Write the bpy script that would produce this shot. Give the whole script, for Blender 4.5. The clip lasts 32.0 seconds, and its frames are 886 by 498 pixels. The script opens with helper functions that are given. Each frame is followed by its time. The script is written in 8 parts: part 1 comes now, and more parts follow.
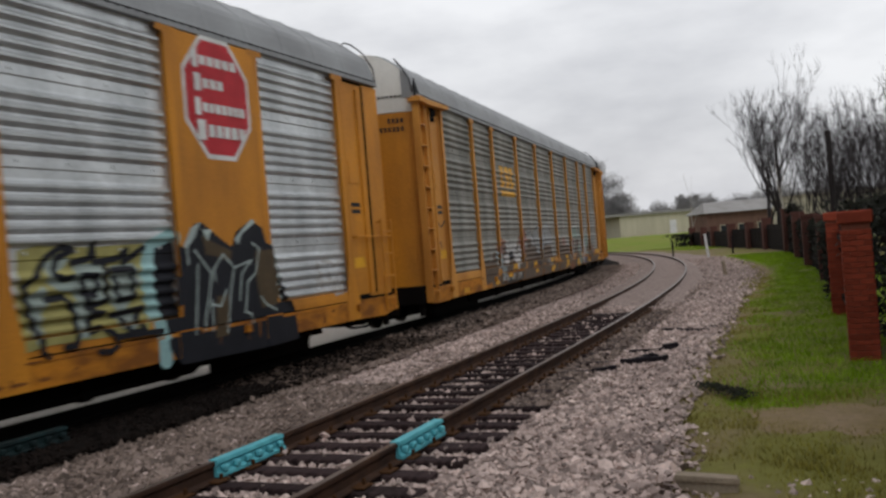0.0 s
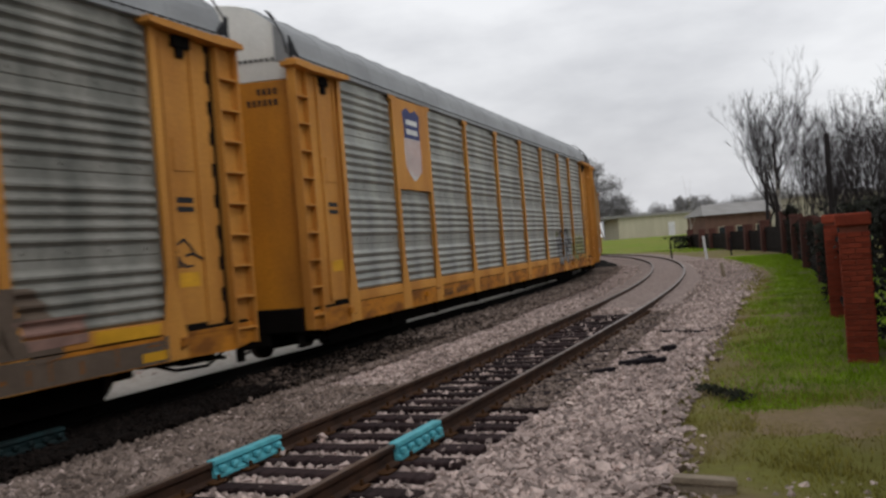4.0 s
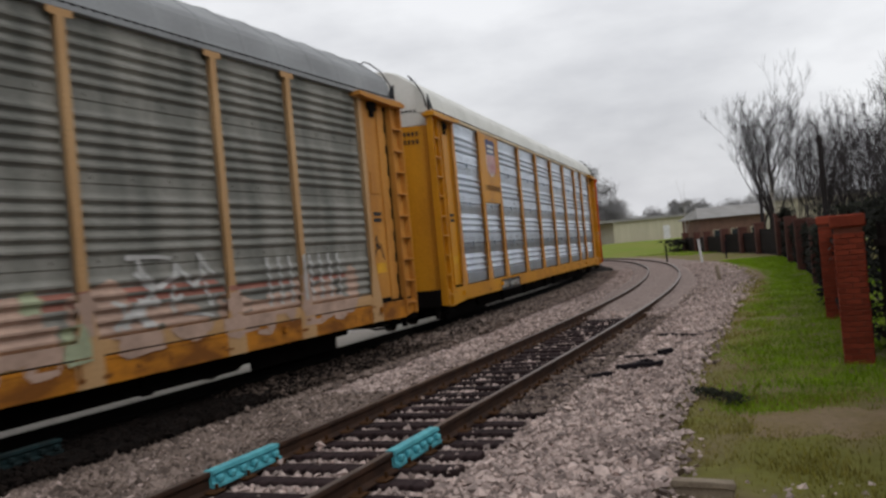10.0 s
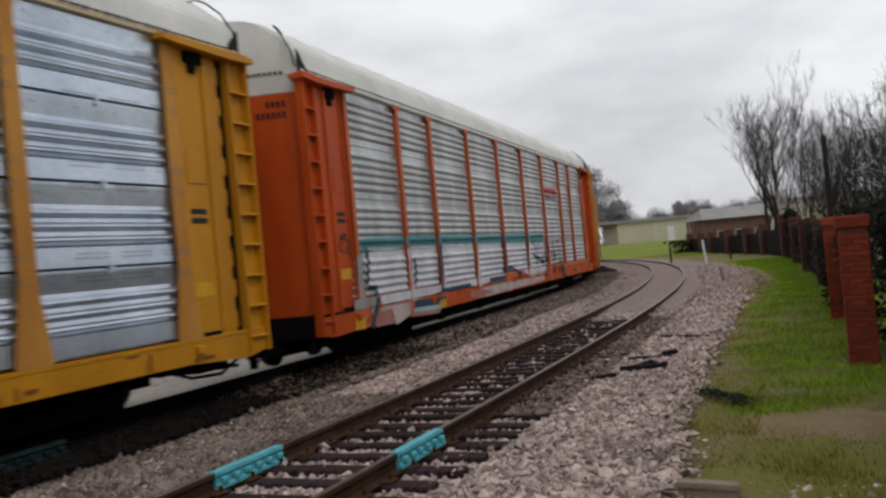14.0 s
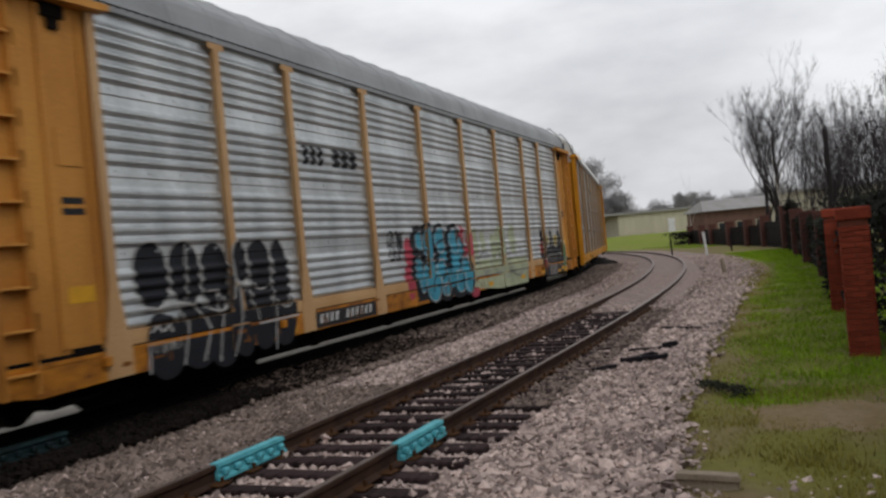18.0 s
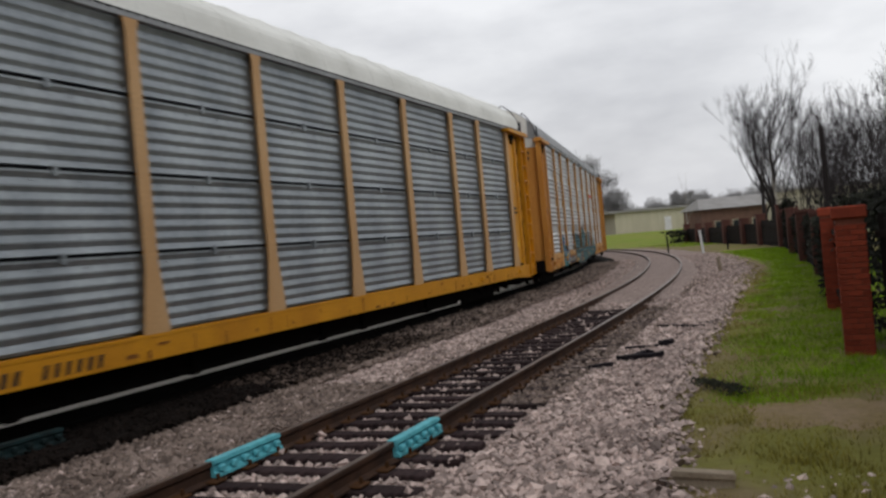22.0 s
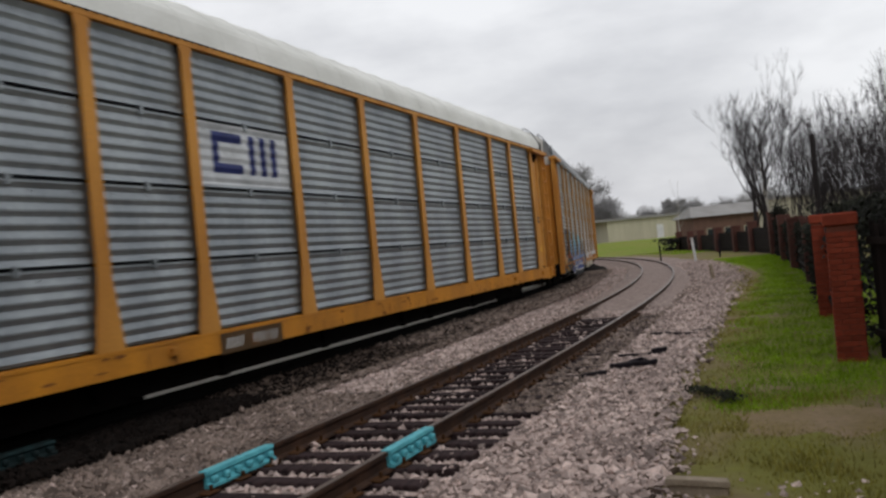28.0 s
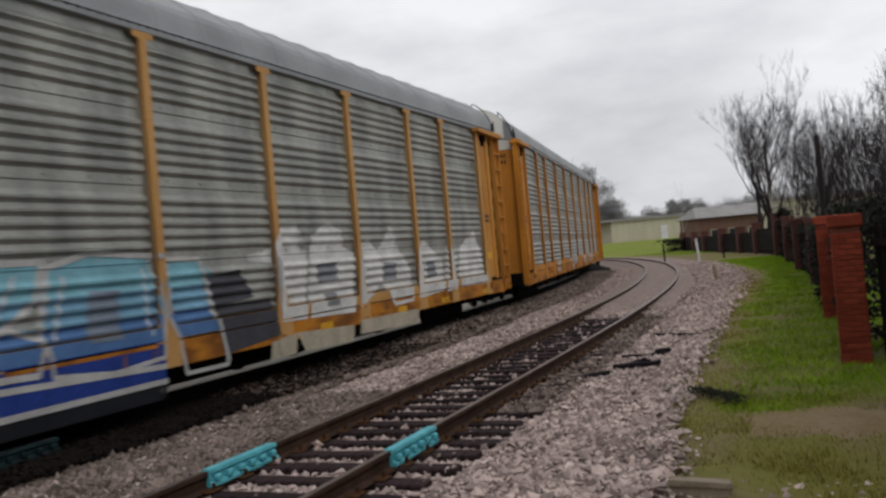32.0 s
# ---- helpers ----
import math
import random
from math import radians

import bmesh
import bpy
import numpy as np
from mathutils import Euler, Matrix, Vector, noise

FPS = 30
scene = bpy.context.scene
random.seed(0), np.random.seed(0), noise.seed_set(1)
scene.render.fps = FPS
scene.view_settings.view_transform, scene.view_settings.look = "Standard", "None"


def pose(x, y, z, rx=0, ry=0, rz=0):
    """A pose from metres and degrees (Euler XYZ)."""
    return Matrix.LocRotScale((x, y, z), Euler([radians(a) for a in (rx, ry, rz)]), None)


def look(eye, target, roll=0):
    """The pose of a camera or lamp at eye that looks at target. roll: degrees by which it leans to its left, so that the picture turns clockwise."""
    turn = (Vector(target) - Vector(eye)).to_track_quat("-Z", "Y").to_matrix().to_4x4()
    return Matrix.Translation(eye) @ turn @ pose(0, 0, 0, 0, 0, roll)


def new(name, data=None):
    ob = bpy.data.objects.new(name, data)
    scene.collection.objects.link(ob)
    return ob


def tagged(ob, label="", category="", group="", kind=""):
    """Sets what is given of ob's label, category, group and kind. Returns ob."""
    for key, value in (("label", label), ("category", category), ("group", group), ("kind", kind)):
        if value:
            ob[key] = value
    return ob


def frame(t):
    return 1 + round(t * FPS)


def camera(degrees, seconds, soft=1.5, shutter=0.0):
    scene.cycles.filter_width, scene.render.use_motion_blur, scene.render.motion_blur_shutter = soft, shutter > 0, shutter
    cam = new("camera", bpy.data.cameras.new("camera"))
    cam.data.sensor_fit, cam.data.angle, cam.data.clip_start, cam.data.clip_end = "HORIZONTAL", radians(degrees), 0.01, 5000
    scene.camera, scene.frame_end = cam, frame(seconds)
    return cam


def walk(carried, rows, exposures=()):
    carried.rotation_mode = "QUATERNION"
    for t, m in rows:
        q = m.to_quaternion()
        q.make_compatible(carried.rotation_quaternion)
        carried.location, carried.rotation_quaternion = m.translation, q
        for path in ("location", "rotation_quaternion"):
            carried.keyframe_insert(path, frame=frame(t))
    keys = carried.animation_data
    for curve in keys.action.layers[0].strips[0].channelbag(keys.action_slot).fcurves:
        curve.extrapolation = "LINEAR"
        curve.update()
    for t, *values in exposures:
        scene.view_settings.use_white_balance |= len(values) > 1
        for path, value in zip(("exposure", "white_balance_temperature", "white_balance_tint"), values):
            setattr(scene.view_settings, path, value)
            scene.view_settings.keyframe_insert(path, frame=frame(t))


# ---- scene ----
cam = camera(54.0, 32.0, soft=2.65, shutter=0.35)
EYE = (0.0, 0.0, 1.99)
# handheld turn of the standing camera: seconds, tilt, lean, turn
TURNS = [
    (0, 89.97, 4.70, -0.00), (0.5, 89.93, 4.77, -0.05), (1, 89.98, 4.82, -0.01),
    (1.5, 89.94, 4.72, -0.33), (2, 89.92, 4.63, -0.10), (2.5, 89.89, 4.59, 0.05),
    (3, 89.94, 4.58, -0.03), (3.5, 89.95, 4.80, 0.03), (4, 90.05, 4.55, -0.10),
    (4.5, 89.99, 4.80, -0.34), (6.5, 90.10, 4.93, -0.44), (7, 89.98, 5.08, -0.51),
    (7.5, 90.18, 5.08, -0.20), (8, 90.29, 5.06, -0.42), (8.5, 90.42, 5.08, -0.47),
    (9, 90.45, 5.13, -0.26), (9.5, 90.63, 5.22, -0.19), (10, 90.44, 5.25, -0.39),
    (10.5, 90.37, 5.31, -0.34), (11, 90.51, 5.50, -0.14), (11.5, 90.64, 5.57, 0.06),
    (12, 90.42, 5.49, -0.02), (12.5, 90.49, 5.30, -0.19), (13, 90.34, 5.35, -0.13),
    (13.5, 90.66, 5.32, -0.19), (14, 90.56, 5.32, -0.13), (14.5, 90.41, 5.40, 0.02),
    (16.5, 90.02, 5.22, -0.41), (17, 90.15, 5.23, -0.29), (17.5, 90.06, 5.27, -0.30),
    (18, 90.02, 5.33, -0.09), (18.5, 89.92, 5.42, -0.17), (19, 89.94, 5.52, -0.30),
    (19.5, 90.05, 5.10, -0.73), (20, 89.98, 5.12, -0.79), (20.5, 89.79, 5.22, -0.53),
    (21, 89.82, 5.38, -0.41), (21.5, 89.80, 5.23, -0.41), (22, 89.83, 5.15, -0.31),
    (22.5, 90.11, 5.26, -0.34), (23, 90.23, 5.40, -0.37), (23.5, 90.19, 5.42, -0.51),
    (24, 90.45, 5.35, -0.39), (24.5, 90.26, 5.33, -0.60), (25, 90.10, 5.22, -0.71),
    (25.5, 90.02, 5.37, -0.64), (27.5, 90.36, 5.33, -0.64), (28, 90.38, 5.45, -0.78),
    (28.5, 90.41, 5.41, -0.62), (29, 90.42, 5.35, -0.62), (29.5, 90.42, 5.34, -0.73),
    (30, 90.45, 5.34, -0.75), (30.5, 90.39, 5.23, -0.74), (31, 90.44, 5.25, -0.69),
    (31.5, 90.37, 5.27, -0.73), (32, 90.38, 5.17, -0.54),
]
walk(cam, [(t, pose(*EYE, a, b, c)) for t, a, b, c in TURNS])

# ---- light: an overcast afternoon ----
world = bpy.data.worlds.new("overcast")
scene.world = world
world.use_nodes = True
wn, wl = world.node_tree.nodes, world.node_tree.links
wn.clear()
SUN_EL, SUN_AZ = radians(48), radians(-35)
sky = wn.new("ShaderNodeTexSky")
sky.sky_type, sky.sun_disc, sky.sun_elevation, sky.sun_rotation = "NISHITA", False, SUN_EL, SUN_AZ
sky.air_density, sky.dust_density = 1.5, 3.0
sky_dim = wn.new("ShaderNodeMixRGB")
sky_dim.blend_type, sky_dim.inputs[0].default_value = "MULTIPLY", 1.0
sky_dim.inputs[2].default_value = (0.09, 0.09, 0.09, 1)
co = wn.new("ShaderNodeTexCoord")
mp = wn.new("ShaderNodeMapping")
mp.inputs["Scale"].default_value = (1.0, 1.0, 2.6)
mp.inputs["Location"].default_value = (0.35, 0.1, 0.3)
cl1 = wn.new("ShaderNodeTexNoise")
cl1.inputs["Scale"].default_value, cl1.inputs["Detail"].default_value, cl1.inputs["Roughness"].default_value = 2.3, 6.0, 0.52
ramp = wn.new("ShaderNodeValToRGB")
ramp.color_ramp.elements[0].position, ramp.color_ramp.elements[0].color = 0.36, (0.60, 0.61, 0.65, 1)
ramp.color_ramp.elements[1].position, ramp.color_ramp.elements[1].color = 0.58, (0.915, 0.925, 0.955, 1)
mix = wn.new("ShaderNodeMixRGB")
mix.inputs[0].default_value = 0.93
bg = wn.new("ShaderNodeBackground")
bg.inputs["Strength"].default_value = 1.0
wo = wn.new("ShaderNodeOutputWorld")
wl.new(sky.outputs[0], sky_dim.inputs[1])
wl.new(co.outputs["Generated"], mp.inputs[0])
wl.new(mp.outputs[0], cl1.inputs["Vector"])
wl.new(cl1.outputs[0], ramp.inputs[0])
wl.new(sky_dim.outputs[0], mix.inputs[1])
wl.new(ramp.outputs[0], mix.inputs[2])
wl.new(mix.outputs[0], bg.inputs["Color"])
wl.new(bg.outputs[0], wo.inputs[0])
sun = new("sun", bpy.data.lights.new("sun", "SUN"))
sun.data.energy, sun.data.angle, sun.data.color = 0.6, radians(25), (1.0, 0.97, 0.93)
sun.matrix_world = look((30, -30, 60), (0, 10, 0))
scene.view_settings.exposure = 0.0


# ---- materials ----
def mat(name, color, rough=0.7, metal=0.0, dark=None, scale=3.0, stretch=(1, 1, 1), amount=0.5, bump=0.0, fine=40.0, island=0.0, objr=0.0, spec=0.2, low=0.35, high=0.65):
    """Base colour broken by stains at one scale and grain at another."""
    m = bpy.data.materials.new(name)
    m.use_nodes = True
    n, l = m.node_tree.nodes, m.node_tree.links
    b = n["Principled BSDF"]
    b.inputs["Roughness"].default_value, b.inputs["Metallic"].default_value = rough, metal
    b.inputs["Specular IOR Level"].default_value = spec
    dark = dark or tuple(c * 0.55 for c in color)
    tc, ma = n.new("ShaderNodeTexCoord"), n.new("ShaderNodeMapping")
    ma.inputs["Scale"].default_value = stretch
    l.new(tc.outputs["Object"], ma.inputs[0])
    big, small = n.new("ShaderNodeTexNoise"), n.new("ShaderNodeTexNoise")
    big.inputs["Scale"].default_value, big.inputs["Detail"].default_value = scale, 5
    small.inputs["Scale"].default_value, small.inputs["Detail"].default_value = fine, 3
    l.new(ma.outputs[0], big.inputs["Vector"])
    l.new(tc.outputs["Object"], small.inputs["Vector"])
    r1 = n.new("ShaderNodeValToRGB")
    r1.color_ramp.elements[0].position, r1.color_ramp.elements[1].position = low, high
    r1.color_ramp.elements[0].color, r1.color_ramp.elements[1].color = (*dark, 1), (*color, 1)
    l.new(big.outputs[0], r1.inputs[0])
    mx = n.new("ShaderNodeMixRGB")
    mx.inputs[0].default_value = amount
    mx.inputs[1].default_value = (*color, 1)
    l.new(r1.outputs[0], mx.inputs[2])
    gr = n.new("ShaderNodeMapRange")
    gr.inputs["To Min"].default_value, gr.inputs["To Max"].default_value = 0.72, 1.25
    l.new(small.outputs[0], gr.inputs["Value"])
    out = mx.outputs[0]
    mul = n.new("ShaderNodeVectorMath")
    mul.operation = "SCALE"
    l.new(out, mul.inputs[0])
    l.new(gr.outputs[0], mul.inputs["Scale"])
    out = mul.outputs[0]
    for amt, socket in ((island, "g"), (objr, "o")):
        if amt:
            src = n.new("ShaderNodeNewGeometry").outputs["Random Per Island"] if socket == "g" else n.new("ShaderNodeObjectInfo").outputs["Random"]
            rr = n.new("ShaderNodeMapRange")
            rr.inputs["To Min"].default_value, rr.inputs["To Max"].default_value = 1 - amt, 1 + amt
            l.new(src, rr.inputs["Value"])
            mm = n.new("ShaderNodeVectorMath")
            mm.operation = "SCALE"
            l.new(out, mm.inputs[0])
            l.new(rr.outputs[0], mm.inputs["Scale"])
            out = mm.outputs[0]
    l.new(out, b.inputs["Base Color"])
    if bump:
        bp = n.new("ShaderNodeBump")
        bp.inputs["Strength"].default_value, bp.inputs["Distance"].default_value = bump, 0.02
        l.new(small.outputs[0], bp.inputs["Height"])
        l.new(bp.outputs[0], b.inputs["Normal"])
    return m


def plain(name, color, rough=0.6, metal=0.0):
    return mat(name, color, rough, metal, amount=0.45, scale=2.2, fine=18)


YELLOW = mat("yellow_paint", (0.57, 0.232, 0.022), 0.55, dark=(0.3, 0.12, 0.02), scale=1.3, stretch=(1, 1, 0.35), amount=0.7, fine=25)
YELLOW_NEW = mat("fresh_yellow_paint", (0.58, 0.26, 0.012), 0.45, dark=(0.42, 0.17, 0.01), scale=1.1, stretch=(1, 1, 0.4), amount=0.7, fine=25)
FADED = mat("sun_faded_post_paint", (0.5, 0.31, 0.15), 0.6, dark=(0.4, 0.22, 0.09), scale=1.2, stretch=(1, 1, 0.35), amount=0.7, fine=25)
SILL = mat("grimy_rusty_yellow_sill", (0.5, 0.19, 0.016), 0.6, dark=(0.17, 0.06, 0.012), scale=1.6, stretch=(1, 1, 2.5), amount=0.9, fine=20, low=0.38, high=0.62)
WARM_POST = mat("faded_warm_post_paint", (0.53, 0.29, 0.1), 0.6, dark=(0.4, 0.2, 0.06), scale=1.2, stretch=(1, 1, 0.35), amount=0.7, fine=25)
RUST = mat("brown_rust_stain", (0.25, 0.095, 0.02), 0.8, dark=(0.14, 0.055, 0.015), scale=5, amount=0.8, fine=25)
TAN = mat("faded_tan_paint", (0.565, 0.262, 0.052), 0.6, dark=(0.34, 0.13, 0.022), scale=1.2, stretch=(1, 1, 0.35), amount=0.7, fine=25)
FADED_RED = mat("sun_faded_red_post_paint", (0.5, 0.125, 0.045), 0.6, dark=(0.42, 0.08, 0.02), scale=1.2, stretch=(1, 1, 0.35), amount=0.7, fine=25)
ORANGE = mat("orange_red_paint", (0.52, 0.078, 0.008), 0.5, dark=(0.34, 0.045, 0.006), scale=1.2, stretch=(1, 1, 0.4), amount=0.7, fine=25)
GALV = mat("weathered_galvanised_steel", (0.4, 0.398, 0.36), 0.48, 0.6, dark=(0.19, 0.2, 0.185), scale=0.9, stretch=(1.6, 1, 0.5), amount=0.85, fine=14)
GALV_DIRTY = mat("dirty_galvanised_steel", (0.28, 0.272, 0.24), 0.55, 0.25, dark=(0.11, 0.113, 0.1), scale=0.8, stretch=(1.8, 1, 0.5), amount=0.9, fine=14)
GALV_LIGHT = mat("pale_galvanised_steel", (0.62, 0.64, 0.64), 0.4, 0.78, dark=(0.36, 0.38, 0.385), scale=0.9, stretch=(1.6, 1, 0.5), amount=0.8, fine=14)
GALV_BRIGHT = mat("bright_aluminium", (0.64, 0.70, 0.78), 0.3, 0.85, dark=(0.42, 0.48, 0.56), scale=0.9, stretch=(1.2, 1, 0.8), amount=0.7, fine=14)
GALV_GREY = mat("dull_grey_aluminium", (0.33, 0.355, 0.365), 0.45, 0.8, dark=(0.19, 0.21, 0.225), scale=0.8, stretch=(1.2, 1, 0.7), amount=0.8, fine=14)
ROOF_GREY = mat("grey_roof_steel", (0.3, 0.31, 0.315), 0.55, 0.25, dark=(0.21, 0.215, 0.22), scale=0.7, stretch=(1, 3, 1), amount=0.8)
ROOF_WHITE = mat("white_roof_paint", (0.70, 0.70, 0.66), 0.55, dark=(0.52, 0.52, 0.48), scale=0.7, stretch=(1, 3, 1), amount=0.7)
PALE_EAVE = mat("pale_tan_eave", (0.62, 0.50, 0.34), 0.55, dark=(0.5, 0.38, 0.22), scale=1.1, amount=0.7)
CAP_WHITE = mat("white_end_paint", (0.72, 0.71, 0.67), 0.55, dark=(0.5, 0.49, 0.45), scale=1.1, amount=0.7)
# Near-black for the frame, and for the shade inside gaps and seams.
UNDER = mat("black_frame_and_gap_shade", (0.008, 0.0065, 0.006), 0.85, dark=(0.004, 0.0035, 0.003), scale=3, spec=0.04)
WHEEL = mat("brown_rusty_wheel_steel", (0.045, 0.03, 0.022), 0.6, 0.4, scale=4)
HOSE = mat("black_rubber_hose", (0.012, 0.012, 0.012), 0.55, spec=0.08)
SLOT = mat("blue_slot", (0.015, 0.035, 0.14), 0.6)
SLOT_DARK = mat("dark_slot", (0.012, 0.013, 0.016), 0.7)
BLACK_PAINT = mat("black_lettering_paint", (0.018, 0.018, 0.02), 0.55)
WHITE_PAINT = mat("white_lettering_paint", (0.68, 0.68, 0.66), 0.55)
RED_PAINT = mat("faded_red_paint", (0.48, 0.03, 0.04), 0.55)
PINK_PAINT = mat("faded_pink_paint", (0.55, 0.30, 0.25), 0.6)
BLUE_PAINT = mat("navy_blue_paint", (0.02, 0.03, 0.13), 0.5)
YEL_PAINT = mat("bright_yellow_marking", (0.70, 0.36, 0.02), 0.5)
RAILTOP = mat("worn_rail_steel", (0.20, 0.16, 0.14), 0.38, 0.6, dark=(0.12, 0.08, 0.06), scale=5)
RAILRUST = mat("rusty_rail_side", (0.065, 0.033, 0.02), 0.85, dark=(0.028, 0.016, 0.012), scale=3.5, amount=0.9, fine=30)
RAILDARK = mat("black_train_rail", (0.006, 0.0055, 0.005), 0.85, dark=(0.004, 0.0035, 0.0035), scale=3, spec=0.03)
TIE = mat("creosoted_timber", (0.046, 0.030, 0.030), 0.85, dark=(0.014, 0.009, 0.0095), scale=2.2, stretch=(1, 8, 1), amount=0.9, fine=26, objr=0.3, bump=0.5, spec=0.08)
CYAN = mat("cyan_painted_joint_bar", (0.13, 0.50, 0.56), 0.5, dark=(0.08, 0.33, 0.40), scale=6, amount=0.7)
CYAN_DARK = mat("dark_cyan_joint_bar", (0.009, 0.026, 0.028), 0.75, dark=(0.005, 0.009, 0.009), scale=6, amount=0.9)
SPIKE = mat("rusty_orange_fastening", (0.075, 0.034, 0.013), 0.85, dark=(0.035, 0.02, 0.013), scale=8, spec=0.08)
GRAVEL_BED = mat("pinkish_gravel_bed", (0.34, 0.266, 0.238), 0.9, dark=(0.15, 0.114, 0.10), scale=9, amount=0.8, fine=26, bump=1.0, spec=0.08)
GRAVEL_PALE = mat("pale_dusty_gravel", (0.44, 0.41, 0.365), 0.9, dark=(0.34, 0.31, 0.27), scale=5, amount=0.8, fine=24, bump=0.8, spec=0.08)
# Oil stain and the train's shade are both put into this near-black.
GRAVEL_DARK = mat("oily_shaded_ballast", (0.013, 0.0098, 0.0082), 0.95, dark=(0.005, 0.004, 0.0036), scale=6, amount=0.9, fine=24, bump=1.0, spec=0.08)
STONE = mat("crushed_stone", (0.49, 0.392, 0.355), 0.9, dark=(0.25, 0.19, 0.17), scale=1.2, amount=0.6, fine=30, island=0.55, spec=0.08)
# Brown stain plus the dimness of the near-left gravel, put into the colour.
STONE_DUSTY_DIM = mat("dusty_dimmed_stone", (0.23, 0.18, 0.155), 0.92, dark=(0.12, 0.09, 0.075), scale=1.3, amount=0.65, fine=30, island=0.5, spec=0.08)
STONE_BROWN = mat("brown_stained_stone", (0.10, 0.074, 0.06), 0.95, dark=(0.045, 0.033, 0.027), scale=1.5, amount=0.7, fine=30, island=0.5, spec=0.08)
# The same oil and shade in the colour of the loose stones.
STONE_DARK = mat("oily_shaded_stone", (0.013, 0.0095, 0.008), 0.95, dark=(0.006, 0.0045, 0.004), scale=1.5, amount=0.7, fine=30, island=0.4, spec=0.08)
LAWN = mat("short_lawn_grass", (0.16, 0.215, 0.03), 0.9, dark=(0.2, 0.2, 0.05), scale=0.25, amount=0.8, fine=6, bump=0.6, spec=0.08)
SOIL = mat("grass_and_soil", (0.16, 0.155, 0.04), 0.95, dark=(0.20, 0.15, 0.09), scale=0.45, amount=0.95, fine=9, bump=0.8, low=0.42, high=0.56, spec=0.08)
GRASS = mat("spring_grass", (0.25, 0.41, 0.012), 0.7, dark=(0.13, 0.235, 0.008), scale=1.1, amount=0.8, fine=5, island=0.4)
GRASS_DRY = mat("sparse_olive_grass", (0.26, 0.24, 0.035), 0.75, dark=(0.19, 0.14, 0.05), scale=0.8, amount=0.8, fine=5, island=0.4)
DIRT = mat("bare_packed_dirt", (0.25, 0.185, 0.115), 0.95, dark=(0.2, 0.15, 0.07), scale=2.0, amount=0.8, fine=14, bump=0.8, spec=0.08)
BRICK = mat("red_brick", (0.27, 0.05, 0.024), 0.85, dark=(0.18, 0.034, 0.018), scale=6, amount=0.6, fine=40, objr=0.22, bump=0.4)
BRICK_FAR = mat("weathered_red_brick", (0.105, 0.045, 0.035), 0.9, dark=(0.07, 0.032, 0.027), scale=2, amount=0.8, fine=14)
WEED = mat("blackened_weed_leaves", (0.03, 0.034, 0.022), 0.8, dark=(0.014, 0.014, 0.01), scale=3, island=0.5, spec=0.08)
MORTAR = mat("brick_mortar", (0.21, 0.07, 0.045), 0.95, scale=5)
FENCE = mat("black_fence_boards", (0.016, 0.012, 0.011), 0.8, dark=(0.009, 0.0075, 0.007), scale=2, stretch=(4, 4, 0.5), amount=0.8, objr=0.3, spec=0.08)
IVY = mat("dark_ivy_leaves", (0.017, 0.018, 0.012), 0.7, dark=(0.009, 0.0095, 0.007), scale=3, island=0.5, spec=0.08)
BARK = mat("bare_grey_bark", (0.03, 0.025, 0.025), 0.9, dark=(0.016, 0.014, 0.014), scale=3)
TWIG = mat("fine_grey_twigs", (0.046, 0.04, 0.042), 0.9, dark=(0.028, 0.025, 0.026), scale=2)
# Pale grey carries the distance haze lying over the far trees.
FAR_TWIG = mat("haze_paled_thicket", (0.34, 0.335, 0.335), 0.95, dark=(0.25, 0.245, 0.245), scale=0.5, island=0.25)
CREAM = mat("cream_siding", (0.50, 0.47, 0.35), 0.75, dark=(0.42, 0.39, 0.29), scale=0.5, stretch=(3, 3, 0.4), amount=0.7)
HOUSE_BRICK = mat("brown_house_brick", (0.17, 0.10, 0.075), 0.9, dark=(0.12, 0.07, 0.055), scale=1.5, amount=0.8)
SHINGLE = mat("grey_shingle_roof", (0.3, 0.29, 0.28), 0.9, dark=(0.22, 0.21, 0.2), scale=0.8, amount=0.8)
CONCRETE = mat("pale_cast_block", (0.33, 0.27, 0.20), 0.9, dark=(0.22, 0.175, 0.13), scale=6, amount=0.8, bump=0.4)
TAR = mat("black_scrap_timber", (0.020, 0.016, 0.020), 0.8, dark=(0.010, 0.009, 0.010), scale=5, spec=0.08)
POST_WHITE = mat("white_marker_paint", (0.70, 0.70, 0.70), 0.6)
GLASS = mat("dark_window_glass", (0.03, 0.035, 0.04), 0.15)
PALE_BARK = mat("pale_birch_bark", (0.5, 0.47, 0.42), 0.85, dark=(0.25, 0.22, 0.2), scale=6)


# ---- shapes ----
def mesh_of(name, verts, faces, smooth=False):
    me = bpy.data.meshes.new(name)
    me.from_pydata([tuple(v) for v in verts], [], [tuple(f) for f in faces])
    if smooth:
        me.polygons.foreach_set("use_smooth", [True] * len(me.polygons))
    me.update()
    return me


def piece(name, me, material, parent=None, at=None, label=""):
    """Link a mesh as one object, its material on the object so that alike pieces share the mesh."""
    ob = new(name, me)
    if not me.materials:
        me.materials.append(material)
    ob.material_slots[0].link = "OBJECT"
    ob.material_slots[0].material = material
    if parent is not None:
        ob.parent = parent
    if at is not None:
        ob.matrix_basis = at
    return tagged(ob, label)


def part(name, bm, material, parent, label="", at=None):
    me = bpy.data.meshes.new(name)
    bm.to_mesh(me)
    bm.free()
    return piece(name, me, material, parent, at, label)


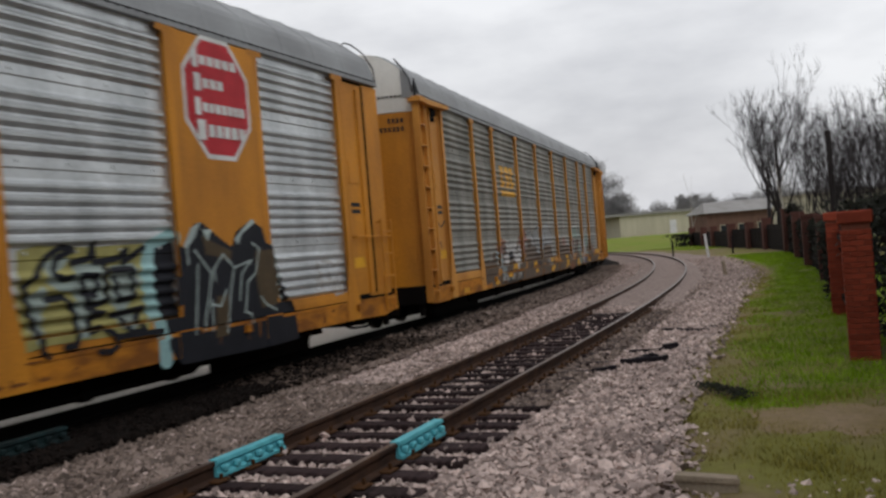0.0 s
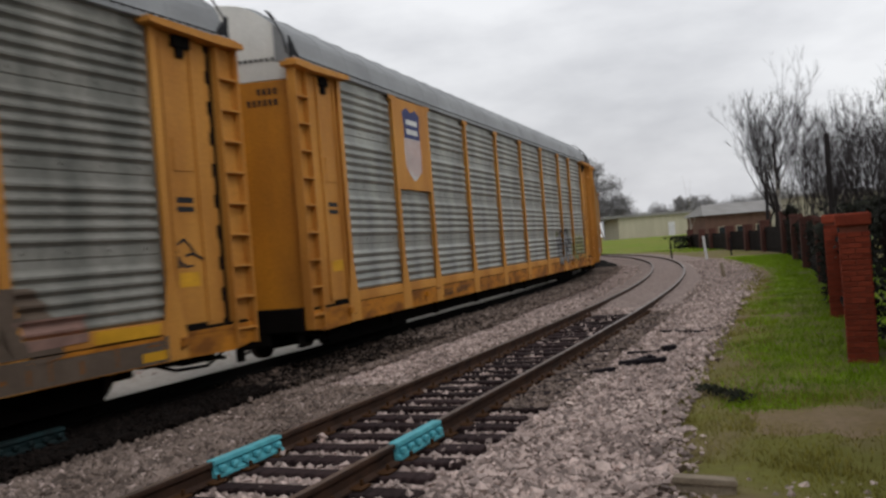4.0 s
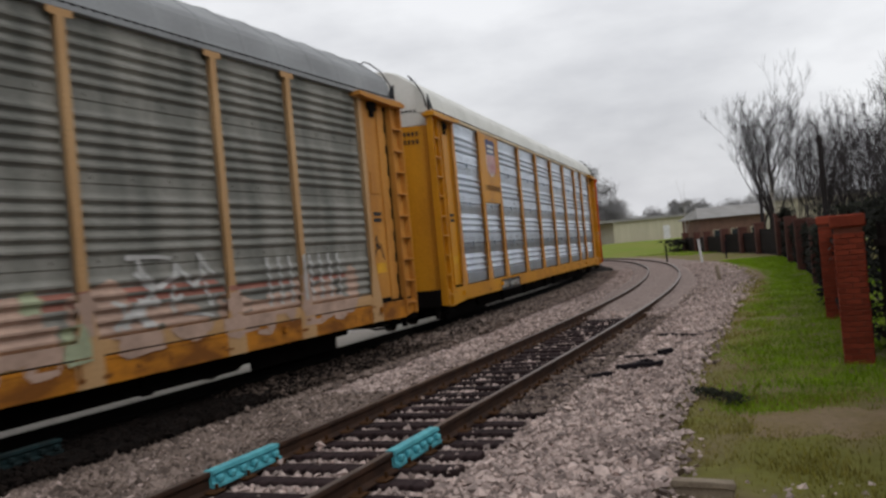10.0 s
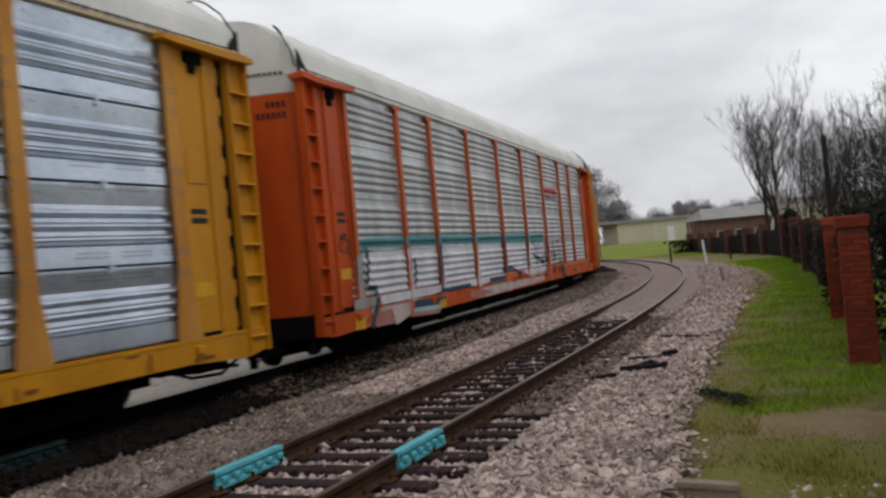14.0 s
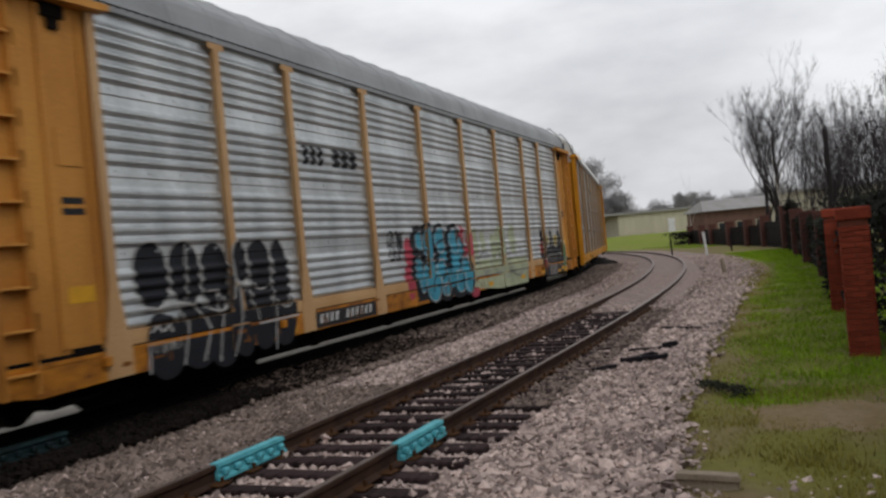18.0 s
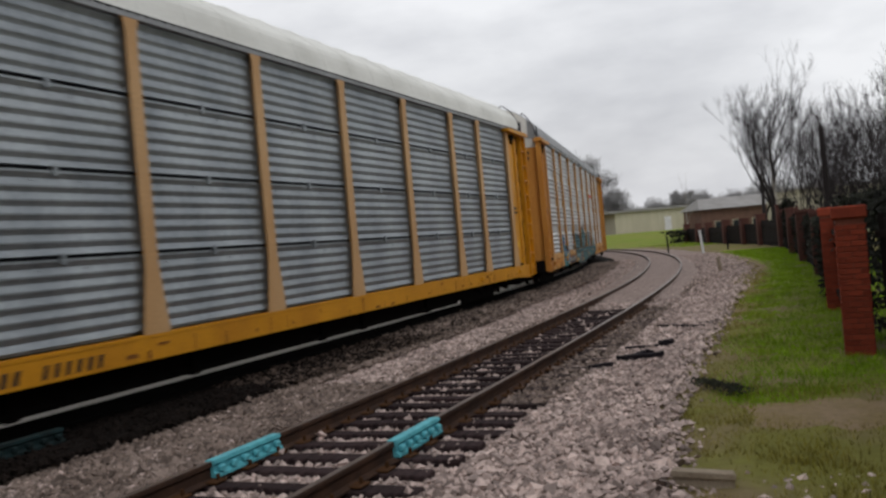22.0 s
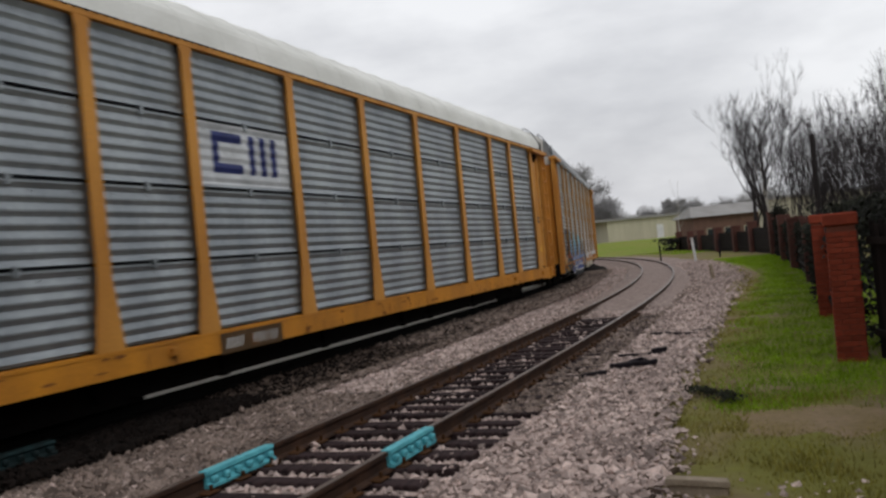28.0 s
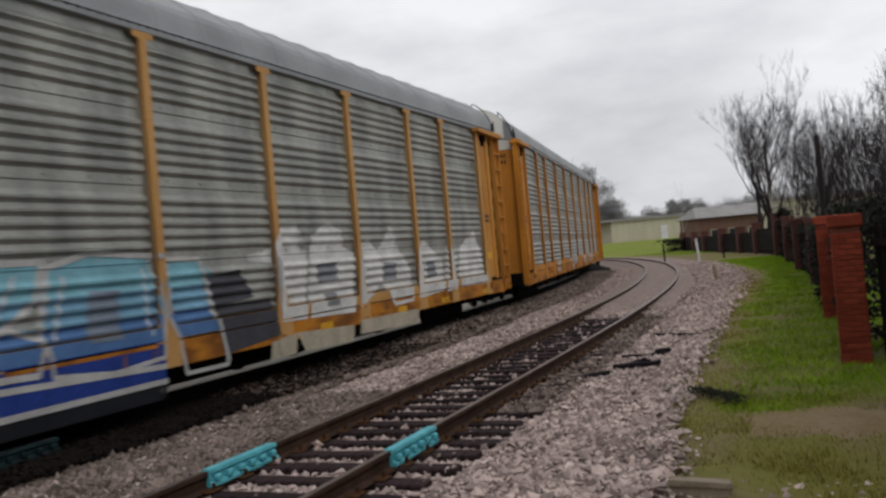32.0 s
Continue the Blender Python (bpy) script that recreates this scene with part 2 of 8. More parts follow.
def box(bm, x0, x1, y0, y1, z0, z1, bevel=0.0):
    r = bmesh.ops.create_cube(bm, size=1.0, matrix=Matrix.Translation(((x0 + x1) / 2, (y0 + y1) / 2, (z0 + z1) / 2)) @ Matrix.Diagonal((x1 - x0, y1 - y0, z1 - z0, 1)))
    if bevel:
        edges = list({e for v in r["verts"] for e in v.link_edges})
        bmesh.ops.bevel(bm, geom=edges, offset=bevel, segments=1, affect="EDGES", profile=0.5)
    return bm


def boxed(*a, **k):
    return box(bmesh.new(), *a, **k)


def box_mesh(name, *a, **k):
    bm = boxed(*a, **k)
    me = bpy.data.meshes.new(name)
    bm.to_mesh(me)
    bm.free()
    return me


def rod(bm, a, b, r, n=8, r2=None):
    a, b = Vector(a), Vector(b)
    m = Matrix.Translation((a + b) / 2) @ (b - a).to_track_quat("Z", "Y").to_matrix().to_4x4()
    bmesh.ops.create_cone(bm, cap_ends=True, segments=n, radius1=r, radius2=r if r2 is None else r2, depth=(b - a).length, matrix=m)
    return bm


def tube_path(bm, pts, r, n=6):
    for a, b in zip(pts[:-1], pts[1:]):
        rod(bm, a, b, r, n)
    return bm


def prism(bm, outline, y0, y1):
    """Extrude a closed (x, z) outline from y0 to y1."""
    a = [bm.verts.new((x, y0, z)) for x, z in outline]
    b = [bm.verts.new((x, y1, z)) for x, z in outline]
    bm.faces.new(a)
    bm.faces.new(b[::-1])
    for i in range(len(a)):
        j = (i + 1) % len(a)
        bm.faces.new((a[j], a[i], b[i], b[j]))
    bmesh.ops.recalc_face_normals(bm, faces=bm.faces)
    return bm


# ---- the line of the tracks ----
STEP = 0.5
SS = np.arange(-360, 480, STEP)
KNOT_S = [-360, -120, -40, 0, 20, 35, 50, 70, 150, 190, 480]
KNOT_K = [0.0, 0.0, -0.00141, -0.00100, -0.00233, -0.00610, -0.00518, -0.00642, -0.00642, 0.0, 0.0]
HEAD = np.cumsum(np.interp(SS, KNOT_S, KNOT_K)) * STEP
I0 = int(round(360 / STEP))
HEAD += radians(23.908) - HEAD[I0]
LX, LY = np.cumsum(np.sin(HEAD)) * STEP, np.cumsum(np.cos(HEAD)) * STEP
LX, LY = LX - LX[I0] - 5.048, LY - LY[I0]
SPACING = 5.023          # between the two tracks
RAIL_NEAR, RAIL_TRAIN = 0.18, 0.33   # rail tops


def along(s, lat=0.0):
    """Place and heading at s metres along the near track, lat metres to its right."""
    x, y, h = np.interp(s, SS, LX), np.interp(s, SS, LY), np.interp(s, SS, HEAD)
    return x + np.cos(h) * lat, y - np.sin(h) * lat, h


def frame_at(s, lat, z=0.0, turn=0.0):
    x, y, h = along(s, lat)
    return pose(float(x), float(y), z, 0, 0, 90 - math.degrees(float(h)) + turn)


def swept(name, s_list, profile, closed=True):
    """A strip along the track: profile of (lat, z) points."""
    n = len(profile)
    verts, faces = [], []
    for s in s_list:
        for lat, z in profile:
            x, y, _ = along(s, lat)
            verts.append((float(x), float(y), z))
    m = n if closed else n - 1
    for i in range(len(s_list) - 1):
        for j in range(m):
            k = (j + 1) % n
            faces.append((i * n + j, (i + 1) * n + j, (i + 1) * n + k, i * n + k))
    if closed:
        faces.append(tuple(range(n)))
        faces.append(tuple(range((len(s_list) - 1) * n, len(s_list) * n))[::-1])
    me = mesh_of(name, verts, faces)
    bm = bmesh.new()
    bm.from_mesh(me)
    bmesh.ops.recalc_face_normals(bm, faces=bm.faces)
    bm.to_mesh(me)
    bm.free()
    return me


# ---- ground ----
def terrain(x, y):
    r = math.hypot(x, y)
    z = -0.16
    d = min(max((y - 96) / 30, 0), 1) * min(max((x + 40) / 30, 0), 1)
    z += 1.55 * d * d * (3 - 2 * d)
    z += 0.05 * (noise.noise((x * 0.15, y * 0.15, 0)) if r < 200 else 0)
    return z


def ground_sheet():
    c = np.concatenate([-np.geomspace(4500, 140, 14), np.arange(-130, 131, 5.0), np.geomspace(140, 4500, 14)])
    xs, ys = c, c + 30
    verts = [(x, y, terrain(x, y)) for y in ys for x in xs]
    n = len(xs)
    faces = [(j * n + i, j * n + i + 1, (j + 1) * n + i + 1, (j + 1) * n + i) for j in range(len(ys) - 1) for i in range(n - 1)]
    ob = piece("ground", mesh_of("ground", verts, faces, True), SOIL)
    tagged(ob, "green grass and bare soil reaching to the horizon", "ground", kind="structure")


ground_sheet()


def verge(s):
    """How far the gravel reaches to the right of the near track."""
    return float(np.interp(s, [-30, 8.5, 10.5, 13, 18, 27, 33, 40], [3.5, 3.45, 3.15, 2.95, 2.85, 2.8, 3.3, 3.85]))


def ragged_strip(name, s0, s1, step, lat_a, lat_b, z, material, label, jag=0.25, cols=8, rough=0.02, za=None, zb=None, dip=0.0, fade=False, fall=None):
    """A loose bed with uneven edges, thin at both sides."""
    ss = np.arange(s0, s1 + step, step)
    verts, faces = [], []
    ends = (lat_a, lat_b)
    for i, s in enumerate(ss):
        lat_a, lat_b = (e(s) if callable(e) else e for e in ends)
        ja = jag * noise.noise((s * 0.55, 1.5, 1.0)) + jag * 0.5 * noise.noise((s * 1.9, 2.5, 4.0))
        jb = jag * noise.noise((s * 0.55, 3.5, 7.0)) + jag * 0.5 * noise.noise((s * 1.9, 4.5, 9.0))
        for j in range(cols + 1):
            f = j / cols
            lat = (lat_a + ja) * (1 - f) + (lat_b + jb) * f
            x, y, _ = along(s, lat)
            edge = min(f, 1 - f) * cols
            base = z if fall is None else float(np.interp(lat, *fall))
            zz = base + rough * noise.noise((float(x) * 1.3, float(y) * 1.3, 2.0))
            if dip and abs(lat - 0.2) < 1.55 and -13 < s < 25:
                zz -= dip
            zz = zz * min(1, (s - s0) / 4 + 0.02) if fade else zz
            if edge < 0.5:
                zz = (za if f < 0.5 and za is not None else zb if f > 0.5 and zb is not None else -0.12)
            verts.append((float(x), float(y), zz))
    n = cols + 1
    for i in range(len(ss) - 1):
        for j in range(cols):
            faces.append((i * n + j, i * n + j + 1, (i + 1) * n + j + 1, (i + 1) * n + j))
    return tagged(piece(name, mesh_of(name, verts, faces, True), material), label, "ballast", kind="structure")


ragged_strip("gravel_bed", -120, 150, 0.6, -11.5, lambda s: verge(s) - 0.1, -0.03, GRAVEL_BED, "pinkish grey crushed stone bed under both tracks", cols=30, rough=0.03, dip=0.03)
ragged_strip("ballast_bed", -120, 190, 0.6, -4.9, -2.85, 0.12, GRAVEL_DARK, "oily ballast raised under the train's track, blackened for train shade", jag=0.35, cols=12, rough=0.04)
ragged_strip("grass_verge", -30, 100, 0.7, lambda s: verge(s) - 0.3, 16.0, -0.045, SOIL, "grassy verge with bare soil between track and fence", jag=0.2, cols=26, rough=0.05)
ragged_strip("gravel_verge", 26, 110, 0.8, 1.2, lambda s: verge(s) - 0.1, 0.0, GRAVEL_BED, "pale gravel verge beside the bend", jag=0.4, cols=6)
ragged_strip("gravel_infill", 24, 120, 0.8, -1.9, 1.7, 0.075, GRAVEL_BED, "gravel heaped over the sleepers on the bend", jag=0.15, cols=8, rough=0.03, fade=True)
ragged_strip("pale_bed", -120, 150, 0.6, -11.5, -SPACING + 0.67, 0.30, GRAVEL_PALE, "pale dusty gravel between and beyond the train's rails", jag=0.02, cols=30, rough=0.008, zb=0.27, fall=([-6.3, -5.7, -4.5, -4.35], [0.025, 0.04, 0.25, 0.27]))


# ---- tracks ----
def rail_profile(lat, top):
    w, h, f = 0.037, 0.042, 0.075
    return [(lat - w, top - 0.006), (lat - w + 0.008, top), (lat + w - 0.008, top), (lat + w, top - 0.006), (lat + w, top - h), (lat + 0.012, top - h - 0.012),
            (lat + 0.012, top - 0.145), (lat + f, top - 0.165), (lat + f, top - 0.18), (lat - f, top - 0.18), (lat - f, top - 0.165), (lat - 0.012, top - 0.145),
            (lat - 0.012, top - h - 0.012), (lat - w, top - h)]


def rail(lat, top, side, head, label):
    ss = np.concatenate([np.arange(-330, 0, 4.0), np.arange(0, 110, 0.75), np.arange(112, 440, 4.0)])
    ob = tagged(new("rail", None), label, "rail", "rails")
    foot = piece("rail_body", swept("rail_body", ss, rail_profile(lat, top)), side, ob)
    crown = [(lat - 0.030, top + 0.001), (lat + 0.030, top + 0.001), (lat + 0.030, top + 0.003), (lat - 0.030, top + 0.003)]
    piece("running_surface", swept("running_surface", ss, crown), head, ob, label="worn grey steel running surface")
    return ob


for lat in (-0.753, 0.753):
    rail(lat, RAIL_NEAR, RAILRUST, RAILTOP, "rusty brown steel rail of the empty curved siding")
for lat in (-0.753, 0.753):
    rail(lat - SPACING, RAIL_TRAIN - (0.29 if lat < 0 else 0.0), RAILDARK, RAILDARK, "black rail under the passing train")


def sleepers():
    me = []
    for k in range(4):
        bm = boxed(-0.115, 0.115, -1.3, 1.3, -0.17, 0.0, 0.014)
        bmesh.ops.subdivide_edges(bm, edges=[e for e in bm.edges if abs(e.verts[0].co.y - e.verts[1].co.y) > 2], cuts=7)
        for v in bm.verts:
            v.co += 0.012 * Vector((noise.noise((v.co.x * 3 + k * 9, v.co.y * 2, 1)), noise.noise((v.co.x, v.co.y * 3, k * 7 + 5)), noise.noise((v.co.x * 4, v.co.y * 2.0, k * 5 + 2))))
        m = bpy.data.meshes.new("sleeper")
        bm.to_mesh(m)
        bm.free()
        me.append(m)
    for label, lat, top, s0, s1, group in (("dark creosoted timber sleeper sunk in gravel", 0.0, RAIL_NEAR - 0.165, -12.0, 45.0, "sleepers of the siding"),):
        s, k = s0, 0
        while s < s1:
            m = frame_at(s + random.uniform(-0.05, 0.05), lat + (0.2 + random.uniform(-0.2, 0.2) if lat == 0.0 else 0.0), top - random.uniform(0.0, 0.02), random.uniform(-1.6, 1.6))
            ob = piece("sleeper", me[k % 4], TIE, None, m, label)
            tagged(ob, category="sleeper", group=group)
            s += 0.50
            k += 1


sleepers()


def scatter_stones(name, spots, size, material, label, seed):
    """Octahedral chips, each turned and squeezed by chance."""
    rng = np.random.default_rng(seed)
    n = len(spots)
    base = np.array([(1, 0, 0), (-1, 0, 0), (0, 1, 0), (0, -1, 0), (0, 0, 1), (0, 0, -1)], float)
    tri = np.array([(0, 2, 4), (2, 1, 4), (1, 3, 4), (3, 0, 4), (2, 0, 5), (1, 2, 5), (3, 1, 5), (0, 3, 5)])
    sc = rng.uniform(0.6, 1.3, (n, 1, 3)) * np.array([1, 1, 0.75]) * (size * rng.lognormal(0, 0.32, (n, 1, 1)))
    jit = rng.normal(0, 0.18, (n, 6, 3))
    v = (base[None] + jit) * sc
    a, t = rng.uniform(0, 6.28, n), rng.uniform(-0.7, 0.7, n)
    ca, sa, ct, st = np.cos(a)[:, None], np.sin(a)[:, None], np.cos(t)[:, None], np.sin(t)[:, None]
    x, y, z = v[..., 0], v[..., 1], v[..., 2]
    x, z = x * ct - z * st, x * st + z * ct
    x, y = x * ca - y * sa, x * sa + y * ca
    v = np.stack([x, y, z], -1) + np.asarray(spots)[:, None, :]
    f = (tri[None] + (np.arange(n) * 6)[:, None, None]).reshape(-1, 3)
    me = bpy.data.meshes.new(name)
    me.from_pydata(v.reshape(-1, 3).tolist(), [], f.tolist())
    return tagged(piece(name, me, material), label, "gravel", kind="stuff")


# ---- the train: covered auto rack cars ----
CAR_PITCH, CHORD, TRUCKS, SIDE = 28.8, 9.75, 10.5, 1.46
EDGES = [-11.95, -9.35, -7.3, -4.38, -1.46, 1.46, 4.38, 7.3, 9.35, 11.95]
Z0, Z1, SHEET = 0.86, 5.08, 1.055


def rib_profile(kind):
    """(height, depth) down the side of a car: four sheets, each with its ribs and its flat."""
    pts = []
    for k in range(4):
        b = Z0 + k * SHEET
        if kind == "old":
            pts += [(b + 0.001, 0.0), (b + 0.13, 0.0)]
            for r in range(5):
                c = b + 0.13 + r * 0.16
                pts += [(c + 0.022, 0.012), (c + 0.058, 0.048), (c + 0.088, 0.050), (c + 0.132, 0.009), (c + 0.16, 0.0)]
            pts += [(b + SHEET - 0.02, 0.0), (b + SHEET - 0.001, 0.014)]
        else:
            pts += [(b + 0.001, -0.04), (b + (0.030 if kind == "bright" else 0.046), -0.04), (b + (0.032 if kind == "bright" else 0.048), 0.04)]
            if kind == "bright":       # broad flats above and below three saw-toothed ribs
                pts += [(b + 0.27, 0.032), (b + 0.30, 0.0)]
                for r in range(3):
                    c = b + 0.30 + r * 0.163
                    pts += [(c + 0.014, 0.02), (c + 0.034, 0.052), (c + 0.056, 0.058), (c + 0.082, 0.046), (c + 0.110, 0.014), (c + 0.163, 0.002)]
            else:                      # five shallow ribs
                pts += [(b + 0.10, 0.02), (b + 0.13, 0.0)]
                for r in range(5):
                    c = b + 0.13 + r * 0.165
                    pts += [(c + 0.03, 0.008), (c + 0.062, 0.019), (c + 0.085, 0.020), (c + 0.14, 0.005), (c + 0.165, 0.0)]
            pts += [(b + SHEET - 0.03, 0.026), (b + SHEET - 0.002, 0.026)]
    return pts


PROFILE = {k: rib_profile(k) for k in ("old", "new", "bright")}
SHARED, BOARDS = {}, {}


def shared(key, make):
    if key not in SHARED:
        SHARED[key] = make()
    return SHARED[key]


def panel_mesh(kind, width):
    prof = PROFILE[kind]
    verts, faces = [], []
    cuts = 5
    for z, d in prof:
        for x, f in ((-width / 2, 0), (-width / 2 + 0.085, 0), (-width / 2 + 0.12, 1), (width / 2 - 0.12, 1), (width / 2 - 0.085, 0), (width / 2, 0)):
            verts.append((x, -SIDE - (d if f or d < 0 else 0.0), z))
    n = cuts + 1
    for j in range(len(prof) - 1):
        for i in range(cuts):
            a = j * n + i
            faces.append((a, a + 1, a + n + 1, a + n))
    if kind != "old":
        for k in range(1, 4):
            b, q = Z0 + k * SHEET, len(verts)
            for y in (-SIDE - 0.058, -SIDE + 0.02):
                verts += [(-0.03, y, b - 0.07), (0.03, y, b - 0.07), (0.03, y, b + 0.07), (-0.03, y, b + 0.07)]
            faces += [(q, q + 1, q + 2, q + 3), (q + 1, q + 5, q + 6, q + 2), (q + 4, q, q + 3, q + 7), (q + 3, q + 2, q + 6, q + 7), (q + 4, q + 5, q + 1, q)]
    rows = [Z0 + k * SHEET + 0.07 for k in range(4)] if kind == "old" else [Z0 + k * SHEET + 0.93 for k in range(4)]
    cols = max(3, int(width / 0.62))
    for z in rows:
        for i in range(cols):
            x = -width / 2 + width * (i + 0.5) / cols
            r, b = (0.022, len(verts)) if kind == "old" else (0.012, len(verts))
            y = -SIDE - (0.0 if kind == "old" else 0.022)
            for dx, dz, dy in ((-r, -r, 0), (r, -r, 0), (r, r, 0), (-r, r, 0), (-r * .6, -r * .6, -.014), (r * .6, -r * .6, -.014), (r * .6, r * .6, -.014), (-r * .6, r * .6, -.014)):
                verts.append((x + dx, y + dy, z + dz))
            faces += [(b + 4, b + 5, b + 6, b + 7), (b, b + 1, b + 5, b + 4), (b + 1, b + 2, b + 6, b + 5), (b + 2, b + 3, b + 7, b + 6), (b + 3, b, b + 4, b + 7)]
    return mesh_of("side_panel", verts, faces)


def slot_mesh(width):
    bm = bmesh.new()
    for k in range(1, 4):
        b = Z0 + k * SHEET
        box(bm, -width / 2, width / 2, -SIDE + 0.039, -SIDE + 0.033, b + 0.002, b + 0.046)
    me = bpy.data.meshes.new("slot")
    bm.to_mesh(me)
    bm.free()
    return me


def post_mesh(kind):
    if kind == "old":
        o = [(-0.23, 0.45), (0.23, 0.45), (0.23, 0.84), (0.19, 0.95), (0.075, 1.60), (0.068, 4.98), (0.20, 4.99), (0.20, 5.08), (-0.20, 5.08), (-0.20, 4.99), (-0.068, 4.98), (-0.075, 1.60), (-0.19, 0.95), (-0.23, 0.84)]
    else:
        o = [(-0.26, 0.84), (0.26, 0.84), (0.24, 1.0), (0.13, 1.75), (0.105, 4.92), (0.16, 5.08), (-0.16, 5.08), (-0.105, 4.92), (-0.13, 1.75), (-0.24, 1.0)]
    bm = prism(bmesh.new(), o, -1.558, -1.542)
    bmesh.ops.bevel(bm, geom=[e for e in bm.edges if e.calc_length() > 1.2 and e.verts[0].co.y < -1.55 and e.verts[1].co.y < -1.55], offset=0.012, segments=1, affect="EDGES")
    box(bm, -0.035, 0.035, -1.543, -1.44, 0.86, 5.05)
    me = bpy.data.meshes.new("side_post")
    bm.to_mesh(me)
    bm.free()
    return me


ROOF = [(-1.53, 5.10), (-1.53, 5.17), (-1.505, 5.26), (-1.47, 5.42), (-1.43, 5.55), (-1.36, 5.66), (-1.22, 5.77), (-1.0, 5.94), (-0.80, 6.075), (-0.62, 6.15), (-0.3, 6.205), (0.0, 6.23)]
ROOF = ROOF + [(-y, z) for y, z in ROOF[-2::-1]]


def roof_mesh():
    xs = [(-13.62, 0.985, 0.97), (-13.56, 1.0, 1.0)]
    for k in range(27):
        x = -13.4 + 26.8 * k / 26
        xs += [(x - 0.05, 1.0, 1.0), (x - 0.015, 1.004, 1.022), (x + 0.015, 1.004, 1.022), (x + 0.05, 1.0, 1.0)]
    xs += [(13.56, 1.0, 1.0), (13.62, 0.985, 0.97)]
    n = len(ROOF)
    verts = [(x, y * sy, 5.10 + (z - 5.10) * sz) for x, sy, sz in xs for y, z in ROOF]
    faces = [(k * n + j, (k + 1) * n + j, (k + 1) * n + j + 1, k * n + j + 1) for k in range(len(xs) - 1) for j in range(n - 1)]
    faces += [tuple(range(n)), tuple(range((len(xs) - 1) * n, len(xs) * n))[::-1]]
    return mesh_of("roof", verts, faces)


def end_wall(z0, z1, cap=False):
    """The bowed end of a car, towards +x."""
    verts, faces = [], []
    ys = np.linspace(-1.42, 1.42, 15)
    for y in ys:
        x = 13.56 + 0.22 * (1 - (y / 1.42) ** 2)
        top = z1
        if cap:
            top = float(np.interp(-abs(y), [p for p, _ in ROOF[1:12]], [q for _, q in ROOF[1:12]])) - 0.02
        verts += [(x, y, z0), (x, y, top), (x - 0.06, y, z0), (x - 0.06, y, top)]
    for i in range(len(ys) - 1):
        a, b = i * 4, i * 4 + 4
        faces += [(a, b, b + 1, a + 1), (a + 2, a + 3, b + 3, b + 2), (a + 1, b + 1, b + 3, a + 3), (a, a + 2, b + 2, b)]
    return mesh_of("end_wall", verts, faces)


def truck_frame():
    return box_mesh("truck", -0.5, 0.5, -0.98, 0.98, 0.12, 0.62, 0.05)


def side_frame():
    o = [(-1.15, 0.34), (-1.15, 0.56), (-0.62, 0.60), (-0.40, 0.70), (0.40, 0.70), (0.62, 0.60), (1.15, 0.56), (1.15, 0.34), (0.72, 0.36), (0.36, 0.14), (-0.36, 0.14), (-0.72, 0.36)]
    bm = prism(bmesh.new(), o, -0.05, 0.05)
    for x in (-0.12, 0.0, 0.12):
        rod(bm, (x, -0.03, 0.26), (x, -0.03, 0.5), 0.05, 8)
    for x in (-0.875, 0.875):
        rod(bm, (x, -0.11, 0.42), (x, 0.07, 0.42), 0.13, 10)
    me = bpy.data.meshes.new("side_frame")
    bm.to_mesh(me)
    bm.free()
    return me


def wheelset():
    bm = bmesh.new()
    rod(bm, (0, -0.95, 0), (0, 0.95, 0), 0.075, 10)
    for s in (-1, 1):
        rod(bm, (0, s * 0.69, 0), (0, s * 0.715, 0), 0.435, 28)
        rod(bm, (0, s * 0.715, 0), (0, s * 0.82, 0), 0.415, 28)
        rod(bm, (0, s * 0.82, 0), (0, s * 0.835, 0), 0.33, 20, 0.2)
        for a in range(4):
            an = a * math.pi / 2
            box(bm, 0.2 * math.cos(an) - 0.03, 0.2 * math.cos(an) + 0.03, s * 0.84 - 0.012, s * 0.84 + 0.012, 0.2 * math.sin(an) - 0.03, 0.2 * math.sin(an) + 0.03)
    me = bpy.data.meshes.new("wheelset")
    bm.to_mesh(me)
    bm.free()
    return me


def ladder_mesh():
    bm = prism(bmesh.new(), [(13.24, -1.60), (13.27, -1.60), (13.27, -1.50), (13.69, -1.50), (13.69, -1.62), (13.72, -1.62), (13.72, -1.46), (13.24, -1.46)], 0.0, 4.50)
    bmesh.ops.transform(bm, verts=bm.verts, matrix=Matrix(((1, 0, 0, 0), (0, 0, 1, 0), (0, 1, 0, 0.48), (0, 0, 0, 1))))
    bmesh.ops.recalc_face_normals(bm, faces=bm.faces)
    me = bpy.data.meshes.new("ladder")
    bm.to_mesh(me)
    bm.free()
    return me


def end_plate():
    bm = boxed(11.98, 13.08, -1.49, -1.40, 0.62, 5.02, 0.01)
    me = bpy.data.meshes.new("end_plate")
    bm.to_mesh(me)
    bm.free()
    return me


def corner_cap():
    bm = prism(bmesh.new(), [(11.75, 5.01), (12.0, 4.99), (13.2, 4.95), (13.80, 4.97), (13.80, 5.05), (11.75, 5.09)], -1.70, -1.40)
    box(bm, 13.2, 13.72, -1.66, -1.45, 5.05, 5.10, 0.01)
    me = bpy.data.meshes.new("corner_cap")
    bm.to_mesh(me)
    bm.free()
    return me


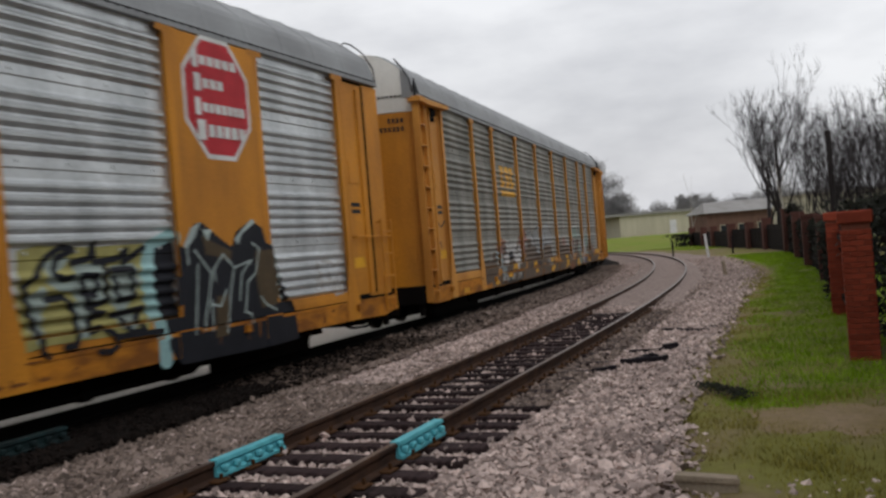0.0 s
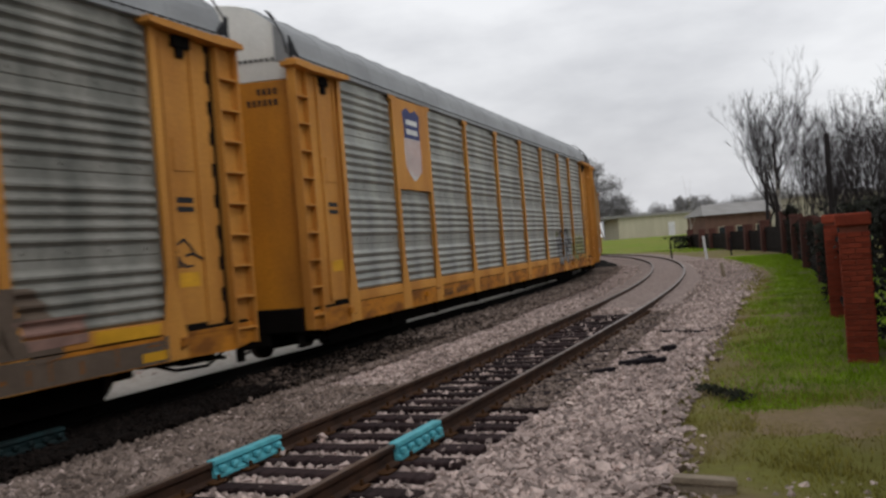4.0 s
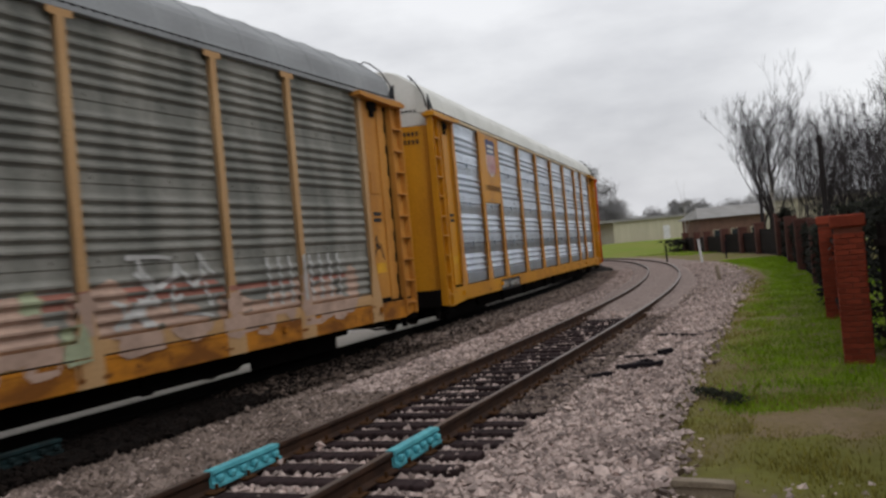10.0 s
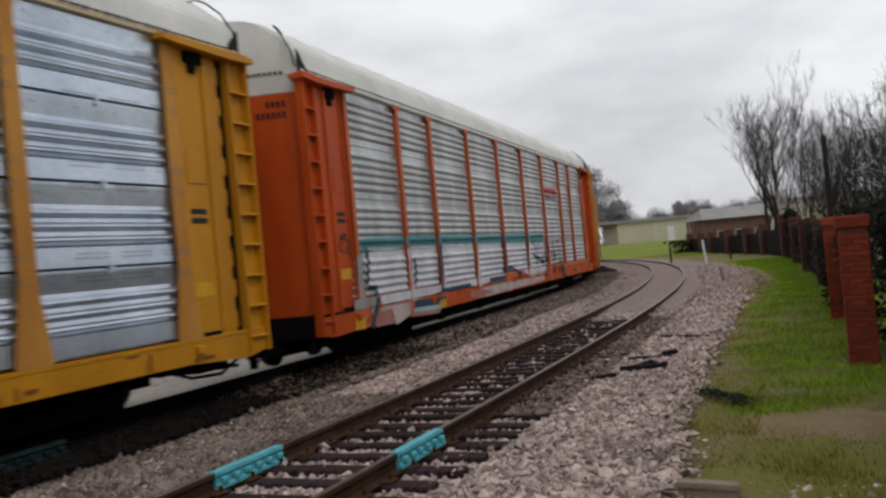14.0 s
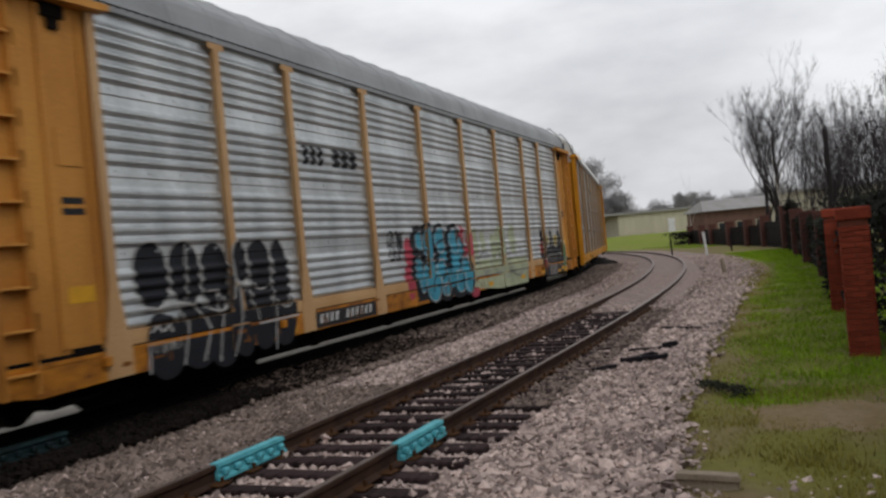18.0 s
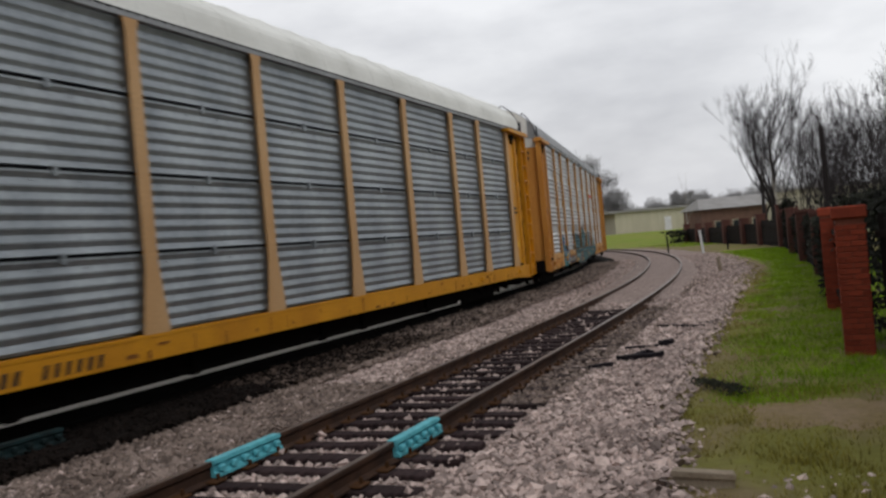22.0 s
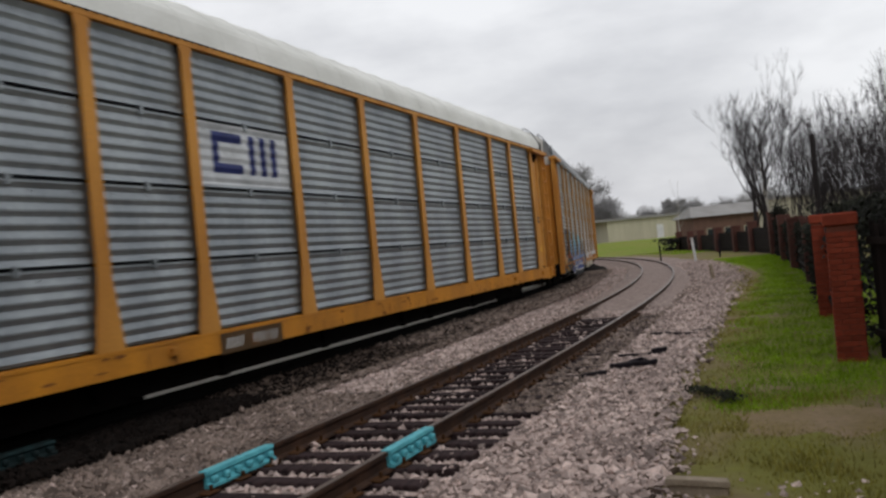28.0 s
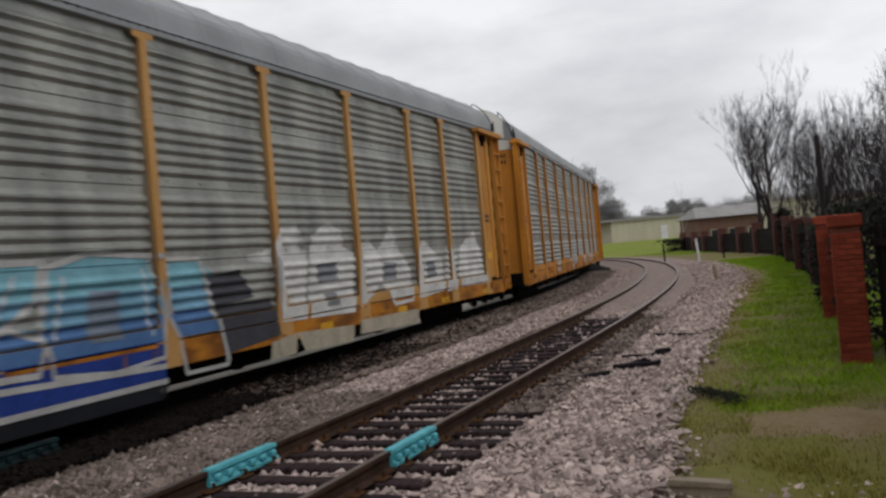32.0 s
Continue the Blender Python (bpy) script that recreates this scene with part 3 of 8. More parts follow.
def short_ladder():
    bm = bmesh.new()
    for x in (13.2, 13.62):
        rod(bm, (x, -1.60, 0.5), (x, -1.60, 2.35), 0.022, 8)
    for z in (0.75, 1.2, 1.65, 2.1):
        rod(bm, (13.2, -1.60, z), (13.62, -1.60, z), 0.016, 6)
    rod(bm, (12.2, -1.58, 2.02), (13.62, -1.60, 2.0), 0.018, 6)
    rod(bm, (12.2, -1.58, 2.02), (12.2, -1.48, 2.02), 0.018, 6)
    for x in (13.2, 13.62):
        rod(bm, (x, -1.60, 2.3), (x, -1.46, 2.3), 0.018, 6)
    me = bpy.data.meshes.new("short_ladder")
    bm.to_mesh(me)
    bm.free()
    return me


def gusset():
    bm = prism(bmesh.new(), [(13.30, 5.12), (13.66, 5.12), (13.66, 5.50)], -1.545, -1.515)
    me = bpy.data.meshes.new("corner_gusset")
    bm.to_mesh(me)
    bm.free()
    return me


def door_latch():
    bm = boxed(12.36, 12.72, -1.56, -1.48, 4.80, 4.96, 0.01)
    box(bm, 12.44, 12.60, -1.54, -1.48, 4.66, 4.82, 0.01)
    me = bpy.data.meshes.new("door_latch")
    bm.to_mesh(me)
    bm.free()
    return me


def gap_brackets():
    bm = bmesh.new()
    for k in range(9):
        z = 0.9 + k * 0.46
        box(bm, 13.08, 13.125 + 0.03 * (k % 2), -1.485, -1.46, z, z + 0.26, 0.006)
    me = bpy.data.meshes.new("gap_bracket")
    bm.to_mesh(me)
    bm.free()
    return me


def eave_seam():
    bm = boxed(-13.5, 13.5, -1.552, -1.52, 5.165, 5.185)
    for k in range(150):
        x = -13.4 + k * 0.18
        box(bm, x - 0.03, x + 0.03, -1.568, -1.55, 5.15, 5.18)
    me = bpy.data.meshes.new("eave_seam")
    bm.to_mesh(me)
    bm.free()
    return me


def sill_mesh(kind):
    bm = bmesh.new()
    low = 0.45 if kind == "old" else 0.50
    top = 0.80 if kind == "old" else 0.845
    prism(bm, [(-13.7, 0.50), (-13.2, 0.42), (-11.9, low), (11.9, low), (13.2, 0.42), (13.7, 0.50), (13.7, top), (-13.7, top)], -1.548, -1.44)
    box(bm, -13.7, 13.7, -1.556, -1.53, top - 0.05, top, 0.002)
    for x in (-12.2, -8.2, 8.6, 12.1):
        box(bm, x - 0.06, x + 0.06, -1.62, -1.54, 0.62, 0.74, 0.012)
    me = bpy.data.meshes.new("side_sill")
    bm.to_mesh(me)
    bm.free()
    return me


def skirt_mesh(w):
    bm = bmesh.new()
    prof = [(-1.551, 0.822), (-1.551, 0.90), (-1.540, 1.0), (-1.46, 1.008), (-1.46, 0.822)]
    a = [bm.verts.new((-w / 2 + 0.05, y, z)) for y, z in prof]
    b = [bm.verts.new((w / 2 - 0.05, y, z)) for y, z in prof]
    for i in range(5):
        j = (i + 1) % 5
        bm.faces.new((a[i], a[j], b[j], b[i]))
    bm.faces.new(a[::-1])
    bm.faces.new(b)
    bmesh.ops.recalc_face_normals(bm, faces=bm.faces)
    me = bpy.data.meshes.new("panel_skirt")
    bm.to_mesh(me)
    bm.free()
    return me


def underframe(deep):
    bm = boxed(-13.7, 13.7, -0.30, 0.30, 0.46, 0.86, 0.02)
    prism(bm, [(-9.3, 0.45), (-9.1, 0.16), (-8.5, 0.16), (-8.3, deep), (7.9, deep), (8.6, 0.45), (8.6, 0.85), (-9.3, 0.85)], -1.05, -0.92)
    # Added near-black plates cover the bright gaps around the trucks.
    box(bm, -12.05, -8.15, -0.98, -0.93, 0.03, 0.6, 0.01)
    box(bm, 8.4, 11.2, -0.98, -0.93, 0.03, 0.6, 0.01)
    for x in np.linspace(-12.6, 12.6, 15):
        box(bm, x - 0.07, x + 0.07, -1.43, 1.43, 0.60, 0.85)
    for x in (-5.2, 4.1):
        rod(bm, (x - 0.6, -0.8, 0.66), (x + 0.6, -0.8, 0.66), 0.17, 12)
    for x in (-13.65, 13.65):
        box(bm, x - 0.12, x + 0.12, -1.42, 1.42, 0.44, 0.86, 0.02)
        box(bm, x - 0.10, x + 0.10, -0.75, 0.75, 0.20, 0.5, 0.04)
        box(bm, x - 0.05, x + 0.05, -1.36, -1.25, 0.18, 0.5, 0.01)
        s = math.copysign(1, x)
        box(bm, x - s * 1.6 - 0.35, x - s * 1.6 + 0.35, -1.2, -0.5, 0.36, 0.62, 0.03)
        box(bm, x - s * 0.55 - 0.28, x - s * 0.55 + 0.28, -0.9, 0.9, 0.24, 0.6, 0.03)
        tube_path(bm, [(x - s * 2.2, -1.3, 0.5), (x - s * 1.5, -1.34, 0.28), (x - s * 0.8, -1.3, 0.24), (x - s * 0.2, -1.2, 0.42)], 0.025)
        tube_path(bm, [(x - s * 1.9, -1.38, 0.55), (x - s * 1.1, -1.36, 0.36), (x - s * 0.4, -1.3, 0.5)], 0.02)
    tube_path(bm, [(-8.6, -0.55, 0.5), (8.6, -0.55, 0.5)], 0.03)
    for x in (-6.4, -3.1, 0.7, 2.4, 5.8):
        box(bm, x - 0.09, x + 0.11, -1.12, -1.0, deep - 0.02, 0.5, 0.02)
        rod(bm, (x - 0.5, -1.08, deep + 0.08), (x + 0.9, -1.08, deep + 0.05), 0.025, 6)
    me = bpy.data.meshes.new("underframe")
    bm.to_mesh(me)
    bm.free()
    return me


def coupler():
    bm = boxed(13.6, 14.2, -0.12, 0.12, 0.42, 0.70, 0.03)
    box(bm, 14.1, 14.42, -0.24, 0.2, 0.36, 0.78, 0.05)
    me = bpy.data.meshes.new("coupler")
    bm.to_mesh(me)
    bm.free()
    return me


def hose():
    bm = bmesh.new()
    tube_path(bm, [(13.7, -0.5, 0.62), (13.85, -0.5, 0.36), (14.1, -0.45, 0.2), (14.4, -0.4, 0.16)], 0.035)
    tube_path(bm, [(13.7, -1.2, 0.6), (13.85, -1.15, 0.3), (14.1, -1.0, 0.22), (14.4, -0.95, 0.25)], 0.022)
    me = bpy.data.meshes.new("air_hose")
    bm.to_mesh(me)
    bm.free()
    return me


BACK = pose(0, 0, 0, 0, 0, 180)
CANT = pose(0, -0.753, 0, -8.5) @ pose(0, 0.753, 0)     # the bend is banked, its far rail lower


def grab_rail():
    bm = bmesh.new()
    tube_path(bm, [(13.2, -1.02, 5.96), (13.35, -1.02, 6.03), (13.55, -1.06, 6.02), (13.68, -1.24, 5.84), (13.70, -1.44, 5.5), (13.68, -1.48, 5.2)], 0.016, 6)
    me = bpy.data.meshes.new("grab_rail")
    bm.to_mesh(me)
    bm.free()
    return me


def mirror_y(me):
    m = me.copy()
    m.transform(Matrix.Diagonal((1, -1, 1, 1)))
    m.flip_normals()
    return m



def half_end(name, me, material, car, label="", rear=True):
    """A part of the far end and its twin at the near end, on the seen side; both again on the other side."""
    flip = shared(("flip", me.name), lambda: mirrored(me))
    for m, at in ((me, None), (flip, None), (me, BACK), (flip, BACK)):
        if rear or not (m == me and at is None):
            piece(name, m, material, car, at, label)


def auto_rack(spec):
    kind = spec.get("kind", "old")
    paint, panel, roof = spec["paint"], spec["panel"], spec["roof"]
    rear = not spec.get("plain_rear")
    car = tagged(new("auto_rack_car"), spec["label"], "rail car", "cars of the train")
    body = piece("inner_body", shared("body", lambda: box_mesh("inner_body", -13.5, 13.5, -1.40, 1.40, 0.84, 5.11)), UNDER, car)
    piece("underframe", shared(("under", kind), lambda: underframe(0.12 if kind == "old" else 0.10)), UNDER, car, label="near-black underframe")
    piece("roof", shared("roof", roof_mesh), roof, car, label=spec.get("roof_label", "long ribbed steel roof"))
    for at in (None, BACK):
        for i, (a, b) in enumerate(zip(EDGES[:-1], EDGES[1:])):
            w = round(b - a, 2)
            m = pose((a + b) / 2, 0, 0) if at is None else at @ pose((a + b) / 2, 0, 0)
            board = at is None and i in spec.get("boards", ())
            piece("side_panel", shared((kind, w), lambda: panel_mesh(kind, w)), panel, car, m)
            if kind != "old":
                piece("panel_slot", shared(("slot", w), lambda: slot_mesh(w)), spec.get("slot", SLOT_DARK), car, m, "dark slot between the panel rows")
        for x in EDGES:
            piece("side_post", shared(("post", kind), lambda: post_mesh(kind)), spec.get("posts", paint), car, pose(x, 0, 0) if at is None else at @ pose(x, 0, 0))
        if at is None:
            piece("side_sill", shared(("sill", kind), lambda: sill_mesh(kind)), spec.get("sill", SILL if kind == "old" and paint in (YELLOW, TAN) else paint), car, at)
        else:
            piece("far_sill", shared("farsill", lambda: box_mesh("far_sill", -13.7, 13.7, -1.548, -1.44, 0.62, 0.855, 0.006)), spec.get("sill", paint), car, at)
        piece("eave_rail", shared("eave", lambda: box_mesh("eave_rail", -13.6, 13.6, -1.56, -1.44, 5.075, 5.17, 0.012)), spec.get("eave", roof), car, at)
    half_end("end_plate", shared("plate", end_plate), spec.get("ends", paint), car)
    half_end("door_rod", shared("rod", lambda: box_mesh("door_rod", 12.72, 12.80, -1.53, -1.49, 0.9, 4.93, 0.01)), spec.get("ends", paint), car)
    half_end("edge_strip", shared("strip", lambda: box_mesh("edge_strip", 12.10, 12.15, -1.52, -1.49, 0.95, 4.9, 0.008)), spec.get("ends", paint), car)
    half_end("hatch", shared("hatch", lambda: box_mesh("hatch", 12.24, 12.62, -1.506, -1.49, 3.05, 3.5, 0.004)), spec.get("ends", paint), car)
    # A black strip paints in the shade of the gap beside each ladder.
    for at in (None, BACK) if rear else (BACK,):
        piece("door_gap", shared("doorgap", lambda: box_mesh("door_gap", 13.085, 13.235, -1.47, -1.43, 0.72, 4.95, 0.002)), UNDER, car, at, "black strip for the shade in the gap beside the end ladder")
    if kind == "old":
        for i, (a, b) in enumerate(zip(EDGES[:-1], EDGES[1:])):
            w = round(b - a, 2)
            piece("panel_skirt", shared(("skirt", w), lambda: skirt_mesh(w)), spec.get("skirt", spec.get("posts", paint)), car, pose((a + b) / 2, 0, 0), "flat painted strip below the ribs")
        piece("sill_seam", shared("seam_strip", lambda: box_mesh("sill_seam", -13.6, 13.6, -1.535, -1.46, 0.795, 0.845)), UNDER, car, label="dark seam above the sill")
    half_end("step", shared("step", lambda: box_mesh("step", 12.2, 12.66, -1.54, -1.49, 0.80, 0.9, 0.01)), UNDER, car)
    half_end("corner_cap", shared("cap", corner_cap), spec.get("ends", paint), car, rear=rear)
    half_end("corner_gusset", shared("gusset", gusset), spec.get("gusset", SLOT_DARK), car, "dark corner gusset below the roof", rear)
    half_end("door_latch", shared("latch", door_latch), UNDER, car, "black latch under the corner cap", rear)
    half_end("gap_bracket", shared("bracket", gap_brackets), spec.get("ends", paint), car, rear=rear)
    if not rear:
        piece("corner_panel", shared("cornerpanel", lambda: box_mesh("corner_panel", 13.02, 13.66, -1.50, -1.44, 0.62, 5.06, 0.02)), paint, car, None, "plain yellow corner panel")
        piece("corner_seam", shared("cornerseam", lambda: box_mesh("corner_seam", 12.98, 13.03, -1.506, -1.49, 0.9, 5.0)), UNDER, car)
        ob = piece("short_ladder", shared("shortladder", short_ladder), paint, car, None, "short yellow corner ladder")
    for at in (None, BACK):
        piece("eave_seam", shared("eaveseam", eave_seam), UNDER, car, at, "dark row of bolts along the roof's edge")
    lad = shared("ladder", ladder_mesh)
    rung = shared("rung", lambda: box_mesh("rung", 13.26, 13.70, -1.61, -1.51, -0.016, 0.016, 0.005))
    for end in (1, -1):
        m = lad
        if end < 0:
            m = shared("ladder_m", lambda: mirrored(lad))
        for at in (None, BACK):
            if end > 0 and at is None and not rear:
                continue
            ob = piece("ladder", m, spec.get("ends", paint), car, at)
            if at is None:
                rm = rung if end > 0 else shared("rung_m", lambda: mirrored(rung))
                for k in range(9):
                    piece("rung", rm, spec.get("ends", paint), ob, pose(0, 0, 0.72 + k * 0.47))
        turn = None if end > 0 else BACK
        door = piece("end_door", shared("door", lambda: end_wall(0.72, 4.79)), spec.get("door", paint), car, turn)
        piece("door_seam", shared("seam", lambda: box_mesh("door_seam", 13.76, 13.788, -0.025, 0.025, 0.8, 4.75)), UNDER, door)
        piece("end_cap", shared("endcap", lambda: end_wall(4.80, 6.1, True)), spec.get("cap", CAP_WHITE), car, turn, "white-painted upper end panel")
        piece("coupler", shared("coupler", coupler), UNDER, car, turn)
        piece("grab_rail", shared("grab", grab_rail), BLACK_PAINT, car, turn, "black curved roof grab rail")
        piece("grab_rail", shared("grab_m", lambda: mirror_y(shared("grab", grab_rail))), BLACK_PAINT, car, turn, "black curved roof grab rail")
        piece("air_hose", shared("hose", hose), HOSE, car, turn)
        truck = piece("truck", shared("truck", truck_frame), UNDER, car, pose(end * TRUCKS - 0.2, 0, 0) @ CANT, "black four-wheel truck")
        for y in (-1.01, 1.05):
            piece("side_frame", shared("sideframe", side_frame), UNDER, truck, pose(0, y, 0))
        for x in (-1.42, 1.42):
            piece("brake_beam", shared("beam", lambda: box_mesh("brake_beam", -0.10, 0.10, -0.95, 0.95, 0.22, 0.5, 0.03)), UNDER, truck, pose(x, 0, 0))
        for x in (-0.875, 0.875):
            piece("wheelset", shared("wheelset", wheelset), WHEEL, truck, pose(x, 0, 0.42))
    return car


def mirrored(me):
    m = me.copy()
    m.transform(Matrix.Diagonal((-1, 1, 1, 1)))
    m.flip_normals()
    return m


# paint on the side of a car: polygons in (along, height), laid over ribs, posts and sill
def relief(kind, u, z):
    if z < (1.01 if kind == "old" else Z0) or any(abs(u - x) < (0.10 if z > 1.55 else 0.15) for x in EDGES):
        return None
    zs, ds = zip(*PROFILE[kind])
    return float(np.interp(z, zs, ds))


def sprayed(car, kind, polys, material, name="graffiti", label="", lift=0.004):
    """polys: closed (u, z) outlines, later ones over earlier ones."""
    if 1 < len(polys) <= 16 and name in ("graffiti_fill", "graffiti_patch", "graffiti_edge", "graffiti_haze", "graffiti_wash", "graffiti_block", "graffiti_letters", "reflector", "emblem", "emblem_marks"):
        for i, q in enumerate(polys):
            sprayed(car, kind, [q], material, name, label, lift + i * 0.0007)
        return None
    bm = bmesh.new()
    for k, poly in enumerate(polys):
        vs = [bm.verts.new((u, k * 0.00025, z)) for u, z in poly]
        try:
            bm.faces.new(vs)
        except ValueError:
            pass
    bmesh.ops.triangulate(bm, faces=[f for f in bm.faces if len(f.verts) > 4])
    us = [v.co.x for v in bm.verts]
    zs = [v.co.z for v in bm.verts]
    cuts = [((0, 0, z), (0, 0, 1)) for z, _ in PROFILE[kind] if min(zs) < z < max(zs)]
    for z in (0.80, 0.824, 1.01) if kind == "old" else (Z0,):
        if min(zs) < z < max(zs):
            cuts.append(((0, 0, z), (0, 0, 1)))
    for x in EDGES:
        for w in (-0.23, -0.10, 0.10, 0.23):
            if min(us) < x + w < max(us):
                cuts.append(((x + w, 0, 0), (1, 0, 0)))
    for at, n in cuts:
        bmesh.ops.bisect_plane(bm, geom=[*bm.verts, *bm.edges, *bm.faces], plane_co=at, plane_no=n, dist=1e-5)
    verts, faces = [], []
    for f in bm.faces:
        c = f.calc_center_median()
        over = relief(kind, c.x, c.z) is None or any(a < c.x < b and e < c.z < g for a, b, e, g in BOARDS.get(car.name, ()))
        if (0.80 < c.z < 0.824 if kind == "old" else 0.84 < c.z < Z0) or c.z > Z1:
            continue
        base = len(verts)
        for v in f.verts:
            if over:
                y = -1.560 if c.z > 0.81 or any(abs(c.x - x) < 0.24 for x in EDGES) else (-1.558 if c.z > (0.74 if kind == "old" else 0.78) else -1.550)
            else:
                zz = min(max(v.co.z, Z0 + 0.002), Z1)
                zs_, ds_ = zip(*PROFILE[kind])
                y = -SIDE - float(np.interp(zz, zs_, ds_)) - 0.001
            verts.append((v.co.x, y - lift * 0.4 - v.co.y, v.co.z))
        faces.append(tuple(range(base, len(verts))))
    bm.free()
    if not faces:
        return None
    me = mesh_of(name, verts, faces)
    bm = bmesh.new()
    bm.from_mesh(me)
    for f in bm.faces:
        f.normal_update()
        if f.normal.y > 0:
            f.normal_flip()
    bm.to_mesh(me)
    bm.free()
    return piece(name, me, material, car, None, label)


def stroke(pts, w, ends=True):
    """A thick line as quads with blunt round joints."""
    out = []
    for (x0, z0), (x1, z1) in zip(pts[:-1], pts[1:]):
        d = math.hypot(x1 - x0, z1 - z0) or 1
        ax, az = (x1 - x0) / d * w / 2, (z1 - z0) / d * w / 2
        e = 0.35
        out.append([(x0 - ax * e + az, z0 - az * e - ax), (x1 + ax * e + az, z1 + az * e - ax), (x1 + ax * (e + .5) + az * .4, z1 + az * (e + .5) - ax * .4),
                    (x1 + ax * (e + .5) - az * .4, z1 + az * (e + .5) + ax * .4), (x1 + ax * e - az, z1 + az * e + ax), (x0 - ax * e - az, z0 - az * e + ax),
                    (x0 - ax * (e + .5) - az * .4, z0 - az * (e + .5) + ax * .4), (x0 - ax * (e + .5) + az * .4, z0 - az * (e + .5) - ax * .4)])
    return out


def blob(u, z, w, h, seed=0, n=14, rag=0.12, square=0.6):
    rnd = random.Random(seed)
    out = []
    for i in range(n):
        a = 2 * math.pi * i / n
        c, s = math.cos(a), math.sin(a)
        k = 1 + rnd.uniform(-rag, rag)
        out.append((u + w / 2 * math.copysign(abs(c) ** square, c) * k, z + h / 2 * math.copysign(abs(s) ** square, s) * k))
    return out


def rect(u0, u1, z0, z1):
    return [(u0, z0), (u1, z0), (u1, z1), (u0, z1)]


CARS = []
GLYPHS = {
    "R": [[(0, 0), (0, 1), (.75, 1), (.85, .8), (.75, .55), (0, .5)], [(.35, .5), (.9, 0)]], "A": [[(0, 0), (.45, 1), (.9, 0)], [(.2, .33), (.7, .33)]],
    "Z": [[(0, 1), (.9, 1), (.05, 0), (.9, 0)]], "O": [[(.05, .15), (.05, .85), (.25, 1), (.7, 1), (.9, .85), (.9, .15), (.7, 0), (.25, 0), (.05, .15)]],
    "I": [[(.45, 0), (.45, 1)]], "P": [[(0, 0), (0, 1), (.75, 1), (.85, .75), (.75, .5), (0, .45)]], "Y": [[(0, 1), (.45, .5), (.9, 1)], [(.45, .5), (.4, 0)]],
    "B": [[(.05, 0), (.05, 1), (.7, 1), (.8, .8), (.65, .55), (.05, .52)], [(.65, .55), (.9, .3), (.75, 0), (.05, 0)]], "M": [[(0, 0), (.1, 1), (.45, .4), (.8, 1), (.9, 0)]],
}


def word(text, u0, u1, z0, z1, w, lean=0.0):
    out = []
    step = (u1 - u0) / len(text)
    for i, ch in enumerate(text):
        for line in GLYPHS[ch]:
            out += stroke([(u0 + (i + 0.06 + x * 0.86) * step + lean * y, z0 + w / 2 + y * (z1 - z0 - w)) for x, y in line], w)
    return out


def bars(u0, u1, z0, z1, n, gap=0.3):
    """Lettering too fine to read: one upright bar a character."""
    step = (u1 - u0) / n
    return [rect(u0 + i * step, u0 + (i + 1 - gap) * step, z0, z1) for i in range(n)]


def spikes(u0, u1, z0, z1, n, seed):
    """A jagged wild-style outline."""
    rnd = random.Random(seed)
    top = []
    step = (u1 - u0) / n
    for i in range(n):
        x = u0 + i * step
        top += [(x, z0 + (z1 - z0) * rnd.uniform(0.62, 0.8)), (x + step * rnd.uniform(0.25, 0.75), z0 + (z1 - z0) * rnd.uniform(0.85, 1.08))]
    top.append((u1, z0 + (z1 - z0) * 0.5))
    bot = [(u1 - (u1 - u0) * k / n, z0 + rnd.uniform(-0.05, 0.12) * (z1 - z0)) for k in range(n + 1)]
    return [[(a[0], a[1]), (b[0], b[1]), (b[0], z0 + (z1 - z0) * 0.3), (a[0], z0 + (z1 - z0) * 0.3)] for a, b in zip(top[:-1], top[1:]) if b[0] > a[0]] + [
        [(b[0], b[1]), (a[0], a[1]), (a[0], z0 + (z1 - z0) * 0.3), (b[0], z0 + (z1 - z0) * 0.3)] for a, b in zip(bot[:-1], bot[1:])]


def scribble(u0, u1, z0, z1, n, w, seed):
    rnd = random.Random(seed)
    out = []
    for i in range(n):
        x, z = rnd.uniform(u0, u1), rnd.uniform(z0, z1)
        pts = [(x, z)]
        for _ in range(rnd.randint(2, 4)):
            x = min(max(x + rnd.uniform(-0.35, 0.35), u0), u1)
            z = min(max(z + rnd.uniform(-0.35, 0.35), z0), z1)
            pts.append((x, z))
        out += stroke(pts, w * rnd.uniform(0.7, 1.2))
    return out


def outline(poly, w):
    return stroke(poly + [poly[0]], w)


def bubbles(u0, u1, z0, z1, n, seed, grow=0.0, top=0.15):
    rnd = random.Random(seed)
    step = (u1 - u0) / n
    out = []
    for i in range(n):
        h = (z1 - z0) * (1 - rnd.uniform(0, top))
        out.append(blob(u0 + (i + 0.5) * step, z0 + h / 2, step * 1.12 + grow, h + grow, seed * 31 + i, 16, 0.05, 0.62))
    return out


def ovals(*specs):
    return [blob(u, z, w, h, 1, 18, 0.0, 0.92) for u, z, w, h in specs]


def rings(width, *specs):
    return [q for p in ovals(*specs) for q in outline(p, width)]


def moved(polys, du):
    return [[(u + du, z) for u, z in p] for p in polys]


def patches(u0, u1, z0, z1, n, seed, size=0.5):
    rnd = random.Random(seed)
    return [blob(rnd.uniform(u0, u1), rnd.uniform(z0, z1), size * rnd.uniform(0.5, 1.4), size * rnd.uniform(0.4, 1.1), seed * 17 + k, 9, 0.25) for k in range(n)]


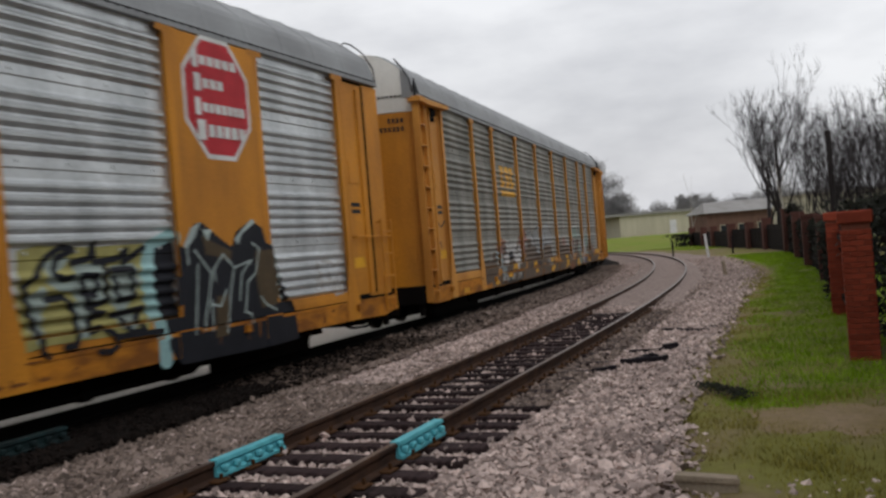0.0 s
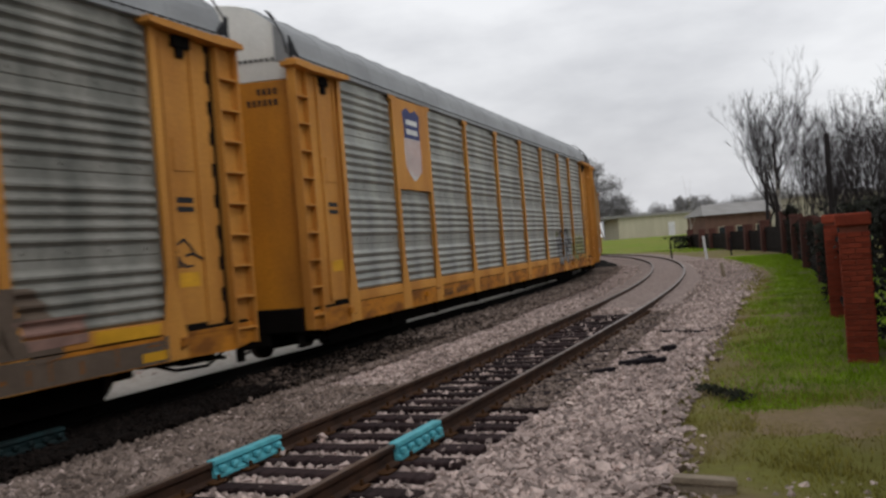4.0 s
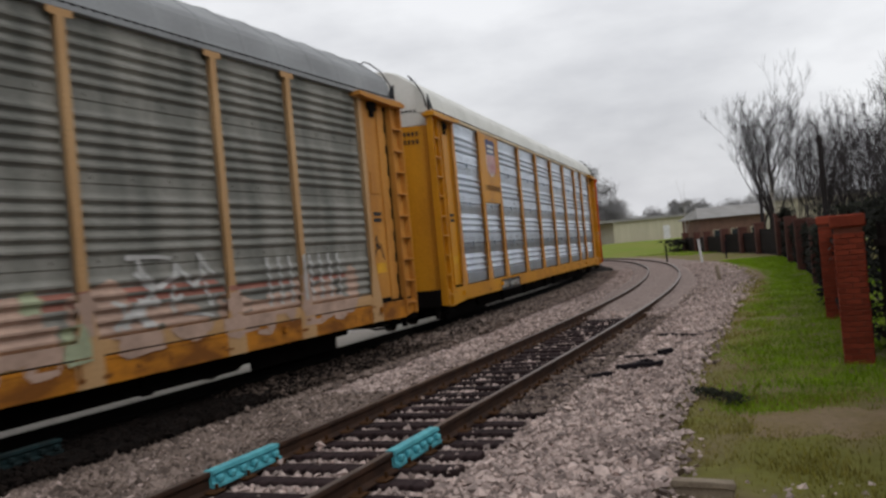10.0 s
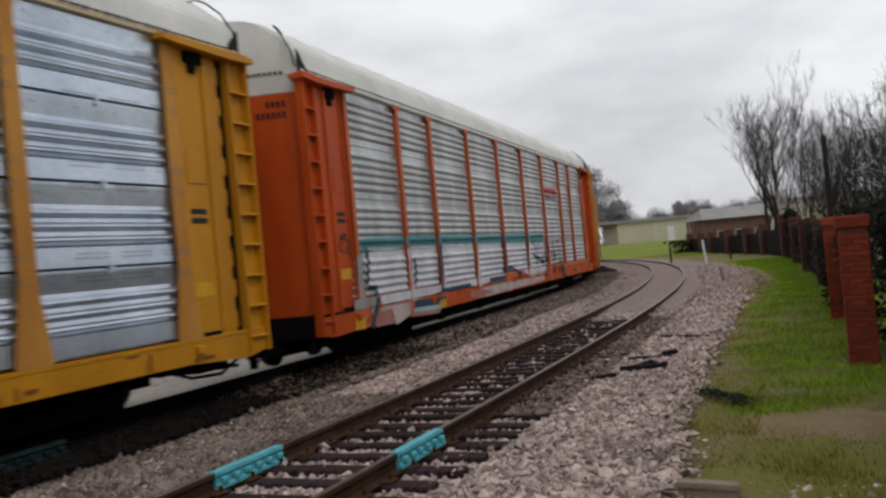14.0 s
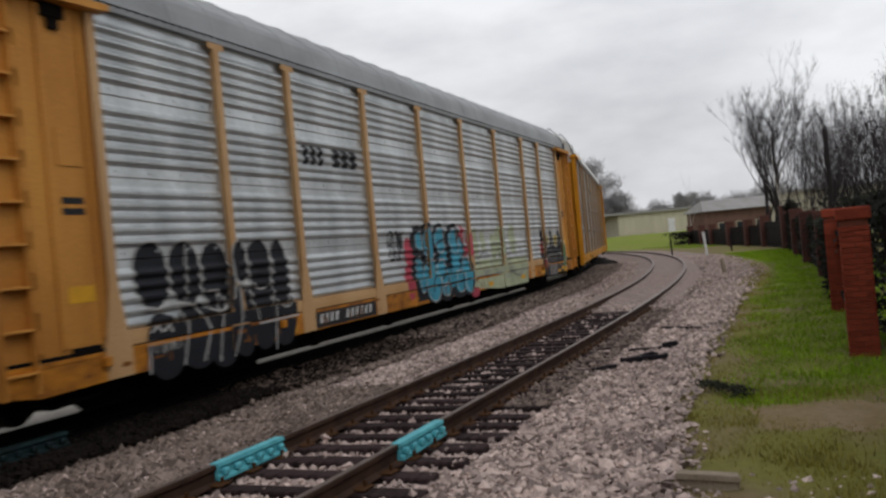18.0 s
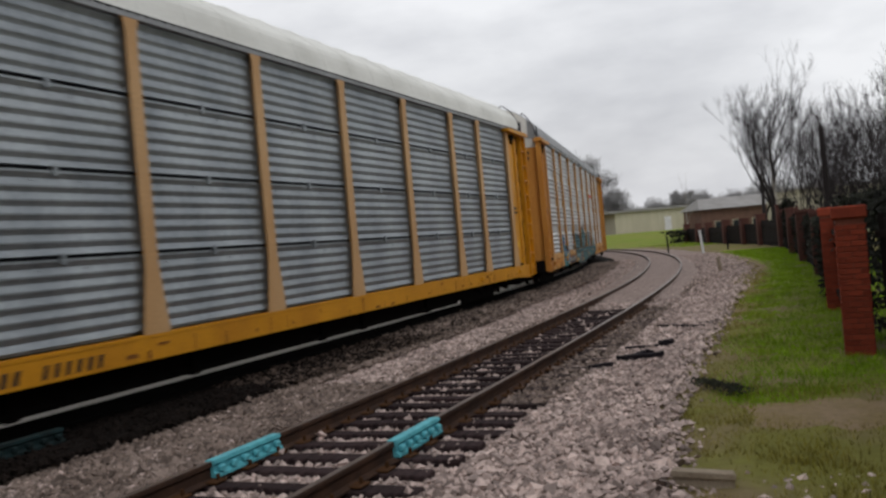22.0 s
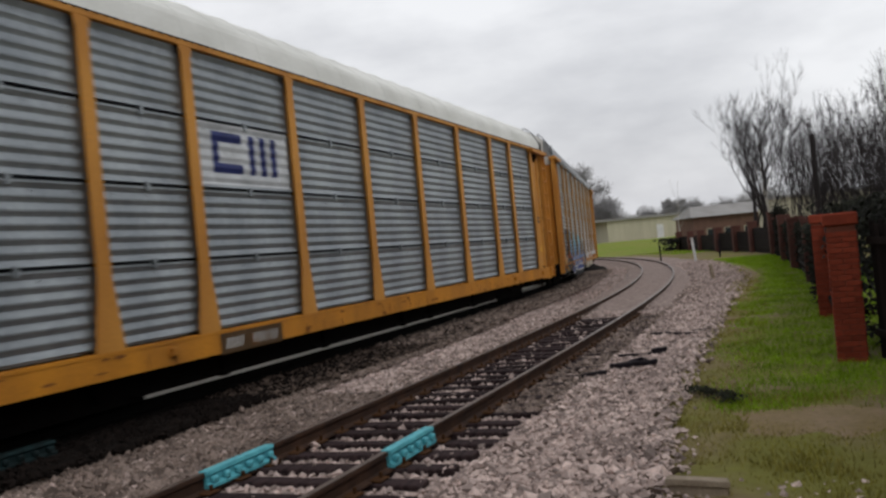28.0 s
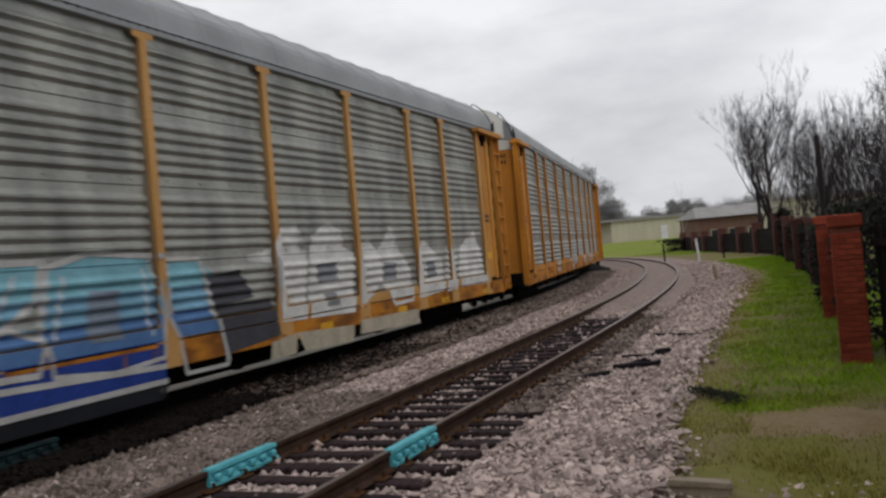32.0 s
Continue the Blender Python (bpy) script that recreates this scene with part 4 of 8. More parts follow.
def on_plate(car, polys, material, y, name, label=""):
    verts, faces = [], []
    for k, poly in enumerate(polys):
        b = len(verts)
        verts += [(u, y - k * 0.0008, z) for u, z in poly]
        faces.append(tuple(range(b, b + len(poly))))
    return piece(name, mesh_of(name, verts, faces), material, car, None, label)


def placard(car, u0, u1, z0, z1, material):
    bm = boxed(u0 + 0.06, u1 - 0.06, -1.556, -1.44, z0, z1, 0.004)
    BOARDS.setdefault(car.name, []).append((u0 + 0.06, u1 - 0.06, z0, z1))
    part("placard", bm, material, car, "flat painted emblem board")


SHIELD = [(-0.5, 0.93), (-0.25, 1.0), (0, 0.94), (0.25, 1.0), (0.5, 0.93), (0.44, 0.72), (0.48, 0.4), (0.44, 0.18), (0.2, 0.06), (0, 0), (-0.2, 0.06), (-0.44, 0.18), (-0.48, 0.4), (-0.44, 0.72)]


def shield(car, u, z, w, h, faded=False):
    """A striped shield emblem, unlettered."""
    f = lambda pts: [(u + x * w, z + y * h) for x, y in pts]
    stripe, top = (PINK_PAINT if faded else RED_PAINT), BLUE_PAINT
    on_plate(car, [f(SHIELD)], WHITE_PAINT, -1.5580, "emblem_field", "white shield field")
    on_plate(car, [f([(-0.5, 0.93), (-0.25, 1.0), (0, 0.94), (0.25, 1.0), (0.5, 0.93), (0.44, 0.72), (0.46, 0.58), (-0.46, 0.58), (-0.44, 0.72)])], top, -1.5600, "emblem_top", "dark blue shield top")
    lines = [f([(-0.40 + k * 0.155, 0.12 + 0.05 * (k in (2, 3)) * -1), (-0.40 + k * 0.155 + 0.075, 0.12 - 0.05 * (k in (2, 3))), (-0.40 + k * 0.155 + 0.075, 0.57), (-0.40 + k * 0.155, 0.57)]) for k in range(6)]
    on_plate(car, lines, stripe, -1.5600, "emblem_stripes", "red stripes")
    on_plate(car, [f([(-0.32, zz), (0.32, zz), (0.32, zz + 0.07), (-0.32, zz + 0.07)]) for zz in (0.64, 0.77)], WHITE_PAINT, -1.5620, "emblem_bar", "white bars")


def sill_plate(car, kind, u0, u1, n=10, dark=True, letter=None):
    if dark:
        sprayed(car, kind, [rect(u0, u1, 0.47, 0.79)], BLACK_PAINT, "number_board", "black board on the sill", 0.003)
    letter = letter or (WHITE_PAINT if dark else BLACK_PAINT)
    m = u0 + (u1 - u0) * 0.42
    marks = bars(u0 + 0.15, m - 0.12, 0.55, 0.71, 4, 0.5) + bars(m + 0.12, u1 - 0.14, 0.55, 0.71, 6, 0.55)
    marks = [[(a[0], a[1]), (b[0], b[1]), (c[0] + 0.05, c[1]), (d[0] + 0.05, d[1])] for a, b, c, d in marks]
    for m in marks:
        sprayed(car, kind, [m], letter, "number_mark", "painted car number mark", 0.007)


def end_marks(car, cap_ink=None):
    """Small painted marks on the leading end."""
    for mat_, rows in ((BLACK_PAINT, ((4.55, 0.11, 4), (4.36, 0.11, 6), (5.12, 0.06, 9))),):
        for z, h, n in rows:
            for i in range(n):
                y0 = 1.2 - i * 0.095
                x = 13.56 + 0.22 * (1 - (y0 / 1.42) ** 2) + 0.012
                dx = 0.22 * (2 * y0 / 1.42 ** 2) * 0.055
                piece("end_mark", mesh_of("end_mark", [(x, y0, z), (x + dx, y0 - 0.055, z), (x + dx, y0 - 0.055, z + h), (x, y0, z + h)], [(0, 1, 2, 3)]), mat_, car, BACK, "small black painted mark")


def end_strip(car, y0, y1, z0, z1, material, name, label):
    """A painted bar that follows the bowed end."""
    ys = np.linspace(y0, y1, 6)
    verts = [(13.56 + 0.22 * (1 - (y / 1.42) ** 2) + 0.008, float(y), z) for y in ys for z in (z0, z1)]
    piece(name, mesh_of(name, verts, [(2 * i, 2 * i + 1, 2 * i + 3, 2 * i + 2) for i in range(5)]), material, car, BACK, label)


def plate_marks(car, sign, seed, ink=None):
    """Notices and tags on the plain plate at one end of the side."""
    rnd = random.Random(seed)
    f = lambda u: sign * u
    on_plate(car, [rect(*sorted((f(12.25), f(12.6))), 2.6 - k * 0.13, 2.68 - k * 0.13) for k in range(2)], BLACK_PAINT, -1.4935, "notice", "small black stencilled notice")
    on_plate(car, [rect(*sorted((f(12.2), f(12.62))), 1.42, 1.62)], YEL_PAINT, -1.4935, "reflector", "yellow reflective plate")
    if ink:
        on_plate(car, [q for q in scribble(*sorted((f(12.15), f(12.7))), 1.7, 2.3, 4, 0.035, seed)], ink, -1.496, "tag", "sprayed tag scribble")


def reflectors(car, kind, seed):
    rnd = random.Random(seed)
    us = [-11.2, -8.2, -0.2, 2.6, 5.9, 8.4, 11.3]
    sprayed(car, kind, [rect(u, u + 0.46, 0.50, 0.62) for u in us], YEL_PAINT, "reflector", "yellow reflective strip", 0.009)


P = lambda name, c: mat(name, c, 0.62, amount=0.55, scale=2.4, fine=14)
TEAL, PALE_TEAL, SKY_BLUE, DEEP_BLUE = P("teal_spray", (0.03, 0.16, 0.17)), P("pale_teal_spray", (0.32, 0.52, 0.52)), P("sky_blue_spray", (0.12, 0.36, 0.48)), P("deep_blue_spray", (0.02, 0.05, 0.26))
MINT, LIME, DUSTY_PINK, SALMON = P("pale_green_spray", (0.42, 0.46, 0.30)), P("dull_lime_spray", (0.30, 0.34, 0.09)), P("dusty_pink_spray", (0.52, 0.36, 0.28)), P("salmon_spray", (0.38, 0.16, 0.12))
INK, CHALK, SILVER, BRICK_SPRAY = P("black_spray", (0.014, 0.015, 0.02)), P("chalk_white_spray", (0.52, 0.51, 0.49)), P("silver_grey_spray", (0.32, 0.325, 0.32)), P("rust_red_spray", (0.30, 0.05, 0.03))
ROSE, AQUA, CREAM_SPRAY, GREEN_SPRAY = P("rose_spray", (0.45, 0.06, 0.09)), P("aqua_spray", (0.06, 0.32, 0.44)), P("cream_spray", (0.52, 0.50, 0.40)), P("green_spray", (0.05, 0.18, 0.07))


def rust(car, kind, seed):
    """Rust weeping down the sill and round the post feet."""
    rnd = random.Random(seed * 7)
    polys = []
    for i in range(26):
        u = rnd.uniform(-13.2, 13.2) if i % 3 else rnd.choice(EDGES) + rnd.uniform(-0.3, 0.3)
        z = rnd.choice((0.55, 0.6, 0.7, 0.76))
        polys.append(blob(u, z, rnd.uniform(0.05, 0.25), rnd.uniform(0.02, 0.07), seed * 50 + i, 14, 0.16, 0.8))
    polys += [rect(u, u + rnd.uniform(0.015, 0.05), 0.52, rnd.uniform(0.6, 0.78)) for u in [rnd.uniform(-12, 12) for _ in range(26)]]
    stain = sprayed(car, kind, polys, RUST, "rust_stain", "brown rust stains on the sill", 0.0015)
    tagged(stain, kind="stuff")


def car_with(spec):
    car = auto_rack(spec)
    CARS.append(car)
    if not spec.get("bare_end"):
        end_marks(car)
    plate_marks(car, -1, len(CARS), spec.get("tag"))
    plate_marks(car, 1, len(CARS) + 40, spec.get("tag_rear"))
    rust(car, spec.get("kind", "old"), len(CARS))
    return car, spec.get("kind", "old")


# red octagon emblem car
car, k = car_with(dict(paint=YELLOW, panel=GALV_LIGHT, roof=ROOF_GREY, plain_rear=True, label="yellow auto rack car with galvanised panels and a red octagon emblem"))
placard(car, 7.3, 9.35, 0.88, 5.06, YELLOW)
octagon = lambda s: [(8.34 + x * s * 0.78, 4.17 + z * s * 0.92) for x, z in ((-.42, 1), (.42, 1), (1, .42), (1, -.42), (.42, -1), (-.42, -1), (-1, -.42), (-1, .42))]
on_plate(car, [octagon(1.0)], WHITE_PAINT, -1.5580, "emblem_border", "white octagon border")
on_plate(car, [octagon(0.92)], RED_PAINT, -1.5600, "emblem_field", "faded red octagon field")
on_plate(car, [*bars(7.96, 8.86, 4.64, 4.78, 5, 0.2), *bars(8.0, 8.5, 4.30, 4.44, 3, 0.2), *bars(7.96, 8.98, 3.94, 4.08, 7, 0.2), *bars(8.05, 8.95, 3.58, 3.76, 5, 0.2), rect(7.78, 7.90, 4.58, 4.86), rect(7.80, 7.94, 4.24, 4.50), rect(7.78, 7.90, 3.88, 4.14), rect(7.80, 7.98, 3.52, 3.82)], WHITE_PAINT, -1.5620, "emblem_bar", "white bars across the emblem")
sprayed(car, k, [[(4.64, 2.02), (4.91, 2.07), (5.69, 2.03), (6.61, 2.05), (6.66, 1.49), (6.52, 0.90), (4.90, 0.92), (4.58, 0.88), (4.55, 1.34)]], P("thin_lime_haze", (0.36, 0.33, 0.12)), "graffiti_haze", "thin lime spray haze", 0.003)
sprayed(car, k, [[(4.99, 1.85), (5.20, 1.97), (5.36, 1.90), (5.26, 1.79), (5.15, 1.75), (5.21, 1.61), (5.39, 1.63), (5.40, 1.49), (5.12, 1.53), (5.00, 1.65)], [(5.41, 1.83), (5.86, 1.83), (5.83, 1.31), (5.71, 1.28), (5.66, 1.42), (5.54, 1.43), (5.49, 0.93), (5.32, 0.95), (5.41, 1.26)], [(5.98, 1.78), (6.41, 1.80), (6.49, 1.55), (6.32, 1.32), (6.18, 1.23), (6.40, 1.09), (6.21, 0.91), (6.02, 1.00), (5.99, 1.25), (5.93, 1.35)], [(4.72, 1.50), (4.94, 1.61), (5.00, 1.43), (4.88, 1.27), (4.88, 1.01), (4.74, 0.94), (4.69, 1.20)]], P("grey_teal_spray", (0.30, 0.36, 0.33)), "graffiti_fill", "pale grey teal letter forms", 0.02)
sprayed(car, k, stroke([(4.65, 1.59), (4.85, 1.73), (5.00, 1.92), (5.23, 2.04), (5.43, 2.01), (5.16, 1.91), (5.09, 1.73), (5.22, 1.66), (5.36, 1.67)], 0.075) + stroke([(4.65, 1.59), (4.70, 1.29), (4.80, 1.02), (4.79, 0.85), (4.88, 0.79)], 0.075) + stroke([(4.95, 1.44), (5.20, 1.46), (5.32, 1.31), (5.36, 1.13), (5.28, 0.87), (5.11, 0.87)], 0.075) + stroke([(5.38, 1.85), (5.65, 1.89), (5.73, 2.07), (5.74, 1.84), (6.12, 1.87), (6.30, 1.98), (6.21, 1.81), (6.61, 2.00)], 0.075) + stroke([(5.89, 1.83), (5.87, 1.36), (5.56, 1.29), (5.54, 1.43)], 0.075) + stroke([(5.51, 1.69), (5.75, 1.67), (5.69, 1.44), (5.49, 1.48), (5.51, 1.69)], 0.075) + stroke([(5.97, 1.73), (6.34, 1.73), (6.33, 1.36), (6.06, 1.34), (6.03, 1.63)], 0.075) + stroke([(5.61, 1.24), (5.79, 1.20), (5.57, 1.17), (5.50, 1.00), (5.68, 1.04), (5.89, 0.93), (5.94, 0.80), (5.80, 0.72), (5.62, 0.75)], 0.075) + stroke([(5.91, 1.16), (6.45, 1.21), (6.30, 1.07), (6.41, 0.91), (6.14, 0.92), (6.07, 1.10)], 0.075) + stroke([(5.95, 0.89), (6.73, 0.87)], 0.075), INK, "graffiti_line", "black letter outlines", 0.045)
sprayed(car, k, stroke([(7.14, 2.11), (6.75, 1.99), (6.62, 1.64), (6.66, 1.18), (6.79, 0.76), (6.79, 0.46)], 0.24), PALE_TEAL, "graffiti_edge", "pale teal edge", 0.006)
sprayed(car, k, [[(6.82, 1.97), (7.13, 2.06), (7.31, 1.95), (7.08, 0.36), (6.88, 0.60), (6.82, 1.02), (6.73, 1.48)], [(7.31, 1.95), (7.55, 2.29), (7.72, 2.32), (8.04, 2.12), (7.81, 0.35), (7.08, 0.36)], [(8.04, 2.12), (8.37, 1.94), (8.50, 2.17), (8.90, 2.34), (9.19, 2.22), (9.26, 1.98), (9.03, 0.33), (7.81, 0.35)], [(9.26, 1.98), (9.56, 1.90), (9.66, 1.46), (9.60, 1.03), (9.96, 0.80), (10.01, 0.35), (9.03, 0.33)]], INK, "graffiti_fill", "black graffiti fill", 0.012)
sprayed(car, k, [[(8.94, 1.86), (9.51, 1.88), (9.60, 1.40), (9.43, 0.98), (9.01, 0.96), (8.92, 1.39)], [(7.70, 2.13), (7.98, 2.01), (8.37, 1.88), (8.30, 1.72), (8.00, 1.81), (7.75, 1.85)], [(7.92, 1.23), (8.19, 1.24), (8.16, 0.64), (7.85, 0.63)]], P("umber_spray", (0.085, 0.06, 0.032)), "graffiti_shade", "umber shading", 0.026)
sprayed(car, k, [[(7.47, 2.24), (7.68, 2.32), (7.53, 2.10), (7.35, 1.95), (7.28, 1.98)], [(7.71, 2.21), (7.92, 2.21), (7.81, 2.04)], [(8.44, 2.06), (8.91, 2.37), (9.00, 2.31), (8.63, 2.14), (8.52, 1.97)]] + stroke([(7.35, 1.95), (7.36, 1.73)], 0.03) + stroke([(7.51, 1.92), (7.84, 1.57), (7.75, 1.25), (7.64, 0.98), (7.61, 0.77)], 0.03) + stroke([(7.56, 1.72), (7.40, 0.74)], 0.03) + stroke([(7.91, 1.46), (7.89, 1.62), (8.13, 1.84), (8.38, 1.63), (8.24, 1.26), (8.12, 0.68)], 0.03) + stroke([(7.78, 1.13), (7.99, 1.08), (8.16, 1.32)], 0.03) + stroke([(8.38, 1.63), (8.82, 1.72), (8.55, 1.53), (8.45, 1.13)], 0.03) + stroke([(8.86, 1.99), (9.04, 1.89), (8.89, 1.51), (8.68, 1.40), (8.57, 0.94), (8.71, 0.90), (8.74, 0.75)], 0.03) + stroke([(8.99, 1.14), (9.12, 1.01), (9.40, 0.89)], 0.03) + stroke([(7.79, 1.19), (7.78, 0.75)], 0.03) + stroke([(9.56, 1.84), (9.59, 1.34), (9.60, 1.03)], 0.03), P("icy_spray", (0.42, 0.5, 0.48)), "graffiti_line", "icy pale lines and facets", 0.04)
sprayed(car, k, scribble(10.8, 11.7, 1.0, 1.6, 9, 0.06, 14), CHALK, "graffiti_tag", "white scribble", 0.006)
sprayed(car, k, scribble(-3, 4.2, 0.7, 2.0, 26, 0.09, 15), DEEP_BLUE, "graffiti_line", "blue graffiti lines", 0.006)

# dirty car with faded pieces along the bottom
car, k = car_with(dict(paint=TAN, door=YELLOW, panel=GALV_DIRTY, roof=ROOF_GREY, tag=BLACK_PAINT, tag_rear=BLACK_PAINT, label="yellow auto rack car with dirty ribbed panels and faded graffiti"))
sprayed(car, k, [q for x in (-6.2, -5.62, -5.04) for q in ([rect(x - .24, x + .2, 3.36, 3.58), rect(x - .24, x - .02, 3.58, 3.80), rect(x - .24, x + .2, 3.80, 4.02)] if x != -5.62 else [rect(x - .2, x + .2, 3.36, 3.56), rect(x - .2, x + .2, 3.6, 3.78), rect(x - .2, x + .2, 3.82, 4.02)])] + [rect(-6.5, -4.75, 3.10, 3.26)], YEL_PAINT, "emblem", "yellow block emblem shapes over a bar", 0.006)
sprayed(car, k, [rect(-8.5, 11.8, 0.46, 0.80)] + patches(-9, 11.5, 0.9, 1.3, 40, 20, 0.8), P("muddy_spray", (0.13, 0.095, 0.07)), "graffiti_wash", "muddy brown wash", 0.002)
sprayed(car, k, ovals((-6.78, 1.58, 0.47, 0.49), (-7.39, 1.47, 0.53, 0.31), (-4.56, 1.54, 0.61, 0.67), (-3.88, 1.84, 0.68, 0.42)), P("worn_salmon_spray", (0.26, 0.12, 0.09)), "graffiti_fill", "worn salmon blobs", 0.004)
sprayed(car, k, ovals((-7.03, 0.98, 0.44, 0.62), (-7.56, 1.20, 0.66, 0.52)) + [[(-7.33, 1.02), (-6.91, 0.70), (-7.32, 0.70)]], P("pale_blue_grey_spray", (0.30, 0.34, 0.34)), "graffiti_fill", "pale blue grey shapes", 0.01)
sprayed(car, k, ovals((-6.28, 1.51, 0.23, 0.48), (-6.02, 1.46, 0.15, 0.53), (-5.86, 1.44, 0.12, 0.57), (-5.71, 1.43, 0.13, 0.58), (-5.55, 1.42, 0.12, 0.58), (-5.33, 1.48, 0.31, 0.52), (-6.42, 1.18, 0.54, 0.27), (-5.33, 1.06, 0.28, 0.52), (-4.98, 1.15, 0.46, 0.39), (-4.78, 1.36, 0.35, 0.46), (-6.70, 1.14, 0.26, 0.40)), CHALK, "graffiti_letters", "faded white letters", 0.016)
sprayed(car, k, ovals((-5.93, 1.27, 0.52, 0.26), (-6.57, 1.47, 0.16, 0.27), (-5.34, 1.46, 0.08, 0.11)) + stroke([(-6.14, 1.64), (-6.08, 1.28)], 0.04) + stroke([(-5.17, 1.05), (-5.13, 0.89)], 0.04) + stroke([(-5.50, 1.01), (-5.49, 0.86)], 0.04) + stroke([(-6.82, 1.22), (-6.74, 0.94)], 0.04) + stroke([(-7.13, 0.99), (-7.04, 0.72)], 0.04), INK, "graffiti_smudge", "dark smudges", 0.03)
sprayed(car, k, ovals((-3.17, 1.47, 0.99, 1.23), (-1.97, 1.58, 1.23, 1.33), (-0.29, 1.50, 1.92, 1.57)), SILVER, "graffiti_fill", "silver grey bubble letters", 0.006)
sprayed(car, k, stroke([(-3.57, 1.91), (-3.67, 0.93), (-2.68, 0.91), (-1.73, 0.88)], 0.045) + stroke([(-3.33, 1.98), (-3.25, 1.90)], 0.045) + stroke([(-2.53, 1.68), (-2.21, 2.08), (-1.90, 2.17)], 0.045) + stroke([(-2.28, 1.33), (-2.17, 0.91)], 0.045) + stroke([(-1.04, 1.92), (-0.88, 2.06)], 0.045) + stroke([(-1.33, 1.05), (-1.07, 0.82), (-0.45, 0.85)], 0.045) + stroke([(-0.59, 1.95), (-0.72, 1.37)], 0.045) + stroke([(0.14, 1.49), (0.26, 1.12)], 0.045) + stroke([(0.20, 2.10), (0.68, 1.87)], 0.045) + stroke([(1.21, 1.67), (0.99, 0.75), (0.65, 0.61)], 0.045) + stroke([(-1.70, 1.68), (-1.71, 1.25)], 0.045) + stroke([(-1.30, 1.84), (-1.55, 0.87)], 0.045) + stroke([(-3.12, 1.14), (-2.99, 0.95)], 0.045) + stroke([(-2.65, 1.11), (-2.59, 0.92)], 0.045) + stroke([(-3.46, 1.87), (-3.00, 2.00), (-2.63, 1.79), (-2.37, 1.32)], 0.045), INK, "graffiti_line", "black bubble outlines", 0.014)
sprayed(car, k, [[(-5.97, 1.00), (-5.47, 0.99), (-5.49, 0.84), (-5.98, 0.86)], [(-3.14, 0.96), (-2.67, 0.96), (-2.69, 0.83), (-3.16, 0.83)], [(-0.34, 0.99), (0.20, 0.99), (0.17, 0.85), (-0.36, 0.85)], [(-6.65, 0.74), (-6.14, 0.74), (-6.15, 0.64), (-6.66, 0.63)], [(-2.94, 0.71), (-2.46, 0.70), (-2.48, 0.58), (-2.96, 0.59)], [(-0.03, 0.71), (0.47, 0.70), (0.45, 0.57), (-0.06, 0.58)]], YEL_PAINT, "reflector", "yellow reflective plates", 0.034)
sprayed(car, k, [[(2.55, 1.73), (3.21, 1.69), (3.28, 1.28), (2.50, 1.24)], [(5.92, 1.68), (6.32, 1.72), (6.40, 1.31), (6.04, 1.29)], [(9.35, 1.23), (10.49, 1.23), (10.43, 0.90), (9.43, 0.88)]], P("old_rose_spray", (0.27, 0.16, 0.13)), "graffiti_fill", "faded rose patches", 0.004)
sprayed(car, k, [[(4.49, 2.00), (4.67, 2.10), (4.80, 1.74), (4.68, 1.57), (4.45, 1.66)], [(4.68, 1.57), (5.27, 1.64), (5.29, 1.43), (5.00, 1.22), (4.75, 0.94), (4.58, 1.00)], [(3.79, 1.19), (4.12, 1.32), (4.37, 1.22), (4.39, 0.88), (4.04, 0.64), (3.75, 0.84)], [(3.51, 0.49), (3.67, 0.60), (4.04, 0.64), (4.80, 0.78), (4.84, 0.47), (4.08, 0.37)]], P("rust_brown_spray", (0.2, 0.09, 0.055)), "graffiti_fill", "rust brown shapes", 0.01)
sprayed(car, k, [[(4.85, 1.84), (5.18, 2.14), (6.02, 2.15), (6.28, 1.78), (6.16, 1.56), (5.43, 1.65), (4.90, 1.66)], [(6.58, 1.65), (6.74, 2.11), (7.00, 1.92), (6.90, 1.57)], [(6.13, 1.28), (6.58, 1.30), (6.48, 0.51), (5.95, 0.55)], [(7.96, 1.64), (8.68, 1.81), (8.86, 1.40), (8.66, 0.88), (7.41, 0.87), (7.89, 1.20)]], P("grey_mint_spray", (0.22, 0.29, 0.25)), "graffiti_fill", "grey mint shapes", 0.014)
sprayed(car, k, [[(5.24, 1.35), (5.96, 1.32), (5.94, 0.85), (5.48, 0.80), (5.22, 0.88)], [(2.60, 1.23), (3.13, 1.19), (3.09, 1.00), (2.58, 1.02)], [(5.03, 0.85), (5.41, 0.86), (5.28, 0.45), (5.02, 0.44)]], P("olive_grey_spray", (0.12, 0.12, 0.09)), "graffiti_fill", "olive grey shapes", 0.012)
sprayed(car, k, ovals((7.54, 1.26, 1.15, 0.79)) + [[(4.21, 1.55), (4.64, 1.55), (4.61, 1.28), (4.18, 1.31)], [(6.83, 0.99), (7.41, 0.81), (7.27, 0.58), (6.76, 0.50)], [(2.48, 0.99), (2.67, 0.97), (2.71, 0.58), (2.44, 0.59)]], P("dusty_white_spray", (0.4, 0.38, 0.36)), "graffiti_fill", "dusty white shapes", 0.018)
